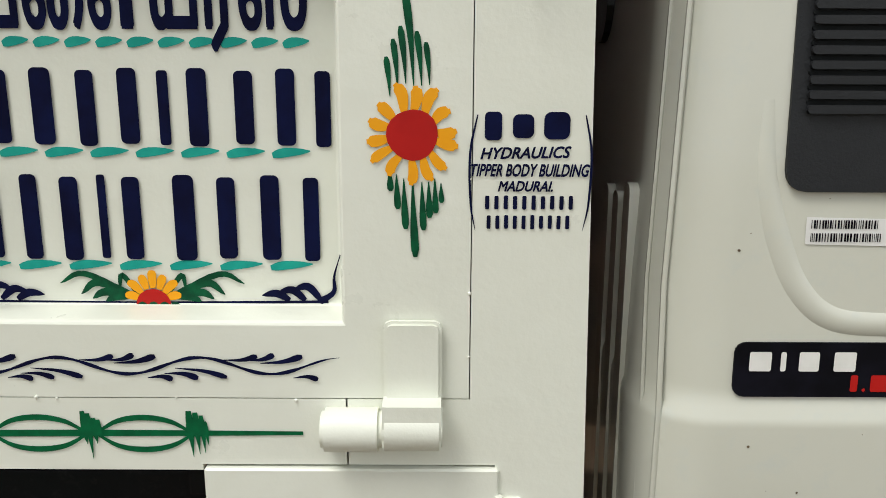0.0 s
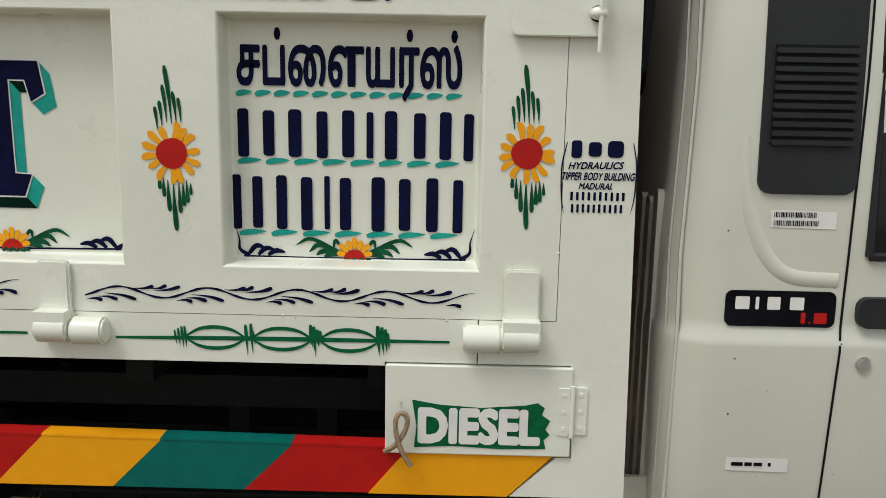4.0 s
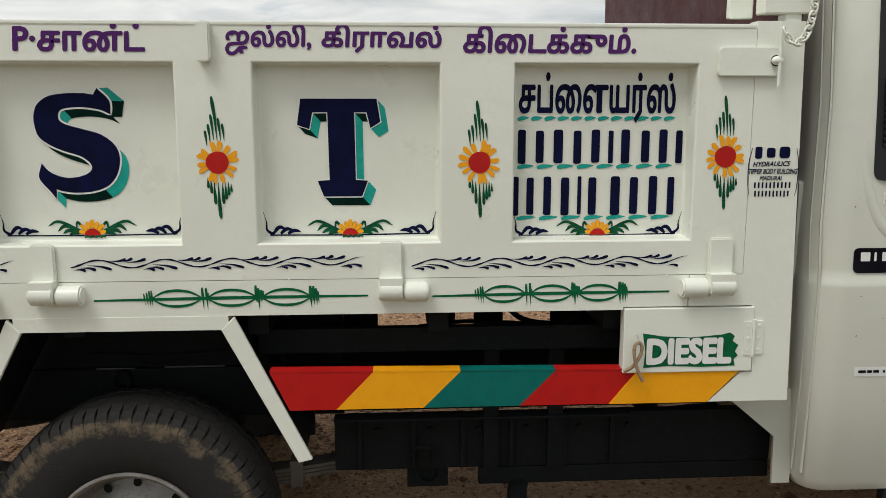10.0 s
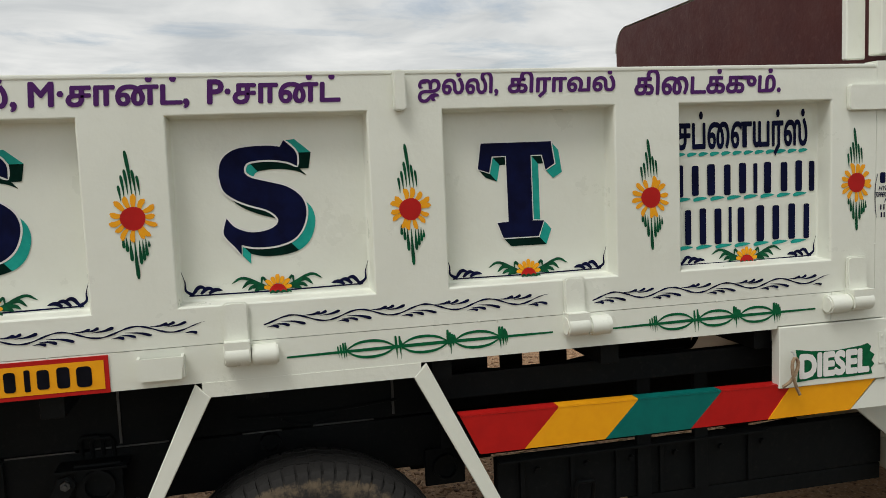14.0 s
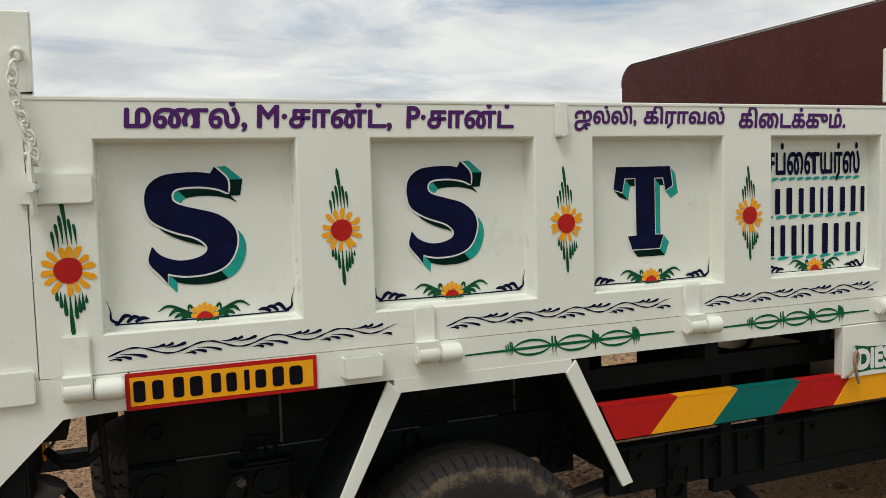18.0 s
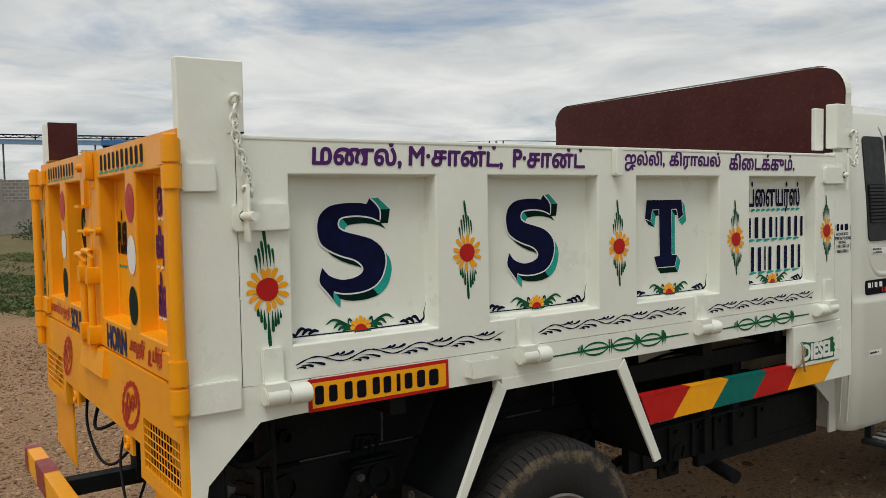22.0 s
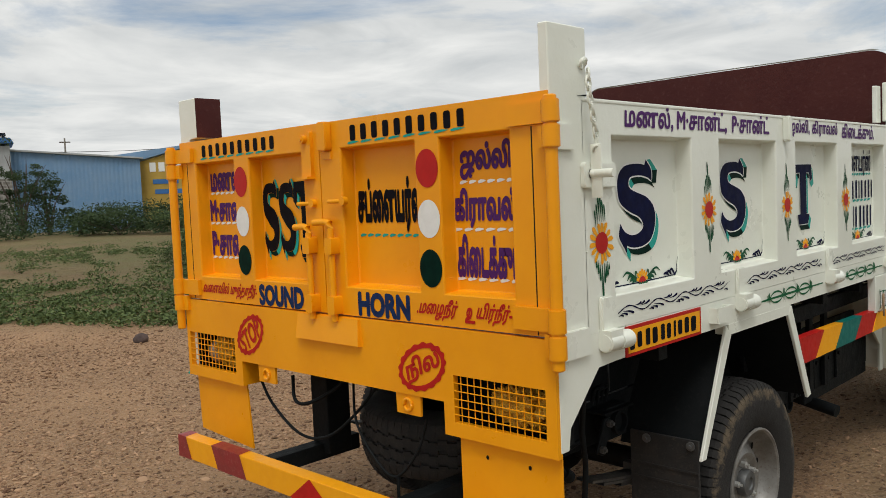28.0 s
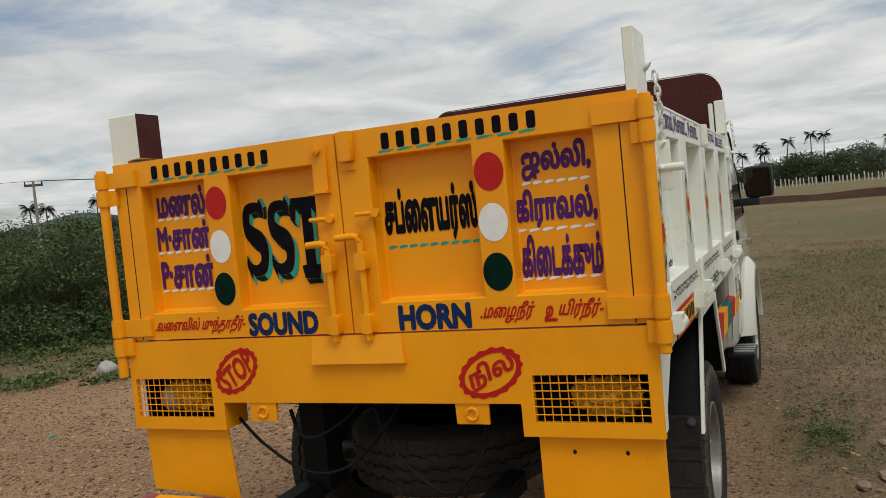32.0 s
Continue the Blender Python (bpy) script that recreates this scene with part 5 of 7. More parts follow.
def wheel(x, y, near, muddy=True, axis=None):
    root = new("wheel")
    root.parent = truck
    bm = bmesh.new()
    lathe(bm, TYRE, 288, (0, 0, 0), 0, ribs if axis is not None else blocks)
    if axis is None:
        for v in bm.verts:
            v.co.z = max(v.co.z, -0.326)
    part("tyre", bm, TYRE_MUD if muddy else RUBBER, root, "worn black tyre with dried mud on the shoulder" if muddy else "black ribbed tyre", smooth=35)
    bm = bmesh.new()
    lathe(bm, RIM, 64, (0, 0, 0))
    part("rim", bm, STEEL, root, "silver painted steel rim", smooth=35)
    if near:
        bm = bmesh.new()
        lathe(bm, HUB, 40, (0, 0, 0))
        part("hub_cap", bm, SPRING_GREY, root, "dull grey dusty wheel hub", smooth=35)
        for k in range(10):
            a = 2 * math.pi * (k // 2 + 0.2 + 0.42 * (k % 2)) / 5
            bm = bmesh.new()
            lay(bm, oval(0.142 * math.cos(a), 0.142 * math.sin(a), 0.012, 0.010, a), lambda u, v, w: Vector((u, -0.0385 + (0.004 if False else 0) - w, v)), 0.0)
            part("rim_hole", bm, BLACK, root)
        for k in range(5):
            a = 2 * math.pi * (k + 0.35) / 5
            bm = bmesh.new()
            c = Vector((0.066 * math.cos(a), -0.046, 0.066 * math.sin(a)))
            rod(bm, c, c + Vector((0, -0.020, 0)), 0.0105, 6)
            rod(bm, c + Vector((0, -0.020, 0)), c + Vector((0, -0.030, 0)), 0.005, 8)
            part("wheel_nut", bm, GALV, root)
    root.matrix_local = axis if axis is not None else pose(x, y, 0.326, 0, 0, 0 if near else 180)
    return root


wheel(1.112, 0.113, True)
wheel(1.112, 1.587, False, False)
wheel(3.775, 0.098, True)
wheel(3.775, 1.602, False, False)
spare = wheel(0, 0, True, False, pose(0.53, 0.815, 0.545, 90, 0, 20))

# ---- chassis ----
for y, za, zb in ((0.50, 0.48, 0.60), (1.12, 0.42, 0.52)):
    bm = bmesh.new()
    box(bm, (0.86, y, za), (4.3, y + 0.06, zb), 0.004)
    box(bm, (0.30, y, 0.735), (0.858, y + 0.06, 0.82), 0.004)
    slab(bm, [(0.70, 0.733), (0.86, 0.733), (0.98, zb + 0.002), (0.861, zb + 0.002)], lambda u, v, w, y=y: Vector((u, y + w, v)), 0.004, 0.056)
    rails = part("chassis_rail", bm, BLACK, truck, "black steel chassis rail")
bm = bmesh.new()
box(bm, (0.96, 0.49, 0.602), (2.68, 0.57, 0.715), 0.004)
part("subframe_rail", bm, BLACK, truck, "black tipper subframe rail under the bed")
for x in (0.12, 0.55, 0.98, 1.41, 1.84, 2.27, 2.62):
    bm = bmesh.new()
    box(bm, (x, 0.05, 0.845), (x + 0.05, 1.68, 0.919), 0.003)
    part("bed_bearer", bm, BLACK, truck)
for x in (1.44, 2.52):
    bm = bmesh.new()
    box(bm, (x, 0.561, 0.44), (x + 0.07, 1.119, 0.515), 0.003)
    part("cross_member", bm, BLACK, rails)
for xa, xb in ((0.98, 1.70), (1.90, 1.99), (2.06, 2.17), (2.35, 2.70)):
    bm = bmesh.new()
    box(bm, (xa, 1.122, 0.524), (xb, 1.130, 0.842), 0.002)
    part("far_web_plate", bm, BLACK, truck)
# long bearers under the bed's edge
for lo, hi in (((1.42, 0.12, 0.775), (2.66, 0.15, 0.838)), ((1.60, 0.18, 0.435), (2.775, 0.215, 0.582)), ((1.98, 0.182, 0.385), (2.775, 0.21, 0.433))):
    bm = bmesh.new()
    box(bm, lo, hi, 0.004)
    part("side_bearer", bm, BLACK, truck, "black lower side bearer")
for x in (1.99, 2.16):
    bm = bmesh.new()
    box(bm, (x, 0.16, 0.44), (x + 0.04, 0.178, 0.774), 0.002)
    part("bearer_post", bm, BLACK, truck)
bm = bmesh.new()
box(bm, (1.46, 0.21, 0.62), (2.70, 0.225, 0.70), 0.002)
part("inner_plate", bm, BLACK, truck)
# slanting mudguard sheets before and behind the wheel
for a, b in (((0.898, 0.884), (0.705, 0.530)), ((1.364, 0.884), (1.540, 0.548))):
    bm = bmesh.new()
    d = 0.0045 if a[0] < 1 else -0.0045
    slab(bm, [a, b, (b[0] + d, b[1]), (a[0] + d, a[1])], side, -0.285, -0.006)
    part("mudguard_sheet", bm, BLACK, truck, "black slanting mudguard sheet beside the wheel")
# twin frame rails behind the wheel arch
for lo, hi, kind in (((0.285, 0.300, 0.548), (1.62, 0.345, 0.687), "frame_rail"), ((0.285, 0.302, 0.692), (1.62, 0.345, 0.842), "subframe_side")):
    bm = bmesh.new()
    box(bm, lo, hi, 0.004)
    part(kind, bm, BLACK, truck, "black frame rail under the bed")
for xa, xb, z in ((0.40, 0.56, 0.688), (0.60, 0.78, 0.690), (0.96, 1.06, 0.688), (1.14, 1.30, 0.690)):
    bm = bmesh.new()
    box(bm, (xa, 0.2975, z), (xb, 0.3015, z + 0.0035))
    part("rubbed_edge", bm, SPRING_GREY, truck)
for x, za, zb in ((0.665, 0.70, 0.835), (1.35, 0.70, 0.83)):
    bm = bmesh.new()
    box(bm, (x, 0.2965, za), (x + 0.006, 0.3015, zb))
    part("stiffener", bm, SPRING_GREY, truck)
for u, v, r, y0 in ((0.345, 0.634, 0.037, 0.275), (0.62, 0.622, 0.039, 0.235), (1.03, 0.662, 0.026, 0.285), (1.485, 0.545, 0.036, 0.275), (0.355, 0.770, 0.020, 0.290), (1.845, 0.421, 0.036, 0.200)):
    bm = bmesh.new()
    m = Matrix.Translation((u, y0 + 0.1, v)) @ pose(0, 0, 0, 90, 0, 0)
    for q in (r, r * 0.78):
        bmesh.ops.create_cone(bm, cap_ends=False, segments=24, radius1=q, radius2=q, depth=0.22, matrix=m)
    for k in range(24):
        a0, a1 = 2 * math.pi * k / 24, 2 * math.pi * (k + 1) / 24
        bm.faces.new([bm.verts.new((u + q * math.cos(a), y0 - 0.01, v + q * math.sin(a))) for q, a in ((r, a0), (r, a1), (r * 0.78, a1), (r * 0.78, a0))])
    part("cross_tube", bm, BLACK, truck, "black open tube end", smooth=40)
    if r > 0.03:
        bm = bmesh.new()
        box(bm, (u - 0.055, y0 + 0.006, v - 0.05), (u + 0.055, y0 + 0.020, v + 0.052), 0.004)
        part("tube_bracket", bm, BLACK, truck)
# shackle link with two bolts and its cap plate
bm = bmesh.new()
slab(bm, [(0.484, 0.556), (0.520, 0.540), (0.572, 0.632), (0.555, 0.655), (0.530, 0.650)], side, -0.236, -0.226)
bmesh.ops.bevel(bm, geom=[e for e in bm.edges], offset=0.002, segments=1, affect="EDGES")
link = part("shackle_link", bm, BLACK, truck, "black spring shackle link")
for u, v in ((0.549, 0.635), (0.507, 0.564)):
    bm = bmesh.new()
    rod(bm, side(u, v, -0.226), side(u, v, -0.213), 0.012, 6)
    rod(bm, side(u, v, -0.213), side(u, v, -0.206), 0.006, 8)
    part("shackle_bolt", bm, SPRING_GREY, link, smooth=40)
bm = bmesh.new()
box(bm, (0.525, 0.222, 0.662), (0.690, 0.300, 0.668), 0.001)
part("shackle_cap", bm, BLACK, truck)
for pts in ([(0.95, 0.29, 0.735), (1.15, 0.292, 0.728), (1.36, 0.29, 0.742)], [(1.06, 0.288, 0.72), (1.12, 0.286, 0.70), (1.20, 0.288, 0.715)]):
    bm = bmesh.new()
    tube(bm, curve_points(pts, 5), 0.004, 6)
    part("cable", bm, BLACK, truck)
# stiffening ribs, flange and pipe along the lower bearer
for x in (1.66, 1.80, 1.93, 2.06, 2.20, 2.33):
    bm = bmesh.new()
    box(bm, (x, 0.168, 0.44), (x + 0.012, 0.1795, 0.572), 0.002)
    rod(bm, (x + 0.05, 0.1795, 0.545), (x + 0.05, 0.170, 0.545), 0.009, 6)
    part("bearer_rib", bm, BLACK, truck)
bm = bmesh.new()
box(bm, (1.60, 0.150, 0.5785), (2.38, 0.20, 0.586), 0.002)
part("bearer_flange", bm, BLACK, truck)
for pts, r in (([(1.62, 0.25, 0.80), (1.74, 0.22, 0.775), (1.88, 0.22, 0.77), (2.06, 0.25, 0.79)], 0.012),):
    bm = bmesh.new()
    tube(bm, curve_points(pts, 6), r, 8)
    part("brake_pipe", bm, SPRING_GREY if r > 0.01 else BLACK, truck, smooth=60)
# U bolts
for u, v in ((0.60, 0.715), (1.83, 0.50), (0.625, 0.71)):
    bm = bmesh.new()
    off = 0.148 if u < 1 else 0.0
    tube(bm, [(u + du, y + off, v + dv) for du, y, dv in ((-0.025, 0.155, -0.04), (-0.025, 0.145, 0), (-0.02, 0.14, 0.012), (0.02, 0.14, 0.012), (0.025, 0.145, 0), (0.025, 0.155, -0.04))], 0.006, 8)
    part("u_bolt", bm, BLACK, truck, smooth=60)
# leaf springs, axle, exhaust
SPRING = material("dusty_spring_steel", (0.055, 0.052, 0.048), 0.6, second=(0.09, 0.08, 0.065), scale=14, bump=0.3, bump_scale=60)
for y in (0.27, 1.38):
    root = new("leaf_spring")
    root.parent = truck
    for k, (a, b) in enumerate(((0.52, 1.76), (0.58, 1.70), (0.68, 1.60), (0.78, 1.50), (0.9, 1.38))):
        bm = bmesh.new()
        n = 12
        for i in range(n):
            xa, xb = a + (b - a) * i / n, a + (b - a) * (i + 1) / n
            za, zb = [0.375 + 0.13 * ((x - 1.135) / 0.62) ** 2 * 0.55 - 0.011 * k for x in (xa, xb)]
            V = [bm.verts.new(p) for p in ((xa, y, za), (xb, y, zb), (xb, y + 0.06, zb), (xa, y + 0.06, za), (xa, y, za + 0.009), (xb, y, zb + 0.009), (xb, y + 0.06, zb + 0.009), (xa, y + 0.06, za + 0.009))]
            for f in ((0, 1, 2, 3), (4, 5, 6, 7), (0, 1, 5, 4), (2, 3, 7, 6)):
                bm.faces.new([V[j] for j in f])
        bmesh.ops.remove_doubles(bm, verts=bm.verts, dist=0.0001)
        part("spring_leaf", bm, SPRING, root)
    for x in (0.80, 1.47):
        bm = bmesh.new()
        box(bm, (x, y - 0.008, 0.352), (x + 0.035, y + 0.068, 0.428), 0.003)
        part("spring_clip", bm, SPRING, root)
bm = bmesh.new()
rod(bm, (1.112, 0.14, 0.326), (1.112, 1.56, 0.326), 0.042, 16)
bmesh.ops.create_uvsphere(bm, u_segments=20, v_segments=12, radius=0.14, matrix=Matrix.Translation((1.112, 0.86, 0.34)))
part("rear_axle", bm, BLACK, truck, smooth=40)
bm = bmesh.new()
tube(bm, curve_points([(2.9, 0.62, 0.42), (2.35, 0.55, 0.40), (2.16, 0.38, 0.395), (2.09, 0.20, 0.375), (2.07, 0.08, 0.355)], 6), 0.026, 14)
part("exhaust_pipe", bm, BLACK, truck, "black exhaust pipe end", smooth=60)
bm = bmesh.new()
rod(bm, (1.2, 0.86, 0.76), (2.45, 0.86, 0.86), 0.05, 20)
part("tipping_ram", bm, BLACK, truck, smooth=40)
# cables and hoses under the bed
rnd = random.Random(21)
for pts, r in (([(1.48, 0.17, 0.665), (1.62, 0.165, 0.655), (1.80, 0.16, 0.665), (2.10, 0.165, 0.655), (2.5, 0.17, 0.65)], 0.005), ([(1.55, 0.3, 0.80), (1.75, 0.28, 0.79), (1.95, 0.3, 0.805), (2.2, 0.34, 0.78)], 0.006), ([(2.05, 0.35, 0.86), (2.12, 0.33, 0.80), (2.24, 0.34, 0.79), (2.30, 0.36, 0.85)], 0.008), ([(0.06, 1.352, 0.735), (0.035, 1.24, 0.655), (0.04, 1.10, 0.575), (0.06, 0.98, 0.58), (0.10, 0.88, 0.66), (0.16, 0.80, 0.78)], 0.005), ([(0.10, 0.88, 0.78), (0.04, 0.80, 0.66), (0.02, 0.68, 0.56), (0.02, 0.60, 0.54), (0.03, 0.52, 0.63), (0.05, 0.50, 0.72)], 0.0042), ([(0.02, 0.60, 0.54), (0.02, 0.60, 0.47), (0.03, 0.60, 0.42)], 0.005), ([(0.06, 1.15, 0.76), (0.03, 1.10, 0.69), (0.04, 1.03, 0.69), (0.10, 0.96, 0.74), (0.12, 0.93, 0.79)], 0.006)):
    bm = bmesh.new()
    tube(bm, curve_points(pts, 6), r, 8)
    part("hose", bm, BLACK, truck, "black hanging hose", smooth=60)
bm = bmesh.new()
box(bm, (0.16, 1.10, 0.47), (0.26, 1.19, 0.84), 0.006)
part("rear_bracket", bm, BLACK, truck)
bm = bmesh.new()
rod(bm, (0.10, 0.40, 0.80), (0.10, 1.30, 0.80), 0.030, 16)
part("tipping_pivot", bm, BLACK, truck, "black pivot bar under the bed", smooth=40)
# pieces hanging behind the rear corner
RUSTY = material("rusty_steel", (0.12, 0.055, 0.032), 0.85, second=(0.06, 0.035, 0.026), scale=40, bump=0.4, bump_scale=90)
bm = bmesh.new()
rod(bm, (0.085, 0.15, 0.655), (0.120, 0.15, 0.715), 0.030, 20)
rod(bm, (0.120, 0.15, 0.715), (0.128, 0.15, 0.730), 0.036, 20)
rod(bm, (0.10, 0.15, 0.64), (0.105, 0.15, 0.60), 0.012, 12)
part("lamp_bracket", bm, SPRING_GREY, truck, "grey and rusty bracket behind the lamp", smooth=40)
bm = bmesh.new()
box(bm, (0.052, 0.135, 0.625), (0.080, 0.165, 0.675), 0.004)
part("rusty_bracket", bm, RUSTY, truck, "rusty steel bracket")
for pts, r in (([(0.14, 0.20, 0.70), (0.19, 0.18, 0.64), (0.23, 0.17, 0.585), (0.245, 0.17, 0.575)], 0.010), ([(0.235, 0.10, 0.885), (0.24, 0.10, 0.80), (0.245, 0.11, 0.70), (0.27, 0.12, 0.60), (0.275, 0.13, 0.50)], 0.008), ([(0.12, 0.15, 0.80), (0.16, 0.12, 0.772), (0.20, 0.11, 0.775), (0.235, 0.10, 0.80)], 0.010), ([(0.13, 0.22, 0.645), (0.20, 0.2, 0.625), (0.26, 0.17, 0.64), (0.30, 0.15, 0.66)], 0.007)):
    bm = bmesh.new()
    tube(bm, curve_points(pts, 6), r, 8)
    part("hose", bm, BLACK, truck, "black hanging hose", smooth=60)
bm = bmesh.new()
rod(bm, (0.238, 0.17, 0.580), (0.262, 0.168, 0.560), 0.018, 12)
part("plug", bm, BLACK, truck, smooth=40)
# rubber flap behind the wheel
bm = bmesh.new()
box(bm, (0.700, 0.012, 0.17), (0.710, 0.245, 0.578), 0.002)
flap2 = part("rubber_flap", bm, RUBBER, truck, "black ribbed rubber flap")
for z in (0.25, 0.34, 0.43, 0.475):
    bm = bmesh.new()
    box(bm, (0.6970, 0.014, z), (0.6995, 0.243, z + 0.007))
    part("flap_rib", bm, RUBBER, flap2)
for y in (0.036, 0.185):
    bm = bmesh.new()
    rod(bm, (0.700, y, 0.560), (0.694, y, 0.560), 0.014, 16)
    rod(bm, (0.694, y, 0.560), (0.687, y, 0.560), 0.006, 6)
    part("flap_bolt", bm, SPRING_GREY, flap2)

# ---- cab ----
SECT = [(0.400, 2.815, 4.10, 0.060, 0.06), (0.43, 2.80, 4.12, 0.040, 0.07), (0.70, 2.785, 4.14, 0.026, 0.085), (0.946, 2.780, 4.15, 0.020, 0.09), (0.958, 2.781, 4.15, 0.0215, 0.09), (0.968, 2.784, 4.15, 0.0275, 0.09), (0.990, 2.784, 4.15, 0.030, 0.09), (1.10, 2.786, 4.12, 0.034, 0.09), (1.40, 2.796, 3.93, 0.052, 0.09), (1.66, 2.812, 3.74, 0.076, 0.095), (1.755, 2.84, 3.62, 0.118, 0.10), (1.80, 2.90, 3.52, 0.19, 0.12), (1.818, 3.0, 3.42, 0.30, 0.12)]


def cab_in(z):
    for a, b in zip(SECT, SECT[1:]):
        if a[0] <= z <= b[0]:
            t = (z - a[0]) / (b[0] - a[0])
            return a[3] + (b[3] - a[3]) * t
    return SECT[-1][3]


def cabside(u, v, w):
    return Vector((u, cab_in(v) - w, v))


bm = bmesh.new()
loops = []
for z, xr, xf, ins, r in SECT:
    loops.append([bm.verts.new((u, v, z)) for u, v in rounded(xr, xf, ins, 1.70 - ins, r, 8)])
for A, B in zip(loops, loops[1:]):
    for k in range(len(A)):
        bm.faces.new((A[k], A[(k + 1) % len(A)], B[(k + 1) % len(A)], B[k]))
bm.faces.new(loops[0][::-1])
bm.faces.new(loops[-1])
cab = part("cab", bm, CABWHITE, truck, "glossy white single cab", smooth=32)
# vertical seams and ribs of the back wall
for x, y, r in ((2.806, 0.055, 0.0035), (2.793, 0.080, 0.0026)):
    bm = bmesh.new()
    tube(bm, [(x + (0.012 if z > 1.3 else 0), y + cab_in(z) - 0.03, z) for z in (0.45, 0.7, 0.95, 1.1, 1.4, 1.66)], r, 6)
    part("seam", bm, CABWHITE, cab, smooth=60)
for y in (0.125, 0.185, 0.245):
    bm = bmesh.new()
    slab(bm, rounded(y, y + 0.032, 0.50, 1.20 - 0.02 * (y > 0.15), 0.012, 3), lambda u, v, w: Vector((2.79 - w, u, v)), -0.01, 0.012)
    bmesh.ops.bevel(bm, geom=[e for e in bm.edges if e.calc_face_angle(0) > 0.9], offset=0.004, segments=2, affect="EDGES")
    part("wall_rib", bm, CABWHITE, cab, smooth=50)
bm = bmesh.new()
slab(bm, rounded(0.36, 1.34, 1.36, 1.61, 0.05, 4), lambda u, v, w: Vector((2.79 - w, u, v)), -0.02, 0.004)
part("rear_window", bm, GLASS, cab)
# quarter vent
bm = bmesh.new()
slab(bm, rounded(2.919, 3.082, 1.207, 1.655, 0.022, 4), cabside, -0.004, 0.006)
bmesh.ops.bevel(bm, geom=[e for e in bm.edges if e.calc_face_angle(0) > 0.9], offset=0.003, segments=2, affect="EDGES")
vent = part("quarter_vent", bm, TRIM, cab, "black plastic quarter panel with louvres", smooth=50)
for k in range(11):
    z = 1.288 + 0.0148 * k
    bm = bmesh.new()
    slab(bm, rounded(2.934, 3.069, z, z + 0.0085, 0.003, 2), cabside, 0.006, 0.0115)
    part("louvre", bm, TRIM, vent)
    bm = bmesh.new()
    slab(bm, rounded(2.934, 3.069, z + 0.0088, z + 0.0135, 0.002, 2), cabside, 0.004, 0.0065)
    part("slot", bm, BLACK, vent)
# pressed swage under the vent
bm = bmesh.new()
tube(bm, [cabside(u, v, -0.0235) for u, v in [(p.x, p.y) for p in curve_points([(2.898, 1.30, 0), (2.902, 1.22, 0), (2.920, 1.150, 0), (2.946, 1.098, 0), (2.988, 1.067, 0), (3.066, 1.061, 0)], 8)]], lambda t: 0.0235 + 0.0035 * min(1.0, 0.2 + 2.2 * t), 24)
part("swage", bm, CABWHITE, cab, smooth=80)
bm = bmesh.new()
brush(bm, [(3.091, 1.70), (3.0885, 1.40), (3.080, 1.10), (3.074, 0.80), (3.072, 0.62), (3.078, 0.52), (3.10, 0.455), (3.16, 0.43)], 0.0042, cabside, 0.0015, 0, 8, lambda t: 1)
part("door_gap", bm, BLACK, cab)
bm = bmesh.new()
slab(bm, rounded(3.10, 3.215, 0.984, 1.036, 0.018, 4), cabside, 0.0, 0.014)
bmesh.ops.bevel(bm, geom=[e for e in bm.edges if e.calc_face_angle(0) > 0.9], offset=0.005, segments=2, affect="EDGES")
part("door_handle", bm, TRIM, cab, "black door handle", smooth=40)
bm = bmesh.new()
rod(bm, cabside(3.118, 0.922, -0.002), cabside(3.118, 0.922, 0.005), 0.0125, 20)
rod(bm, cabside(3.118, 0.922, 0.003), cabside(3.118, 0.922, 0.0065), 0.008, 16)
part("door_lock", bm, GALV, cab, smooth=40)
bm = bmesh.new()
slab(bm, [(3.12, 1.11), (3.96, 1.11), (3.80, 1.60), (3.72, 1.645), (3.12, 1.65)], cabside, -0.003, 0.003)
part("door_window", bm, GLASS, cab, "dark door window")
for pts in ([(3.115, 1.105), (3.965, 1.105), (3.80, 1.605), (3.72, 1.652), (3.115, 1.657), (3.115, 1.105)],):
    bm = bmesh.new()
    tube(bm, [cabside(u, v, 0.002) for u, v in pts], 0.008, 8)
    part("window_seal", bm, TRIM, cab)
# badge: plain bars
bm = bmesh.new()
slab(bm, rounded(2.880, 3.066, 0.9815, 1.043, 0.012, 4), cabside, -0.002, 0.003)
badge = part("model_badge", bm, INK, cab, "black badge with plain pale and red bars")
for a, b, lo, hi, m in ((2.896, 2.920, 1.011, 1.033, CREAM), (2.930, 2.936, 1.011, 1.033, CREAM), (2.950, 2.972, 1.011, 1.033, CREAM), (2.988, 3.012, 1.011, 1.033, CREAM), (3.008, 3.016, 0.988, 1.007, RED), (3.021, 3.025, 0.988, 0.992, RED), (3.030, 3.052, 0.988, 1.007, RED)):
    bm = bmesh.new()
    lay(bm, rounded(a, b, lo, hi, 0.002, 2), cabside, 0.0042)
    part("badge_bar", bm, m, badge)
LABEL = material("white_paper_label", (0.74, 0.74, 0.72), 0.6, second=(0.70, 0.70, 0.68), scale=50)
bm = bmesh.new()
lay(bm, [(2.946, 1.151), (3.056, 1.149), (3.056, 1.178), (2.946, 1.180)], cabside, 0.0012)
lab = part("sticker", bm, LABEL, cab, "white barcode sticker")
rnd = random.Random(3)
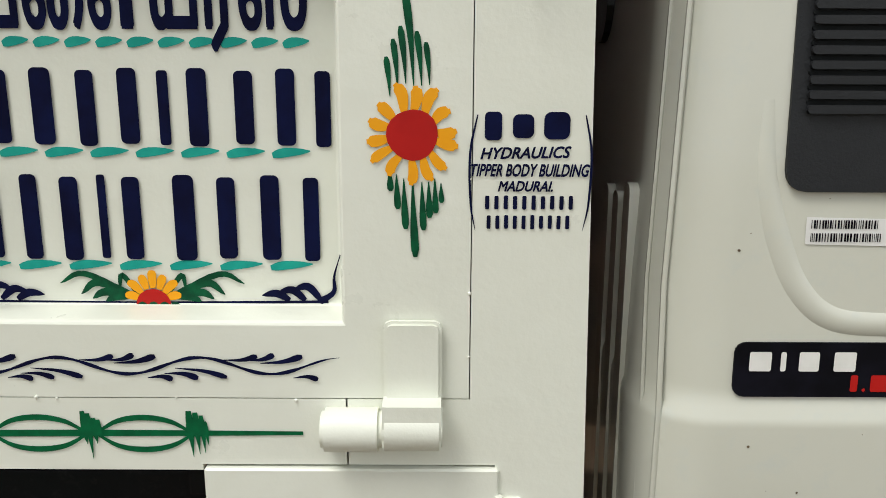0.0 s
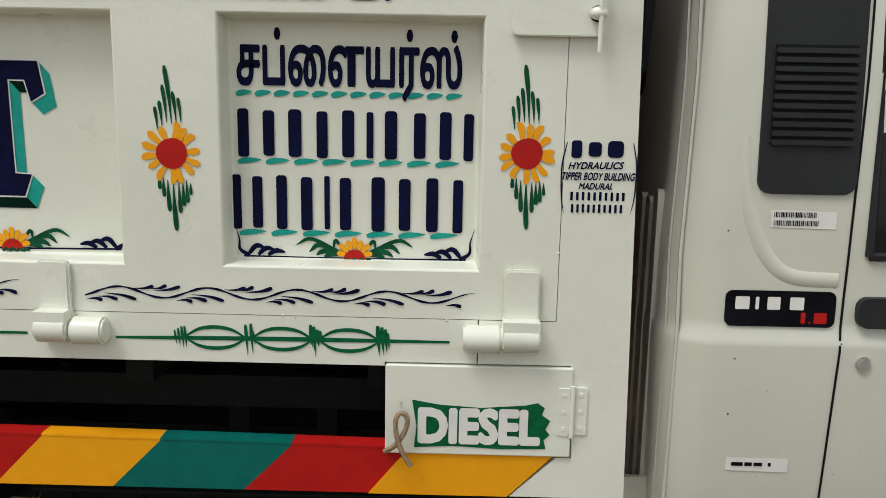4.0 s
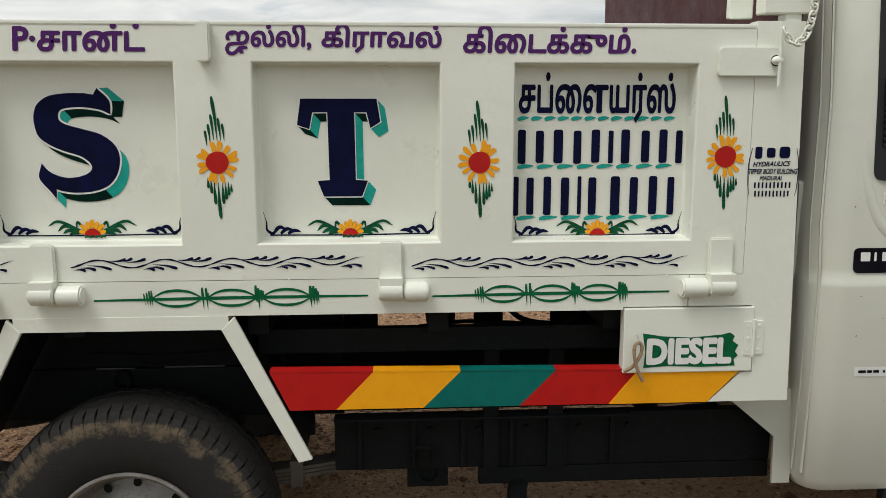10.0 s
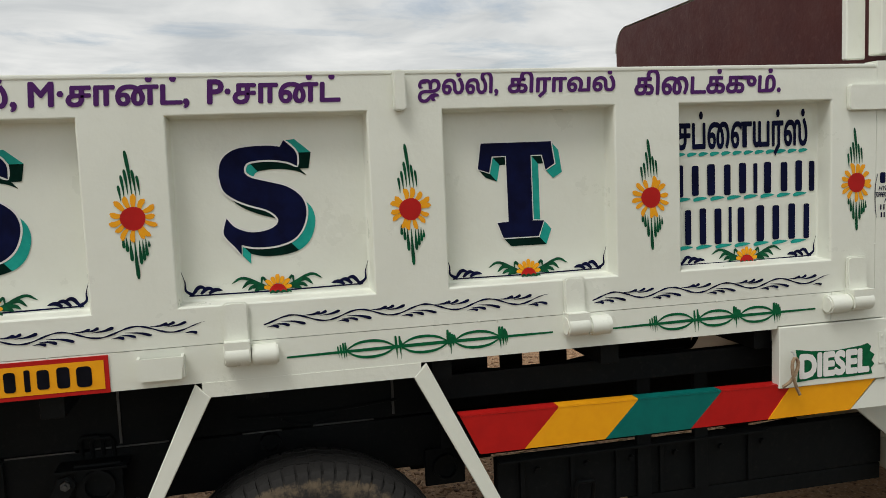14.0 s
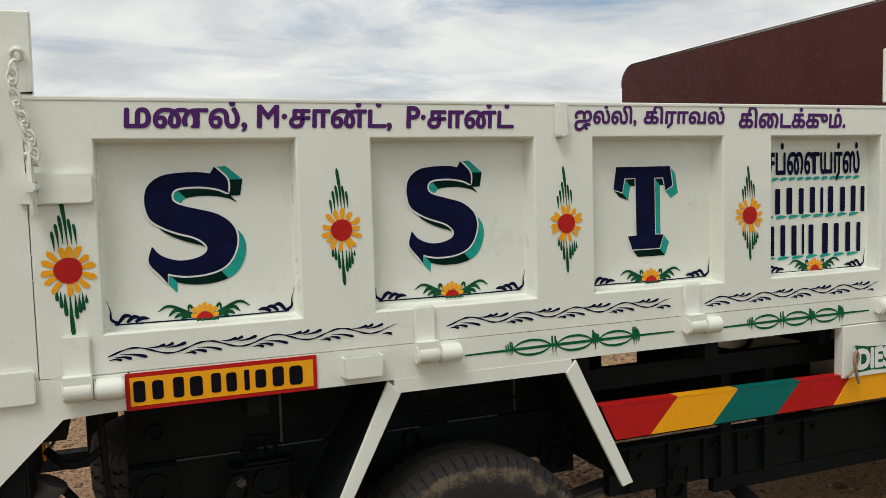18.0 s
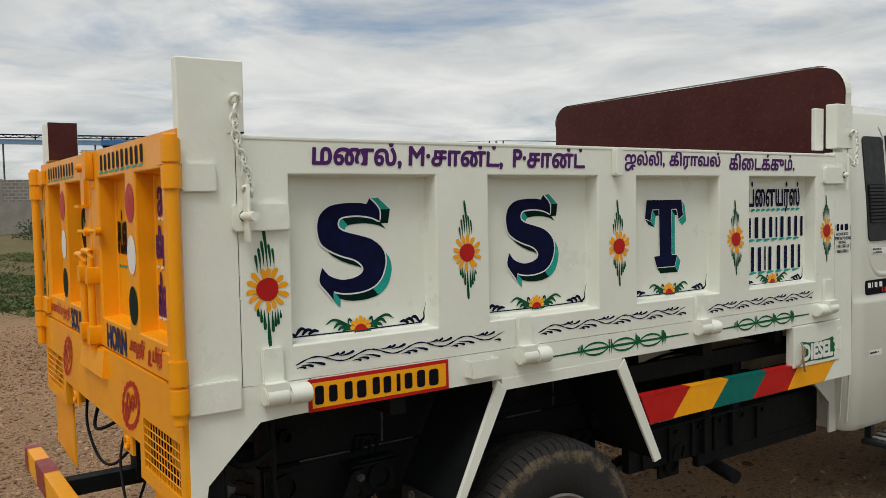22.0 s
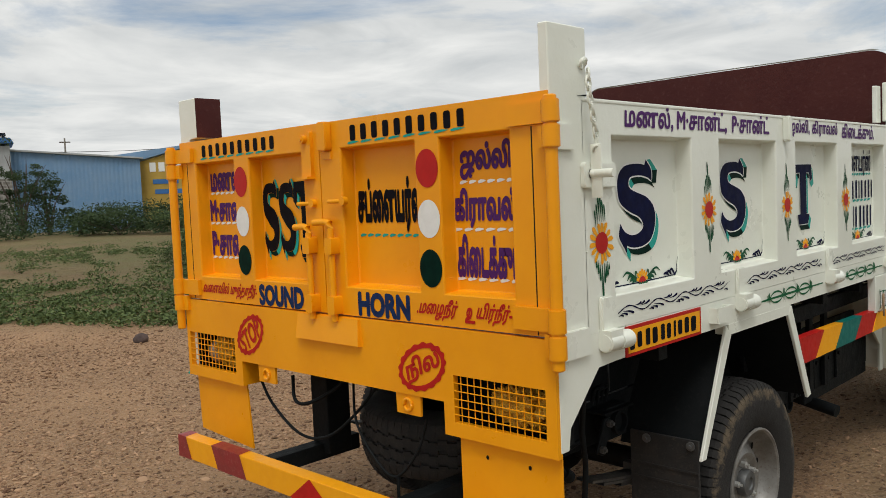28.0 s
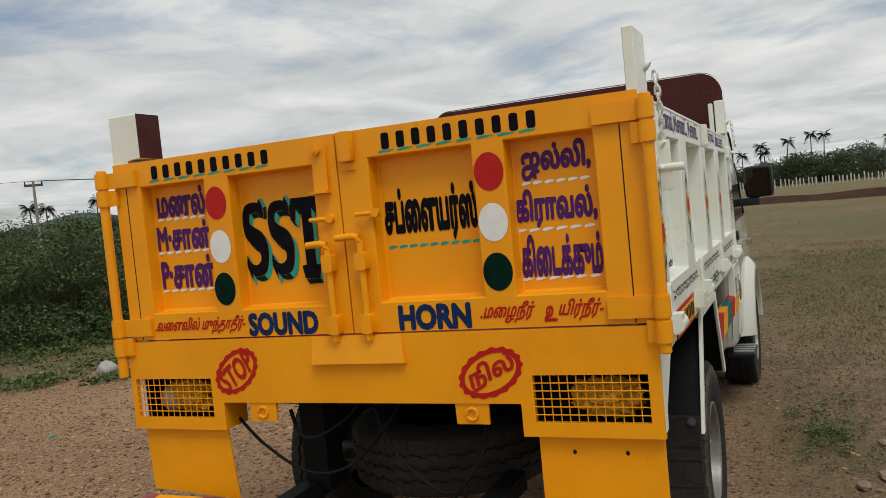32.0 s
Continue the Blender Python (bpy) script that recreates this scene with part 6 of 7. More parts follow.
for v0, v1, ub in ((1.168, 1.177, 3.022), (1.154, 1.163, 3.026)):
    bm = bmesh.new()
    u = 2.951
    while u < ub:
        t = rnd.choice((0.0008, 0.0012, 0.002))
        lay(bm, [(u, v0), (u + t, v0), (u + t, v1), (u, v1)], cabside, 0.0022)
        u += t + rnd.choice((0.0008, 0.0012, 0.0018))
    tagged(part("barcode", bm, INK, lab), kind="stuff")
bm = bmesh.new()
lay(bm, [(2.902, 0.719), (3.011, 0.717), (3.011, 0.743), (2.902, 0.744)], cabside, 0.0012)
lab2 = part("sticker", bm, LABEL, cab, "white sticker with a line of small bars")
for a, b in ((2.912, 2.932), (2.935, 2.948), (2.951, 2.966), (2.976, 2.981)):
    bm = bmesh.new()
    lay(bm, [(a, 0.728), (b, 0.728), (b, 0.735), (a, 0.735)], cabside, 0.0022)
    part("sticker_bar", bm, INK, lab2)
# lower apron behind the cab step, fender, bonnet, step, mirror
bm = bmesh.new()
slab(bm, [(2.60, 0.66), (2.80, 0.66), (2.80, 0.40), (2.752, 0.40), (2.75, 0.53), (2.635, 0.627)], side, -0.12, -0.11)
part("cab_apron", bm, CABWHITE, cab)
bm = bmesh.new()
box(bm, (4.05, 0.10, 0.45), (4.80, 1.62, 1.06), 0.07)
part("bonnet", bm, CABWHITE, truck, "white bonnet", smooth=40)
bm = bmesh.new()
rings = []
for k in range(25):
    a = radians(4 + 172 * k / 24)
    prof = [(0.385, 0.10), (0.385, -0.022), (0.390, -0.030), (0.402, -0.033), (0.435, -0.026), (0.475, 0.008), (0.515, 0.062)]
    rings.append([bm.verts.new((3.775 - r * math.cos(a), o, 0.345 + r * math.sin(a))) for r, o in prof])
for A, B in zip(rings, rings[1:]):
    for i in range(len(A) - 1):
        bm.faces.new((A[i], A[i + 1], B[i + 1], B[i]))
part("wheel_arch", bm, CABWHITE, truck, "flared white front wheel arch", smooth=50)
bm = bmesh.new()
slab(bm, [(3.20, 0.43), (4.70, 0.43), (4.70, 0.98), (4.1, 1.0), (3.20, 0.9)], side, -0.09, -0.062)
part("front_fender", bm, CABWHITE, truck)
bm = bmesh.new()
box(bm, (3.02, -0.03, 0.300), (3.32, 0.12, 0.325), 0.008)
step = part("cab_step", bm, TRIM, truck, "black cab step with steel treads")
for x in (3.06, 3.13, 3.20, 3.27):
    bm = bmesh.new()
    box(bm, (x, -0.025, 0.3255), (x + 0.028, 0.11, 0.331), 0.002)
    part("tread", bm, GALV, step)
for x in (3.05, 3.28):
    bm = bmesh.new()
    box(bm, (x, 0.09, 0.31), (x + 0.03, 0.12, 0.46), 0.003)
    part("step_hanger", bm, TRIM, step)
bm = bmesh.new()
box(bm, (3.72, -0.180, 1.215), (3.80, -0.005, 1.420), 0.028)
mirror = part("door_mirror", bm, TRIM, truck, "black door mirror housing", smooth=40)
# near-black tint: the dark reflection is put into the glass colour
MIRROR = material("mirror_glass", (0.06, 0.062, 0.066), 0.02, metal=1.0, gloss_var=0.0)
bm = bmesh.new()
slab(bm, rounded(-0.165, -0.02, 1.232, 1.403, 0.02, 4), lambda u, v, w: Vector((3.719 - w - 0.32 * (v - 1.232) , u, v)), -0.004, 0.0015)
part("mirror_glass", bm, MIRROR, mirror)
bm = bmesh.new()
box(bm, (3.73, -0.09, 1.165), (3.79, 0.07, 1.215), 0.012)
part("mirror_arm", bm, TRIM, mirror, smooth=40)
bm = bmesh.new()
slab(bm, rounded(3.86, 3.93, 0.90, 0.94, 0.01, 2), side, -0.06, 0.012)
part("side_lamp", bm, LENS, truck, "clear side indicator lamp")

# grit on the cab's flank
bm = bmesh.new()
rnd = random.Random(8)
for k in range(70):
    u, v = rnd.uniform(2.86, 3.3), rnd.uniform(0.5, 1.2)
    r = 0.0006 + 0.0016 * rnd.random() ** 3
    lay(bm, oval(u, v, r, r * rnd.uniform(0.6, 1.4), rnd.uniform(0, 3), 7), cabside, 0.0008)
tagged(part("grit", bm, MUD, cab), kind="stuff")

# ---- ground ----
def island_mat(name, a, b, rough=0.9, scale=20.0, spec=0.3):
    """A surface whose colour differs from piece to piece of one mesh."""
    m = bpy.data.materials.new(name)
    m.use_nodes = True
    t = m.node_tree
    bs = t.nodes["Principled BSDF"]
    g = t.nodes.new("ShaderNodeNewGeometry")
    r = t.nodes.new("ShaderNodeMixRGB")
    r.inputs[1].default_value, r.inputs[2].default_value = (*a, 1), (*b, 1)
    t.links.new(g.outputs["Random Per Island"], r.inputs[0])
    tc = t.nodes.new("ShaderNodeTexCoord")
    n = t.nodes.new("ShaderNodeTexNoise")
    n.inputs["Scale"].default_value = scale
    t.links.new(tc.outputs["Object"], n.inputs["Vector"])
    k = t.nodes.new("ShaderNodeMixRGB")
    k.blend_type = "MULTIPLY"
    k.inputs[0].default_value = 0.55
    t.links.new(r.outputs[0], k.inputs[1])
    t.links.new(n.outputs["Color"], k.inputs[2])
    t.links.new(r.outputs[0], bs.inputs["Base Color"])
    bs.inputs["Roughness"].default_value, bs.inputs["Specular IOR Level"].default_value = rough, spec
    return m


def stuff(name, vs, fs, mat, label, category):
    me = bpy.data.meshes.new(name)
    me.from_pydata(vs, [], fs)
    for m in (mat if isinstance(mat, list) else [mat]):
        me.materials.append(m)
    return tagged(new(name, me), label, category, kind="stuff")


def grassiness(x, y):
    """Below 0 on the gravel, above 0 on the grown-over field."""
    return max((0.868 * x + 0.496 * y - 6.6) * 0.5, 0.30 * x - 0.9 * y - 0.75) + 1.6 * noise.noise(Vector((x * 0.28, y * 0.28, 3.0)))


SOIL = bpy.data.materials.new("gravel_soil_and_dry_grass")
SOIL.use_nodes = True
gt = SOIL.node_tree
gbs = gt.nodes["Principled BSDF"]
gbs.inputs["Roughness"].default_value, gbs.inputs["Specular IOR Level"].default_value = 0.95, 0.2
gco = gt.nodes.new("ShaderNodeTexCoord")


def gnoise(scale, detail=8.0, rough=0.6):
    n = gt.nodes.new("ShaderNodeTexNoise")
    n.inputs["Scale"].default_value, n.inputs["Detail"].default_value, n.inputs["Roughness"].default_value = scale, detail, rough
    gt.links.new(gco.outputs["Object"], n.inputs["Vector"])
    return n.outputs["Fac"]


def gramp(src, lo, hi):
    n = gt.nodes.new("ShaderNodeMapRange")
    n.inputs["From Min"].default_value, n.inputs["From Max"].default_value = lo, hi
    gt.links.new(src, n.inputs["Value"])
    return n.outputs[0]


def gmix(fac, a, b):
    n = gt.nodes.new("ShaderNodeMixRGB")
    gt.links.new(fac, n.inputs[0])
    for i, c in ((1, a), (2, b)):
        if isinstance(c, tuple):
            n.inputs[i].default_value = (*c, 1)
        else:
            gt.links.new(c, n.inputs[i])
    return n.outputs[0]


def gmath(op, a, b):
    n = gt.nodes.new("ShaderNodeMath")
    n.operation = op
    for i, c in ((0, a), (1, b)):
        if isinstance(c, float):
            n.inputs[i].default_value = c
        else:
            gt.links.new(c, n.inputs[i])
    return n.outputs[0]


gsep = gt.nodes.new("ShaderNodeSeparateXYZ")
gt.links.new(gco.outputs["Object"], gsep.inputs[0])
lin = gmath("ADD", gmath("MULTIPLY", gsep.outputs["X"], 0.434), gmath("MULTIPLY", gsep.outputs["Y"], 0.248))
near = gmath("ADD", gmath("MULTIPLY", gsep.outputs["X"], 0.30), gmath("MULTIPLY", gsep.outputs["Y"], -0.9))
field = gramp(gmath("ADD", gmath("MAXIMUM", gmath("SUBTRACT", lin, 3.5), gmath("SUBTRACT", near, 1.1)), gmath("MULTIPLY", gnoise(0.28, 5.0), 1.6)), 0.0, 1.3)
gravel = gmix(gramp(gnoise(0.8, 6.0), 0.35, 0.68), (0.455, 0.278, 0.152), (0.31, 0.190, 0.105))
gravel = gmix(gramp(gnoise(55.0, 3.0), 0.52, 0.66), gravel, (0.54, 0.375, 0.25))
gravel = gmix(gramp(gnoise(34.0, 3.0), 0.55, 0.68), gravel, (0.115, 0.072, 0.048))
dry = gmix(gramp(gnoise(0.45, 6.0), 0.40, 0.62), (0.245, 0.178, 0.092), (0.205, 0.128, 0.075))
dry = gmix(gramp(gnoise(0.16, 7.0, 0.66), 0.38, 0.58), dry, (0.150, 0.142, 0.060))
dry = gmix(gramp(gnoise(2.4, 7.0, 0.7), 0.50, 0.64), dry, (0.150, 0.105, 0.062))
dry = gmix(gramp(gnoise(9.0, 6.0, 0.75), 0.45, 0.75), dry, (0.135, 0.112, 0.058))
# brown to tan mottled tone for the ground on the truck's near side
side_soil = gmix(gramp(gnoise(2.2, 6.0), 0.38, 0.66), (0.195, 0.142, 0.082), (0.265, 0.195, 0.112))
side_soil = gmix(gramp(gnoise(7.0, 8.0, 0.72), 0.50, 0.66), side_soil, (0.105, 0.074, 0.044))
side_soil = gmix(gramp(gnoise(1.3, 6.0), 0.52, 0.62), side_soil, (0.125, 0.112, 0.052))
side_soil = gmix(gramp(gnoise(42.0, 3.0), 0.54, 0.68), side_soil, (0.38, 0.28, 0.19))
side_mask = gmath("MULTIPLY", gramp(near, 0.5, 1.5), gramp(gmath("MULTIPLY", gsep.outputs["X"], -1.0), -8.0, -4.5))
gt.links.new(gmix(side_mask, gmix(field, gravel, dry), side_soil), gbs.inputs["Base Color"])
gb2 = gt.nodes.new("ShaderNodeBump")
gb2.inputs["Strength"].default_value, gb2.inputs["Distance"].default_value = 1.0, 0.045
gt.links.new(gmath("ADD", gnoise(26.0, 6.0, 0.7), gmath("MULTIPLY", gnoise(3.0, 5.0), 1.5)), gb2.inputs["Height"])
gt.links.new(gb2.outputs[0], gbs.inputs["Normal"])

bm = bmesh.new()
radii = [0.6 * 1.16 ** k for k in range(62)]
SEG = 96
rows_ = []
for r in radii:
    ring_ = []
    for a in range(SEG):
        x, y = 1 + r * math.cos(2 * math.pi * a / SEG), 1 + r * math.sin(2 * math.pi * a / SEG)
        z = 0.0 if r < 4 else min(1, (r - 4) / 20) * (0.10 * noise.noise(Vector((x * 0.13, y * 0.13, 0))) - 0.03) if r < 400 else 0
        ring_.append(bm.verts.new((x, y, z)))
    rows_.append(ring_)
c0 = bm.verts.new((1, 1, 0))
for k in range(SEG):
    bm.faces.new((c0, rows_[0][k], rows_[0][(k + 1) % SEG]))
    for A, B in zip(rows_, rows_[1:]):
        bm.faces.new((A[k], B[k], B[(k + 1) % SEG], A[(k + 1) % SEG]))
ground = part("ground", bm, SOIL, None, smooth=80)
tagged(ground, "red-brown gravelly ground turning to dry grassy field", "ground", kind="structure")

# loose stones
ICO = bmesh.new()
bmesh.ops.create_icosphere(ICO, subdivisions=1, radius=1.0)
IV, IF = [v.co.copy() for v in ICO.verts], [tuple(v.index for v in f.verts) for f in ICO.faces]
ICO.free()
rnd = random.Random(12)
vs, fs = [], []


def pebble(x, y, s, flatness=0.8):
    """One angular stone, lying on its broad side."""
    e = Euler((rnd.gauss(0, 0.35), rnd.gauss(0, 0.35), rnd.uniform(0, 6.3))).to_matrix()
    q = Vector((rnd.uniform(0.8, 1.6), rnd.uniform(0.6, 1.1), rnd.uniform(0.35, 0.75)))
    n0 = len(vs)
    for v in IV:
        p = e @ Vector((v.x * q.x, v.y * q.y, v.z * q.z)) * s * rnd.uniform(0.72, 1.22)
        vs.append((x + p.x, y + p.y, p.z * flatness + s * 0.2))
    fs.extend(tuple(i + n0 for i in f) for f in IF)


made = 0
while made < 84000:
    x, y = rnd.uniform(-1.6, 9.5), rnd.uniform(-1.5, 11.5)
    if grassiness(x, y) > rnd.uniform(-0.3, 1.2) or rnd.random() > 1.15 - 0.07 * math.hypot(x + 1, y):
        continue
    if y < 1.0 and x > 1.1 and rnd.random() < 0.82:
        continue
    patch = noise.noise(Vector((x * 0.7, y * 0.7, 11)))
    if patch < rnd.uniform(-0.9, -0.1):
        continue
    made += 1
    pebble(x, y, 0.0035 + 0.0125 * rnd.random() ** 2.6 + (0.018 * rnd.random() if rnd.random() < 0.012 else 0))
STONE = island_mat("loose_stone", (0.125, 0.066, 0.038), (0.45, 0.285, 0.168))
stuff("loose_stones", vs, fs, STONE, "loose red-brown and grey gravel stones on the ground", "gravel")
# clods and chips on the trampled earth beside the truck
vs, fs = [], []
made = 0
while made < 30000:
    x, y = 1.6 + 9.5 * rnd.random() ** 1.3, -5.2 * rnd.random() ** 1.1 + 0.5
    if noise.noise(Vector((x * 0.6, y * 0.9, 21))) < rnd.uniform(-0.6, 0.25):
        continue
    made += 1
    pebble(x, y, (0.0035 + 0.009 * rnd.random() ** 2.6 + (0.012 * rnd.random() if rnd.random() < 0.004 else 0)) * (1 + 0.05 * x), 0.6)
CLOD = island_mat("earth_clod", (0.10, 0.058, 0.034), (0.29, 0.185, 0.110))
stuff("clods", vs, fs, CLOD, "small brown clods and chips on the trampled earth", "clods")


def boulder(x, y, s, mat, label):
    bm = bmesh.new()
    bmesh.ops.create_icosphere(bm, subdivisions=3, radius=s)
    for v in bm.verts:
        v.co *= 1 + 0.35 * noise.noise(v.co * 9 / max(s * 10, 1) + Vector((x, y, 0)))
        v.co.z = v.co.z * 0.75 + s * 0.45
        v.co += Vector((x, y, 0))
    return tagged(part("stone", bm, mat, None, smooth=50), label, "stone")


BROWNROCK = material("dark_brown_rock", (0.085, 0.055, 0.045), 0.9, second=(0.05, 0.034, 0.03), scale=12, bump=0.6, bump_scale=40)
PALEROCK = material("pale_grey_rock", (0.42, 0.40, 0.37), 0.9, second=(0.32, 0.30, 0.27), scale=12, bump=0.6, bump_scale=40)
TANROCK = material("tan_rock", (0.27, 0.195, 0.13), 0.9, second=(0.19, 0.132, 0.087), scale=25, bump=0.5, bump_scale=60)
boulder(2.20, 6.75, 0.075, BROWNROCK, "round dark brown stone lying on the gravel")
boulder(4.25, 6.3, 0.11, PALEROCK, "pale grey stone lying on the gravel")
for k, (x, y, q) in enumerate(((1.86, -0.60, 0.045), (2.06, -0.72, 0.050), (1.72, -0.50, 0.036), (2.95, -0.33, 0.030), (1.60, -0.72, 0.030), (2.35, -0.62, 0.026))):
    bm = bmesh.new()
    bmesh.ops.create_icosphere(bm, subdivisions=2, radius=1.0)
    for v in bm.verts:
        f = 1 + 0.4 * noise.noise(v.co * 1.6 + Vector((x, y, k)))
        v.co = Vector((x + v.co.x * q * f * 1.3, y + v.co.y * q * f * 0.8, 0.012 + max(-0.02, min(0.012, v.co.z * q * 0.5))))
    tagged(part("stone", bm, TANROCK, None, smooth=30), "flat pale brown stone half sunk in the soil", "stone", "flat stones in the soil")
# bits of green litter
for x, y in ((2.05, 4.6), (1.7, 4.9)):
    bm = bmesh.new()
    tube(bm, [(x, y, 0.006), (x + 0.03, y + 0.02, 0.012), (x + 0.05, y + 0.01, 0.006)], 0.008, 6)
    tagged(part("litter", bm, TEAL, None), "scrap of bright green plastic on the gravel", "litter")


# ---- plants ----
def leaf_cloud(rnd, vs, fs, centre, size, count, leaf, stretch=1.6, hollow=0.35):
    """Many small leaves inside a lumpy volume."""
    cx, cy, cz = centre
    for _ in range(count):
        while True:
            p = Vector((rnd.uniform(-1, 1), rnd.uniform(-1, 1), rnd.uniform(-1, 1)))
            L = p.length
            if hollow < L < 1:
                break
        p = Vector((p.x * size[0], p.y * size[1], p.z * size[2]))
        c = Vector((cx, cy, cz)) + p
        if c.z < 0.01:
            c.z = rnd.uniform(0.01, 0.06)
        a = Vector((rnd.gauss(0, 1), rnd.gauss(0, 1), rnd.gauss(0, 0.6))).normalized()
        b = a.cross(Vector((rnd.gauss(0, 1), rnd.gauss(0, 1), rnd.gauss(0, 1)))).normalized()
        s = leaf * rnd.uniform(0.6, 1.35)
        n0 = len(vs)
        vs += [tuple(c - a * s * stretch), tuple(c + b * s * 0.55), tuple(c + a * s * stretch), tuple(c - b * s * 0.55)]
        fs.append((n0, n0 + 1, n0 + 2, n0 + 3))


LEAF = island_mat("scrub_leaf", (0.040, 0.068, 0.020), (0.115, 0.150, 0.045), 0.7)
FARSHRUB = island_mat("shrub_leaf", (0.016, 0.036, 0.012), (0.050, 0.080, 0.026), 0.7)
LEAF2 = island_mat("bush_leaf", (0.018, 0.040, 0.012), (0.125, 0.170, 0.058), 0.75)
STRAW = island_mat("dry_grass_blade", (0.13, 0.115, 0.052), (0.25, 0.205, 0.105), 0.9)
BARK = material("grey_brown_bark", (0.10, 0.075, 0.055), 0.95, second=(0.06, 0.045, 0.035), scale=15, bump=0.6, bump_scale=50)

# low weeds over the field's near edge
rnd = random.Random(5)
vs, fs = [], []
n = 0
while n < 620:
    b, d = radians(rnd.uniform(-12, 62)), rnd.uniform(8.5, 30)
    x, y = -1.7 + d * math.sin(b), -1.0 + d * math.cos(b)
    g = grassiness(x, y) + 1.5 * noise.noise(Vector((x * 0.16, y * 0.16, 8)))
    if g < rnd.uniform(0.1, 1.1) or (16 < d < 24 and rnd.random() < 0.75):
        continue
    n += 1
    h = rnd.uniform(0.05, 0.19) * (1 + 0.5 * (rnd.random() < 0.15))
    r = rnd.uniform(0.15, 0.5)
    leaf_cloud(rnd, vs, fs, (x, y, h * 0.55), (r, r, h * 0.7), int(70 + 120 * r), 0.022, 1.4, 0.0)
for _ in range(700):
    c, s_ = 6.3 + 4.2 * rnd.random() ** 1.5, rnd.uniform(1.0, 17)
    x, y = 0.868 * c - 0.496 * s_, 0.496 * c + 0.868 * s_
    if noise.noise(Vector((x * 0.35, y * 0.35, 5))) < rnd.uniform(-0.7, 0.1):
        continue
    h, r = rnd.uniform(0.04, 0.13), rnd.uniform(0.18, 0.45)
    leaf_cloud(rnd, vs, fs, (x, y, h * 0.5), (r, r, h * 0.7), int(70 + 160 * r), 0.020, 1.4, 0.0)
for _ in range(40):
    x, y = rnd.uniform(5.0, 14), rnd.uniform(-4.5, 0.5)
    r = rnd.uniform(0.12, 0.4)
    leaf_cloud(rnd, vs, fs, (x, y, 0.008), (r * 1.6, r, 0.016), int(170 + 420 * r), 0.0055, 1.6, 0.0)
leaf_cloud(rnd, vs, fs, (2.42, -0.37, 0.007), (0.26, 0.10, 0.010), 420, 0.007, 1.7, 0.0)
for k in range(26):
    leaf_cloud(rnd, vs, fs, (2.45 + rnd.gauss(0, 0.28), -0.40 + rnd.gauss(0, 0.10), 0.006), (0.06, 0.04, 0.008), 40, 0.006, 1.7, 0.0)
stuff("weeds", vs, fs, LEAF, "low green weeds growing over the field edge", "weeds")
# dry grass
vs, fs = [], []
n = 0
while n < 5200:
    b, d = radians(rnd.uniform(-12, 100)), 7 + 40 * rnd.random() ** 1.6
    x, y = -1.9 + d * math.sin(b), -0.8 + d * math.cos(b)
    if 2.5 < x < 5.2 and -0.2 < y < 2 or grassiness(x, y) < rnd.uniform(-0.2, 1.0):
        continue
    n += 1
    for _ in range(5):
        px, py = x + rnd.gauss(0, 0.05), y + rnd.gauss(0, 0.05)
        a = rnd.uniform(0, 6.28)
        h, w = rnd.uniform(0.015, 0.05), rnd.uniform(0.0018, 0.004) * (1 + d / 30)
        dx, dy = math.cos(a), math.sin(a)
        n0 = len(vs)
        vs += [(px - dx * w, py - dy * w, 0), (px + dx * w, py + dy * w, 0), (px + dy * h * 0.7, py - dx * h * 0.7, h)]
        fs.append((n0, n0 + 1, n0 + 2))
n = 0
while n < 15000:
    x, y = 2.2 + 13 * rnd.random() ** 1.3, -5.5 * rnd.random() - 0.15
    if noise.noise(Vector((x * 0.45, y * 0.8, 2))) < rnd.uniform(-0.55, 0.2):
        continue
    n += 1
    for _ in range(6):
        px, py, a = x + rnd.gauss(0, 0.04), y + rnd.gauss(0, 0.04), rnd.uniform(0, 6.28)
        h, w = rnd.uniform(0.010, 0.032), rnd.uniform(0.0015, 0.0035) * (1 + x / 12)
        dx, dy = math.cos(a), math.sin(a)
        n0 = len(vs)
        vs += [(px - dx * w, py - dy * w, 0), (px + dx * w, py + dy * w, 0), (px + dy * h * 0.9, py - dx * h * 0.9, h)]
        fs.append((n0, n0 + 1, n0 + 2))
stuff("dry_grass", vs, fs, STRAW, "short dry grass scattered over the field", "grass")


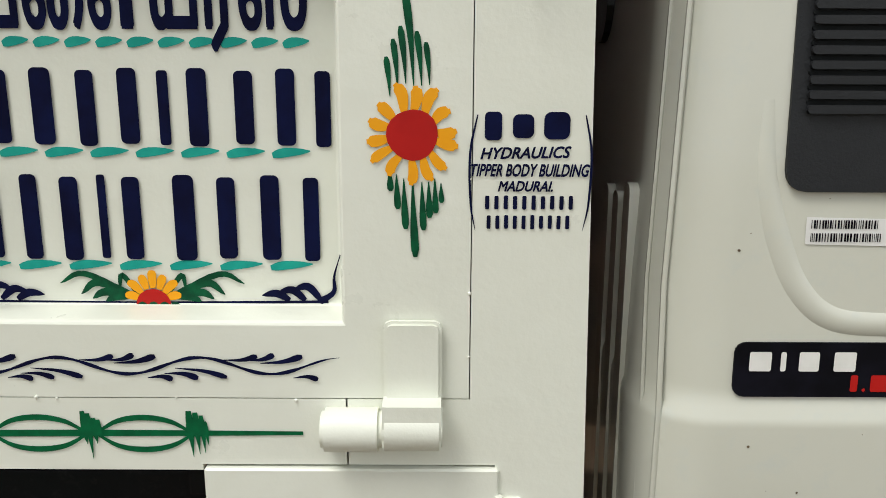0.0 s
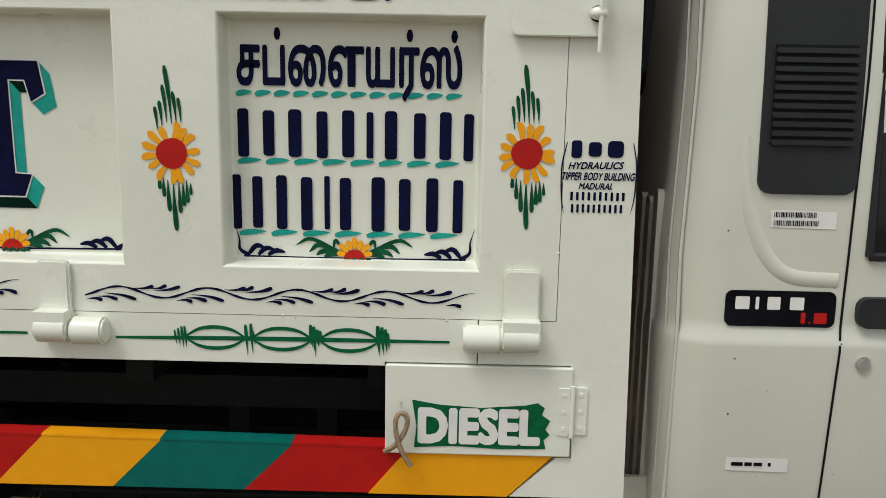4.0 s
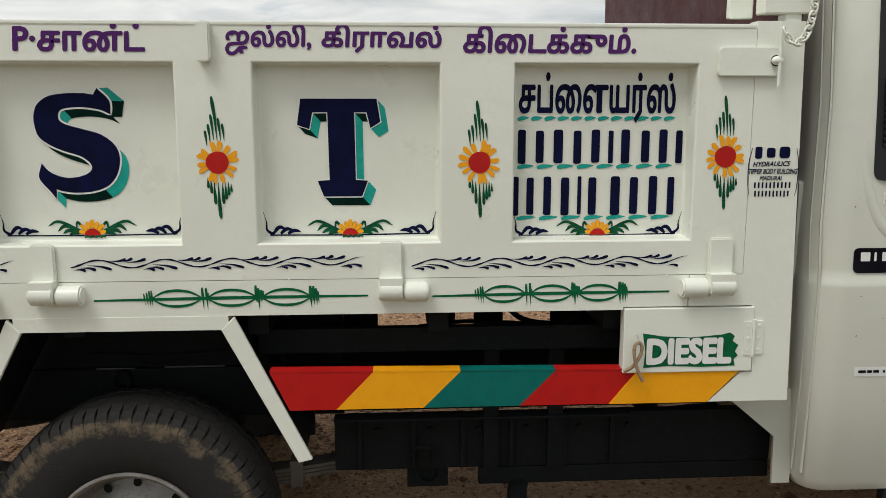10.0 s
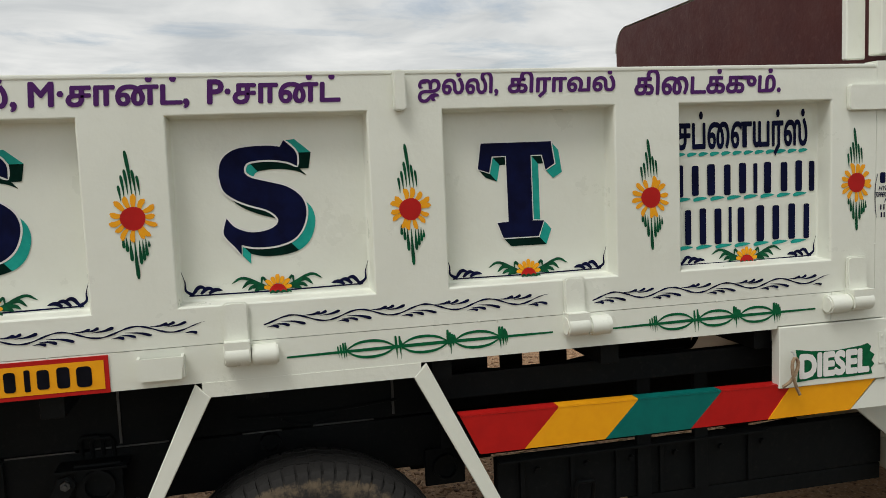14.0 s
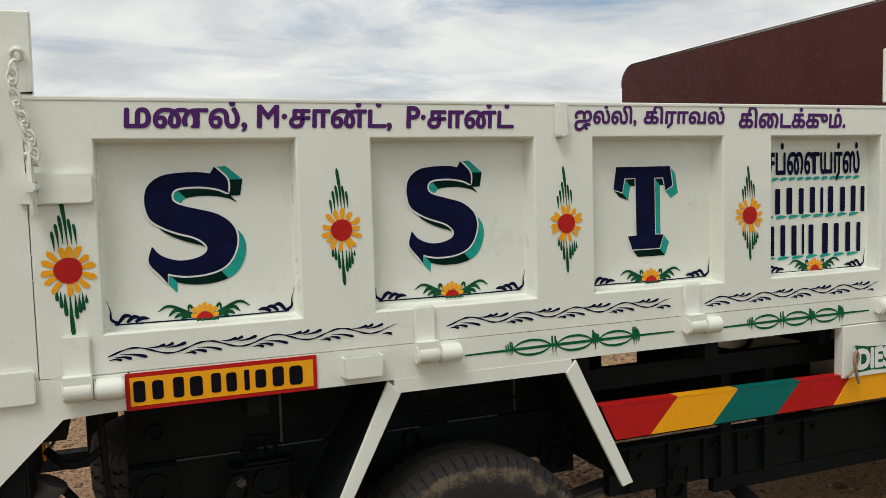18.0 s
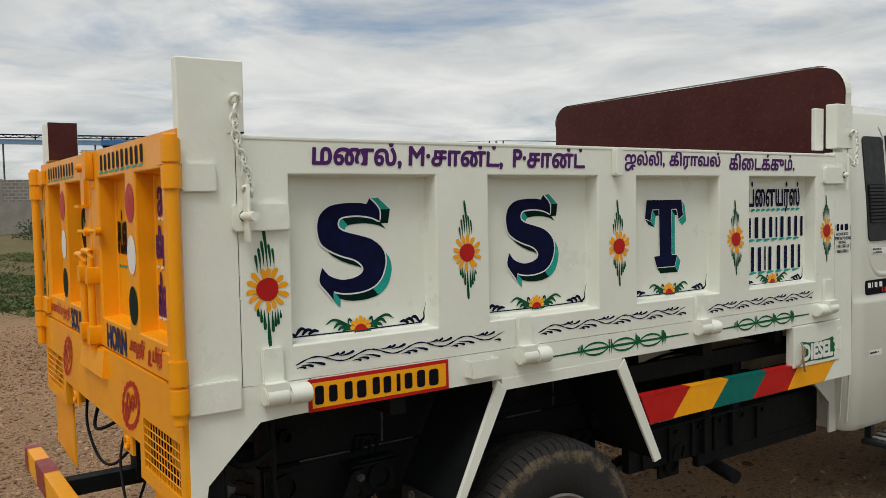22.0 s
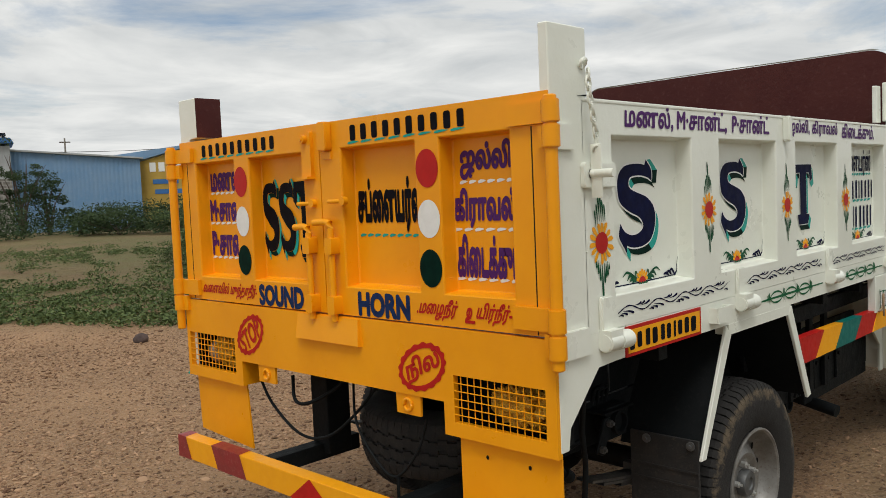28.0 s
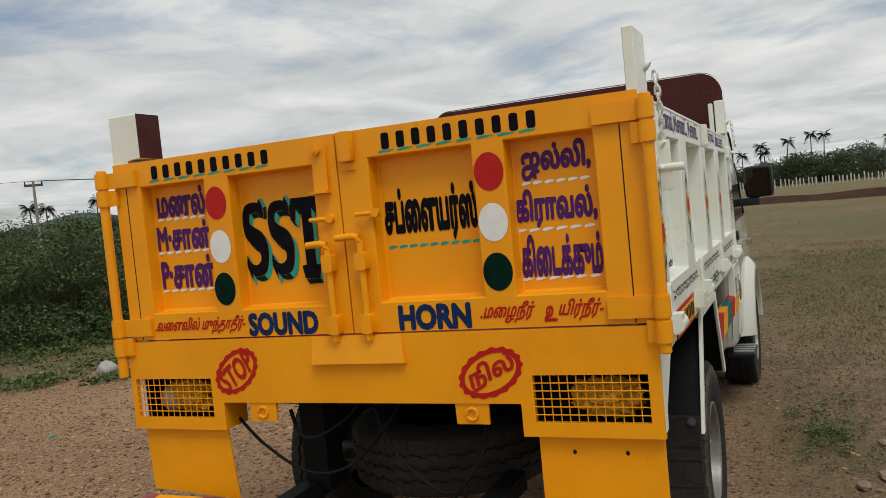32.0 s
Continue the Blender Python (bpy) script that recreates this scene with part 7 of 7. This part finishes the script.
def bush(x, y, h, r, leaves, seed, label, leaf=0.02, mat=None, name="bush", cat="bush"):
    """A thorny bush: forked stems and a ragged crown of small leaves in layers."""
    rnd = random.Random(seed)
    root = new(name)
    root.location = (x, y, 0)
    tagged(root, label, cat)
    bm = bmesh.new()
    tips = []
    for _ in range(9):
        a, reach = rnd.uniform(0, 6.28), rnd.uniform(0.3, 1.0) * r
        top = h * rnd.uniform(0.55, 0.98)
        pts = [(rnd.gauss(0, 0.05), rnd.gauss(0, 0.05), -0.02), (reach * 0.35 * math.cos(a), reach * 0.35 * math.sin(a), top * 0.45), (reach * 0.8 * math.cos(a + 0.3), reach * 0.8 * math.sin(a + 0.3), top * 0.85), (reach * math.cos(a + 0.4), reach * math.sin(a + 0.4), top)]
        tube(bm, curve_points(pts, 4), lambda t: 0.028 * h / 2 * (1 - t) + 0.004, 5)
        tips += [Vector(pts[2]), Vector(pts[3]), (Vector(pts[1]) + Vector(pts[2])) / 2]
    part("stem", bm, BARK, root)
    vs, fs = [], []
    for _ in range(26):
        p = rnd.choice(tips) + Vector((rnd.gauss(0, 0.2) * r, rnd.gauss(0, 0.2) * r, rnd.gauss(0, 0.12) * h))
        s = rnd.uniform(0.18, 0.42) * r
        leaf_cloud(rnd, vs, fs, (p.x, p.y, max(p.z, 0.12)), (s, s, s * 0.45), leaves // 26, leaf, 1.5, 0.0)
    for _ in range(10):
        a = rnd.uniform(0, 6.28)
        leaf_cloud(rnd, vs, fs, (0.75 * r * math.cos(a), 0.75 * r * math.sin(a), h * 0.22), (0.4 * r, 0.4 * r, h * 0.2), leaves // 30, leaf, 1.5, 0.0)
    me = bpy.data.meshes.new("crown")
    me.from_pydata(vs, [], fs)
    me.materials.append(mat or LEAF2)
    ob = new("crown", me)
    ob.parent = root
    return root


def at(bearing, d, eye=(-2.0, -0.5)):
    return eye[0] + d * math.sin(radians(bearing)), eye[1] + d * math.cos(radians(bearing))


for k, (b, d, h, r) in enumerate(((31.6, 18.5, 1.10, 0.8), (33.8, 17, 1.05, 1.0), (36.2, 14.5, 1.20, 1.3), (39.0, 13.2, 1.40, 1.35), (42.0, 13.0, 1.50, 1.35), (45.0, 12.6, 1.45, 1.3), (47.8, 13.0, 1.55, 1.3), (37.5, 17.5, 1.35, 1.6), (41.5, 18, 1.65, 1.7), (44.5, 18.5, 1.60, 1.7))):
    x, y = at(b, d)
    bush(x, y, h, r, 15000, 100 + k, "dense green thorn bush at the field's edge", 0.0165)
for k, (b, d, h, r) in enumerate(((19.8, 49, 5.0, 1.6), (21.3, 50, 3.4, 1.5), (23, 46, 1.4, 2.4), (25.5, 44, 1.3, 2.4), (28, 44, 1.4, 2.2), (30, 42, 1.3, 2.0), (17.5, 44, 1.2, 2.4), (15, 42, 1.2, 2.0), (12.5, 43, 1.1, 2.2), (-1.5, 42, 1.3, 2.2), (-5, 43, 1.2, 2.2), (3, 42, 1.2, 2.2), (33.5, 40, 1.9, 2.4), (35.6, 36, 2.0, 2.2))):
    x, y = at(b, d)
    bush(x, y, h, r, 3200, 200 + k, "dark green shrub in front of the far sheds", 0.05, FARSHRUB)

# ---- far buildings ----
BLOCK = bpy.data.materials.new("grey_block_wall")
BLOCK.use_nodes = True
bt = BLOCK.node_tree
bk = bt.nodes.new("ShaderNodeTexBrick")
bk.inputs["Color1"].default_value, bk.inputs["Color2"].default_value, bk.inputs["Mortar"].default_value = (0.215, 0.20, 0.18, 1), (0.16, 0.15, 0.132, 1), (0.30, 0.285, 0.26, 1)
bk.inputs["Scale"].default_value, bk.inputs["Brick Width"].default_value, bk.inputs["Row Height"].default_value, bk.inputs["Mortar Size"].default_value = 1.0, 0.42, 0.21, 0.028
bc, bx, bs_ = bt.nodes.new("ShaderNodeTexCoord"), bt.nodes.new("ShaderNodeSeparateXYZ"), bt.nodes.new("ShaderNodeCombineXYZ")
bt.links.new(bc.outputs["Object"], bx.inputs[0])
bt.links.new(bx.outputs["X"], bs_.inputs["X"])
bt.links.new(bx.outputs["Z"], bs_.inputs["Y"])
bt.links.new(bs_.outputs[0], bk.inputs["Vector"])
bt.links.new(bk.outputs["Color"], bt.nodes["Principled BSDF"].inputs["Base Color"])
bt.nodes["Principled BSDF"].inputs["Roughness"].default_value = 0.95
BLUESHEET = material("blue_roof_sheet", (0.13, 0.25, 0.41), 0.5, second=(0.17, 0.28, 0.42), scale=0.8, third=(0.20, 0.30, 0.43))
GREYSHEET = material("grey_roof_sheet", (0.42, 0.44, 0.44), 0.5, second=(0.33, 0.34, 0.34), scale=0.6)
SIGNYEL = material("faded_yellow_wall_paint", (0.46, 0.30, 0.055), 0.8, second=(0.36, 0.23, 0.045), scale=0.7)
BRICKRED = material("dull_brick", (0.15, 0.085, 0.06), 0.95, second=(0.10, 0.06, 0.045), scale=1.5, bump=0.3, bump_scale=12)
CONC = material("raw_concrete", (0.27, 0.25, 0.22), 0.9, second=(0.2, 0.185, 0.16), scale=1.0)
DARK = material("dark_opening", (0.012, 0.012, 0.012), 0.9)
BLUEDOOR = material("blue_shutter_paint", (0.03, 0.12, 0.33), 0.5, second=(0.04, 0.15, 0.36), scale=2)


def building(name, label, bearing, d, width, turn=0.0):
    """An Empty at the foot of a far building, x along its front."""
    root = new(name)
    x, y = at(bearing, d)
    root.matrix_world = pose(x, y, 0, 0, 0, -bearing + turn)
    tagged(root, label, "building")
    return root


def sheet_wall(bm, x0, x1, y, z0, z1a, z1b, pitch=0.25, depth=0.03):
    """Corrugated sheeting, its top running from z1a to z1b."""
    n = max(2, int((x1 - x0) / pitch * 2))
    top, low = [], []
    for k in range(n + 1):
        t = k / n
        yy = y - (depth if k % 2 else 0)
        low.append(bm.verts.new((x0 + (x1 - x0) * t, yy, z0)))
        top.append(bm.verts.new((x0 + (x1 - x0) * t, yy, z1a + (z1b - z1a) * t)))
    for k in range(n):
        bm.faces.new((low[k], low[k + 1], top[k + 1], top[k]))


# house of grey blocks with a blue roof
h = building("block_house", "unplastered grey block house with blue sheet roof", -3.0, 56, 9)
bm = bmesh.new()
box(bm, (-4.2, 0, 0), (4.55, 6, 4.60))
part("wall", bm, BLOCK, h)
bm = bmesh.new()
box(bm, (-4.4, -0.3, 4.62), (4.72, 6.3, 4.90), 0.03)
part("roof", bm, BLUESHEET, h, "blue sheet roof edge")
bm = bmesh.new()
box(bm, (2.1, -0.06, 3.0), (3.5, -0.01, 4.15))
sh = part("window", bm, BLUEDOOR, h, "closed blue shutter")
bm = bmesh.new()
box(bm, (1.85, -0.25, 4.18), (3.75, -0.01, 4.30))
part("lintel", bm, CONC, h)
for x in (-3.0, 1.2):
    bm = bmesh.new()
    box(bm, (x, -0.03, 0), (x + 0.22, -0.008, 4.55))
    part("column", bm, CONC, h)
bm = bmesh.new()
box(bm, (-4.22, -0.07, 0), (4.56, -0.034, 1.95))
part("plinth", bm, CONC, h, "plain grey plastered plinth")
# long compound wall with sheds behind
h = building("compound_wall", "long grey block compound wall", 10.5, 56, 14)
bm = bmesh.new()
box(bm, (-8.9, 0, 0), (7.2, 0.22, 3.32))
part("wall", bm, BLOCK, h)
bm = bmesh.new()
box(bm, (-8.9, -0.09, 0), (7.2, -0.054, 2.0))
part("plinth", bm, CONC, h, "plain grey plastered plinth")
for k in range(6):
    bm = bmesh.new()
    box(bm, (-8 + 2.9 * k, -0.05, 0), (-7.75 + 2.9 * k, -0.005, 3.36))
    part("pier", bm, CONC, h)
h = building("sheet_shed", "grey sheet-clad shed behind the compound wall", 12.5, 63, 14)
bm = bmesh.new()
sheet_wall(bm, 0.4, 5.6, 0, 2.6, 5.62, 5.62)
part("cladding", bm, GREYSHEET, h)
h = building("open_steel_shed", "tall open steel shed with pale blue roof", 8.5, 76, 20)
bm = bmesh.new()
box(bm, (-4, 0, 6.92), (14, 0.3, 7.32))
part("roof", bm, BLUESHEET, h)
bm = bmesh.new()
for k in range(18):
    x = -4 + k
    rod(bm, (x, -0.05, 7.46), (x + 0.5, -0.05, 7.68), 0.03, 5)
    rod(bm, (x + 0.5, -0.05, 7.68), (x + 1, -0.05, 7.46), 0.03, 5)
box(bm, (-4, -0.1, 7.42), (14, 0.0, 7.49))
box(bm, (-4, -0.12, 7.65), (14, 0.1, 7.75))
for x in (-3.9, 2.0, 7.9, 13.8):
    rod(bm, (x, 0.02, 7.30), (x, 0.02, 7.7), 0.06, 6)
part("truss", bm, BLACK, h, "dark roof truss")
for x in (-3.6, -0.4, 2.6, 3.5, 6.6, 9.8, 13.0):
    bm = bmesh.new()
    rod(bm, (x, 0.1, 0), (x, 0.1, 6.95), 0.07, 8)
    part("post", bm, SPRING_GREY, h)
# corner building beside the blue shed
h = building("corner_building", "grey sheet-clad shed end with blue fascia and roof truss", 16.8, 55, 4)
bm = bmesh.new()
box(bm, (-2.3, 0, 0), (2.4, 4, 3.3))
part("lower_wall", bm, BLOCK, h)
bm = bmesh.new()
box(bm, (-2.3, 0.04, 3.305), (2.4, 4, 5.25))
sheet_wall(bm, -2.3, 2.4, 0.0, 3.305, 5.25, 5.25)
part("upper_wall", bm, GREYSHEET, h)
bm = bmesh.new()
slab(bm, [(-2.4, 5.38), (2.62, 5.38), (2.45, 5.70), (-2.4, 5.70)], lambda u, v, w: Vector((u, -w, v)), -4, 0.35)
part("fascia", bm, BLUEDOOR, h, "blue sheet fascia")
bm = bmesh.new()
box(bm, (-2.4, -0.3, 5.77), (2.2, -0.2, 5.81))
box(bm, (-2.4, -0.3, 5.91), (2.2, 0.1, 5.98))
for k in range(7):
    rod(bm, (-2.3 + 0.7 * k, -0.25, 5.68), (-2.3 + 0.7 * k, -0.25, 5.94), 0.04, 6)
part("truss", bm, BLACK, h, "dark roof truss")
# near-black strip filling the slot between wall top and fascia
bm = bmesh.new()
box(bm, (-2.31, 0.06, 5.252), (2.3, 4, 5.378))
part("dark_eaves_strip", bm, DARK, h)
# blue shed
h = building("blue_shed", "long shed clad in faded blue corrugated sheet", 23.2, 56, 9)
bm = bmesh.new()
sheet_wall(bm, -4.0, 3.5, 0, 0.0, 5.0, 4.35)
part("cladding", bm, BLUESHEET, h)
bm = bmesh.new()
slab(bm, [(-4.0, 5.02), (3.7, 4.36), (3.7, 4.46), (-4.0, 5.12)], lambda u, v, w: Vector((u, -w, v)), -10, 0.25)
part("roof", bm, GREYSHEET, h)
# yellow signed gable
h = building("signed_wall", "yellow painted gable wall with pale lettering bars", 29.5, 57, 5.5)
bm = bmesh.new()
slab(bm, [(-2.75, 0), (2.8, 0), (2.8, 4.3), (0.2, 5.05), (-2.75, 4.2)], lambda u, v, w: Vector((u, -w, v)), -0.25, 0)
wl = part("wall", bm, SIGNYEL, h)
bm = bmesh.new()
slab(bm, [(-3.1, 4.2), (0.2, 5.12), (3.0, 4.36), (3.0, 4.46), (0.2, 5.25), (-6, 4.45)], lambda u, v, w: Vector((u, -w, v)), -9, 0.2)
part("roof", bm, BLUESHEET, h)
for k in range(8):
    bm = bmesh.new()
    box(bm, (-2.15 + 0.55 * k, -0.03, 3.55), (-1.77 + 0.55 * k, -0.006, 4.15))
    part("sign_bar", bm, [CREAM], wl)
for a, b, lo, hi in ((-2.0, -0.4, 2.75, 3.05), (-0.1, 1.9, 2.8, 3.3), (-1.9, 1.4, 2.1, 2.4)):
    bm = bmesh.new()
    box(bm, (a, -0.03, lo), (b, -0.006, hi))
    part("sign_bar", bm, [BLUEDOOR if lo < 3 and a < -1 else CREAM], wl)
h = building("far_roofs", "pale plastered building behind the yellow wall", 32.6, 66, 5)
bm = bmesh.new()
box(bm, (-1.9, 0, 0), (1.2, 5, 6.1))
part("wall", bm, GREYSHEET, h)
# unfinished brick building
h = building("unfinished_building", "unfinished dark brick building with open windows", 34.0, 75, 7)
bm = bmesh.new()
cut_plate(bm, [-4.8, -3.4, -1.9, 0.6, 1.7, 2.6, 3.6], [0, 3.6, 4.9, 6.5], lambda u, v: not (3.6 < v < 4.9 and (-3.4 < u < -1.9 or 0.6 < u < 1.7)), lambda u, v, w: Vector((u, -w, v)), -0.25, 0)
part("wall", bm, BRICKRED, h)
bm = bmesh.new()
box(bm, (-4.85, -0.08, 6.52), (3.65, 2.9, 6.80))
box(bm, (-3.8, -0.35, 4.95), (-1.5, -0.012, 5.10))
box(bm, (0.3, -0.35, 4.95), (2.0, -0.012, 5.10))
part("roof_slab", bm, CONC, h)
# added near-black sheet behind the openings: the unlit interior put into colour
bm = bmesh.new()
box(bm, (-4.7, 3, 0), (3.5, 3.2, 6.5))
part("dark_backing", bm, DARK, h)
# power pole
h = building("power_pole", "grey concrete power pole with wooden crossarm and wires", 40.4, 60, 1)
h["category"] = "pole"
bm = bmesh.new()
rod(bm, (0, 0, 0), (0, 0, 5.75), 0.13, 10, r2=0.08)
part("pole", bm, CONC, h)
bm = bmesh.new()
box(bm, (-0.55, -0.06, 5.45), (0.55, 0.06, 5.6))
part("crossarm", bm, BARK, h)
for x in (-0.5, 0, 0.5):
    bm = bmesh.new()
    rod(bm, (x, 0, 5.6), (x, 0, 5.8), 0.045, 8)
    part("insulator", bm, DARK, h)
    bm = bmesh.new()
    tube(bm, curve_points([(x - 30, -2, 5.6), (x - 15, -1, 5.2), (x, 0, 5.8), (x + 20, 4, 5.1), (x + 40, 8, 5.6)], 6), 0.012, 5)
    part("wire", bm, DARK, h)
h = building("power_pole", "far grey power pole with crossarm", 22.2, 80, 1)
h["category"] = "pole"
bm = bmesh.new()
rod(bm, (0, 0, 0), (0, 0, 7.6), 0.13, 10, r2=0.07)
part("pole", bm, CONC, h)
bm = bmesh.new()
box(bm, (-0.45, -0.05, 7.2), (0.45, 0.05, 7.30))
part("crossarm", bm, BARK, h)

# ---- palms and trees along the far edge ----
PALM = island_mat("palm_frond", (0.018, 0.028, 0.012), (0.045, 0.06, 0.024), 0.7)
# far leaves are lighter and greyer: distance haze put into their colour
FARLEAF = island_mat("hazed_tree_leaf", (0.030, 0.046, 0.024), (0.085, 0.110, 0.056), 0.8)


def palm(bearing, d, height, seed):
    rnd = random.Random(seed)
    root = new("palm_tree")
    x, y = at(bearing, d)
    root.location = (x, y, 0)
    tagged(root, "tall coconut palm on the far field edge", "palm", "palms on the horizon")
    lean = rnd.uniform(-0.6, 0.6)
    top = Vector((0.2 * lean, lean, height))
    bm = bmesh.new()
    tube(bm, curve_points([(0, 0, 0), (0.05 * lean, 0.3 * lean, height * 0.5), tuple(top)], 6), lambda t: 0.12 - 0.05 * t, 8)
    part("trunk", bm, BARK, root)
    vs, fs = [], []
    for k in range(34):
        a = 2 * math.pi * k / 34 + rnd.uniform(-0.2, 0.2)
        rise, L = rnd.uniform(-0.6, 2.0), rnd.uniform(0.9, 1.25)
        last = None
        for i in range(13):
            t = i / 12
            p = top + Vector((math.cos(a) * L * t, math.sin(a) * L * t, L * (rise * t - 1.25 * t * t)))
            side_ = Vector((-math.sin(a), math.cos(a), 0))
            for s in (1, -1):
                w = 0.36 * math.sin(math.pi * (0.12 + 0.85 * t))
                n0 = len(vs)
                q = p + side_ * s * w + Vector((math.cos(a) * 0.15, math.sin(a) * 0.15, -0.3 * w))
                vs += [tuple(p), tuple(p + Vector((math.cos(a), math.sin(a), 0)) * 0.26), tuple(q)]
                fs.append((n0, n0 + 1, n0 + 2))
    me = bpy.data.meshes.new("fronds")
    me.from_pydata(vs, [], fs)
    me.materials.append(PALM)
    ob = new("fronds", me)
    ob.parent = root


for k, (b, e) in enumerate(((86.5, 1.72), (87.6, 2.2), (87.9, 1.75), (89.1, 2.3), (90.6, 2.62), (91.3, 2.5), (95.2, 1.9), (97, 1.8))):
    palm(b, 150, 1.35 + 150 * math.tan(radians(e)) - 0.4, 40 + k)
for k, (b, e) in enumerate(((43.9, 2.9), (41.0, 2.6), (40.2, 2.7))):
    palm(b, 110, 1.35 + 110 * math.tan(radians(e)) - 0.3, 60 + k)


def far_tree(bearing, d, h, r, seed):
    rnd = random.Random(seed)
    root = new("tree")
    x, y = at(bearing, d)
    root.location = (x, y, 0)
    tagged(root, "dark rounded tree on the far field edge", "tree", "trees on the horizon")
    bm = bmesh.new()
    tube(bm, curve_points([(0, 0, 0), (0.1, 0.1, h * 0.3), (0.1, -0.1, h * 0.7)], 4), lambda t: 0.25 - 0.15 * t, 7)
    for k in range(4):
        a = rnd.uniform(0, 6.28)
        tube(bm, [(0.1, 0.1, h * 0.3), (math.cos(a) * r * 0.5, math.sin(a) * r * 0.5, h * 0.65)], 0.08, 5)
    part("trunk", bm, BARK, root)
    vs, fs = [], []
    for _ in range(16):
        a, q = rnd.uniform(0, 6.28), rnd.uniform(0, 0.8) * r
        leaf_cloud(rnd, vs, fs, (q * math.cos(a), q * math.sin(a), h * rnd.uniform(0.10, 0.88)), (r * 0.5, r * 0.5, h * 0.2), 260, 0.115, 1.3, 0.0)
    me = bpy.data.meshes.new("crown")
    me.from_pydata(vs, [], fs)
    me.materials.append(FARLEAF)
    ob = new("crown", me)
    ob.parent = root


rnd = random.Random(77)
b = 82.0
while b < 104:
    e = 1.25 + 0.25 * math.sin(b * 1.7) + rnd.uniform(-0.25, 0.2) + (0.35 if 92 < b < 94.5 else 0) - (0.4 if b < 87 else 0)
    d = rnd.uniform(135, 160)
    far_tree(b, d, max(2.2, 1.35 + d * math.tan(radians(e))), rnd.uniform(2.4, 3.8), int(b * 100))
    b += rnd.uniform(0.45, 0.85)
for k in range(9):
    far_tree(36.5 + 1.5 * k, rnd.uniform(75, 100), rnd.uniform(2.8, 4.2), rnd.uniform(2.5, 4), 900 + k)
# pale fence posts across the far field
PALEPOST = material("weathered_pale_post", (0.52, 0.50, 0.45), 0.9, second=(0.40, 0.38, 0.33), scale=6)
for k in range(44):
    x, y = at(84.8 + 0.24 * k + rnd.uniform(-0.08, 0.08), 118 - 0.4 * k)
    bm = bmesh.new()
    box(bm, (x - 0.07, y - 0.07, 0), (x + 0.07, y + 0.07, rnd.uniform(0.75, 1.15)))
    tagged(part("fence_post", bm, PALEPOST, None), "pale grey fence post in the far field", "fence post", "posts of the field fence")
# low earth bank across the field, and a distant hill
EARTH = material("dark_turned_earth", (0.062, 0.032, 0.021), 0.95, second=(0.040, 0.022, 0.015), scale=1.2, bump=0.5, bump_scale=8, spec=0.1)
bm = bmesh.new()
A = []
for k in range(81):
    y = -34 + k
    hgt = 0.32 + 0.10 * noise.noise(Vector((y * 0.4, 0, 0)))
    xx = 45 + 1.5 * noise.noise(Vector((y * 0.05, 2, 0)))
    A.append([bm.verts.new((xx - 0.9, y, -0.05)), bm.verts.new((xx - 0.1, y, hgt)), bm.verts.new((xx + 0.5, y, hgt * 0.9)), bm.verts.new((xx + 1.6, y, -0.05))])
for a, b_ in zip(A, A[1:]):
    for i in range(3):
        bm.faces.new((a[i], a[i + 1], b_[i + 1], b_[i]))
tagged(part("earth_bank", bm, EARTH, None, smooth=60), "low bank of dark turned earth across the field", "earth bank", kind="structure")
# the air's blue haze is put into the hill's own colour
HILL = material("hazy_blue_hill", (0.13, 0.17, 0.20), 1.0, second=(0.11, 0.15, 0.18), scale=0.01)
bm = bmesh.new()
A = []
for k in range(41):
    b_ = 30 + 0.8 * k
    e = max(0.0, 2.15 * math.exp(-((b_ - 43) / 5.5) ** 2) + 0.5 * noise.noise(Vector((b_ * 0.3, 0, 0))))
    x, y = at(b_, 1400)
    A.append((bm.verts.new((x, y, -5)), bm.verts.new((x, y, max(1, 1400 * math.tan(radians(e)))))))
    x, y = at(b_, 1700)
    A[-1] += (bm.verts.new((x, y, -5)),)
for a, c in zip(A, A[1:]):
    bm.faces.new((a[0], c[0], c[1], a[1]))
    bm.faces.new((a[1], c[1], c[2], a[2]))
tagged(part("hill", bm, HILL, None, smooth=60), "distant hazy blue hill", "hill", kind="structure")
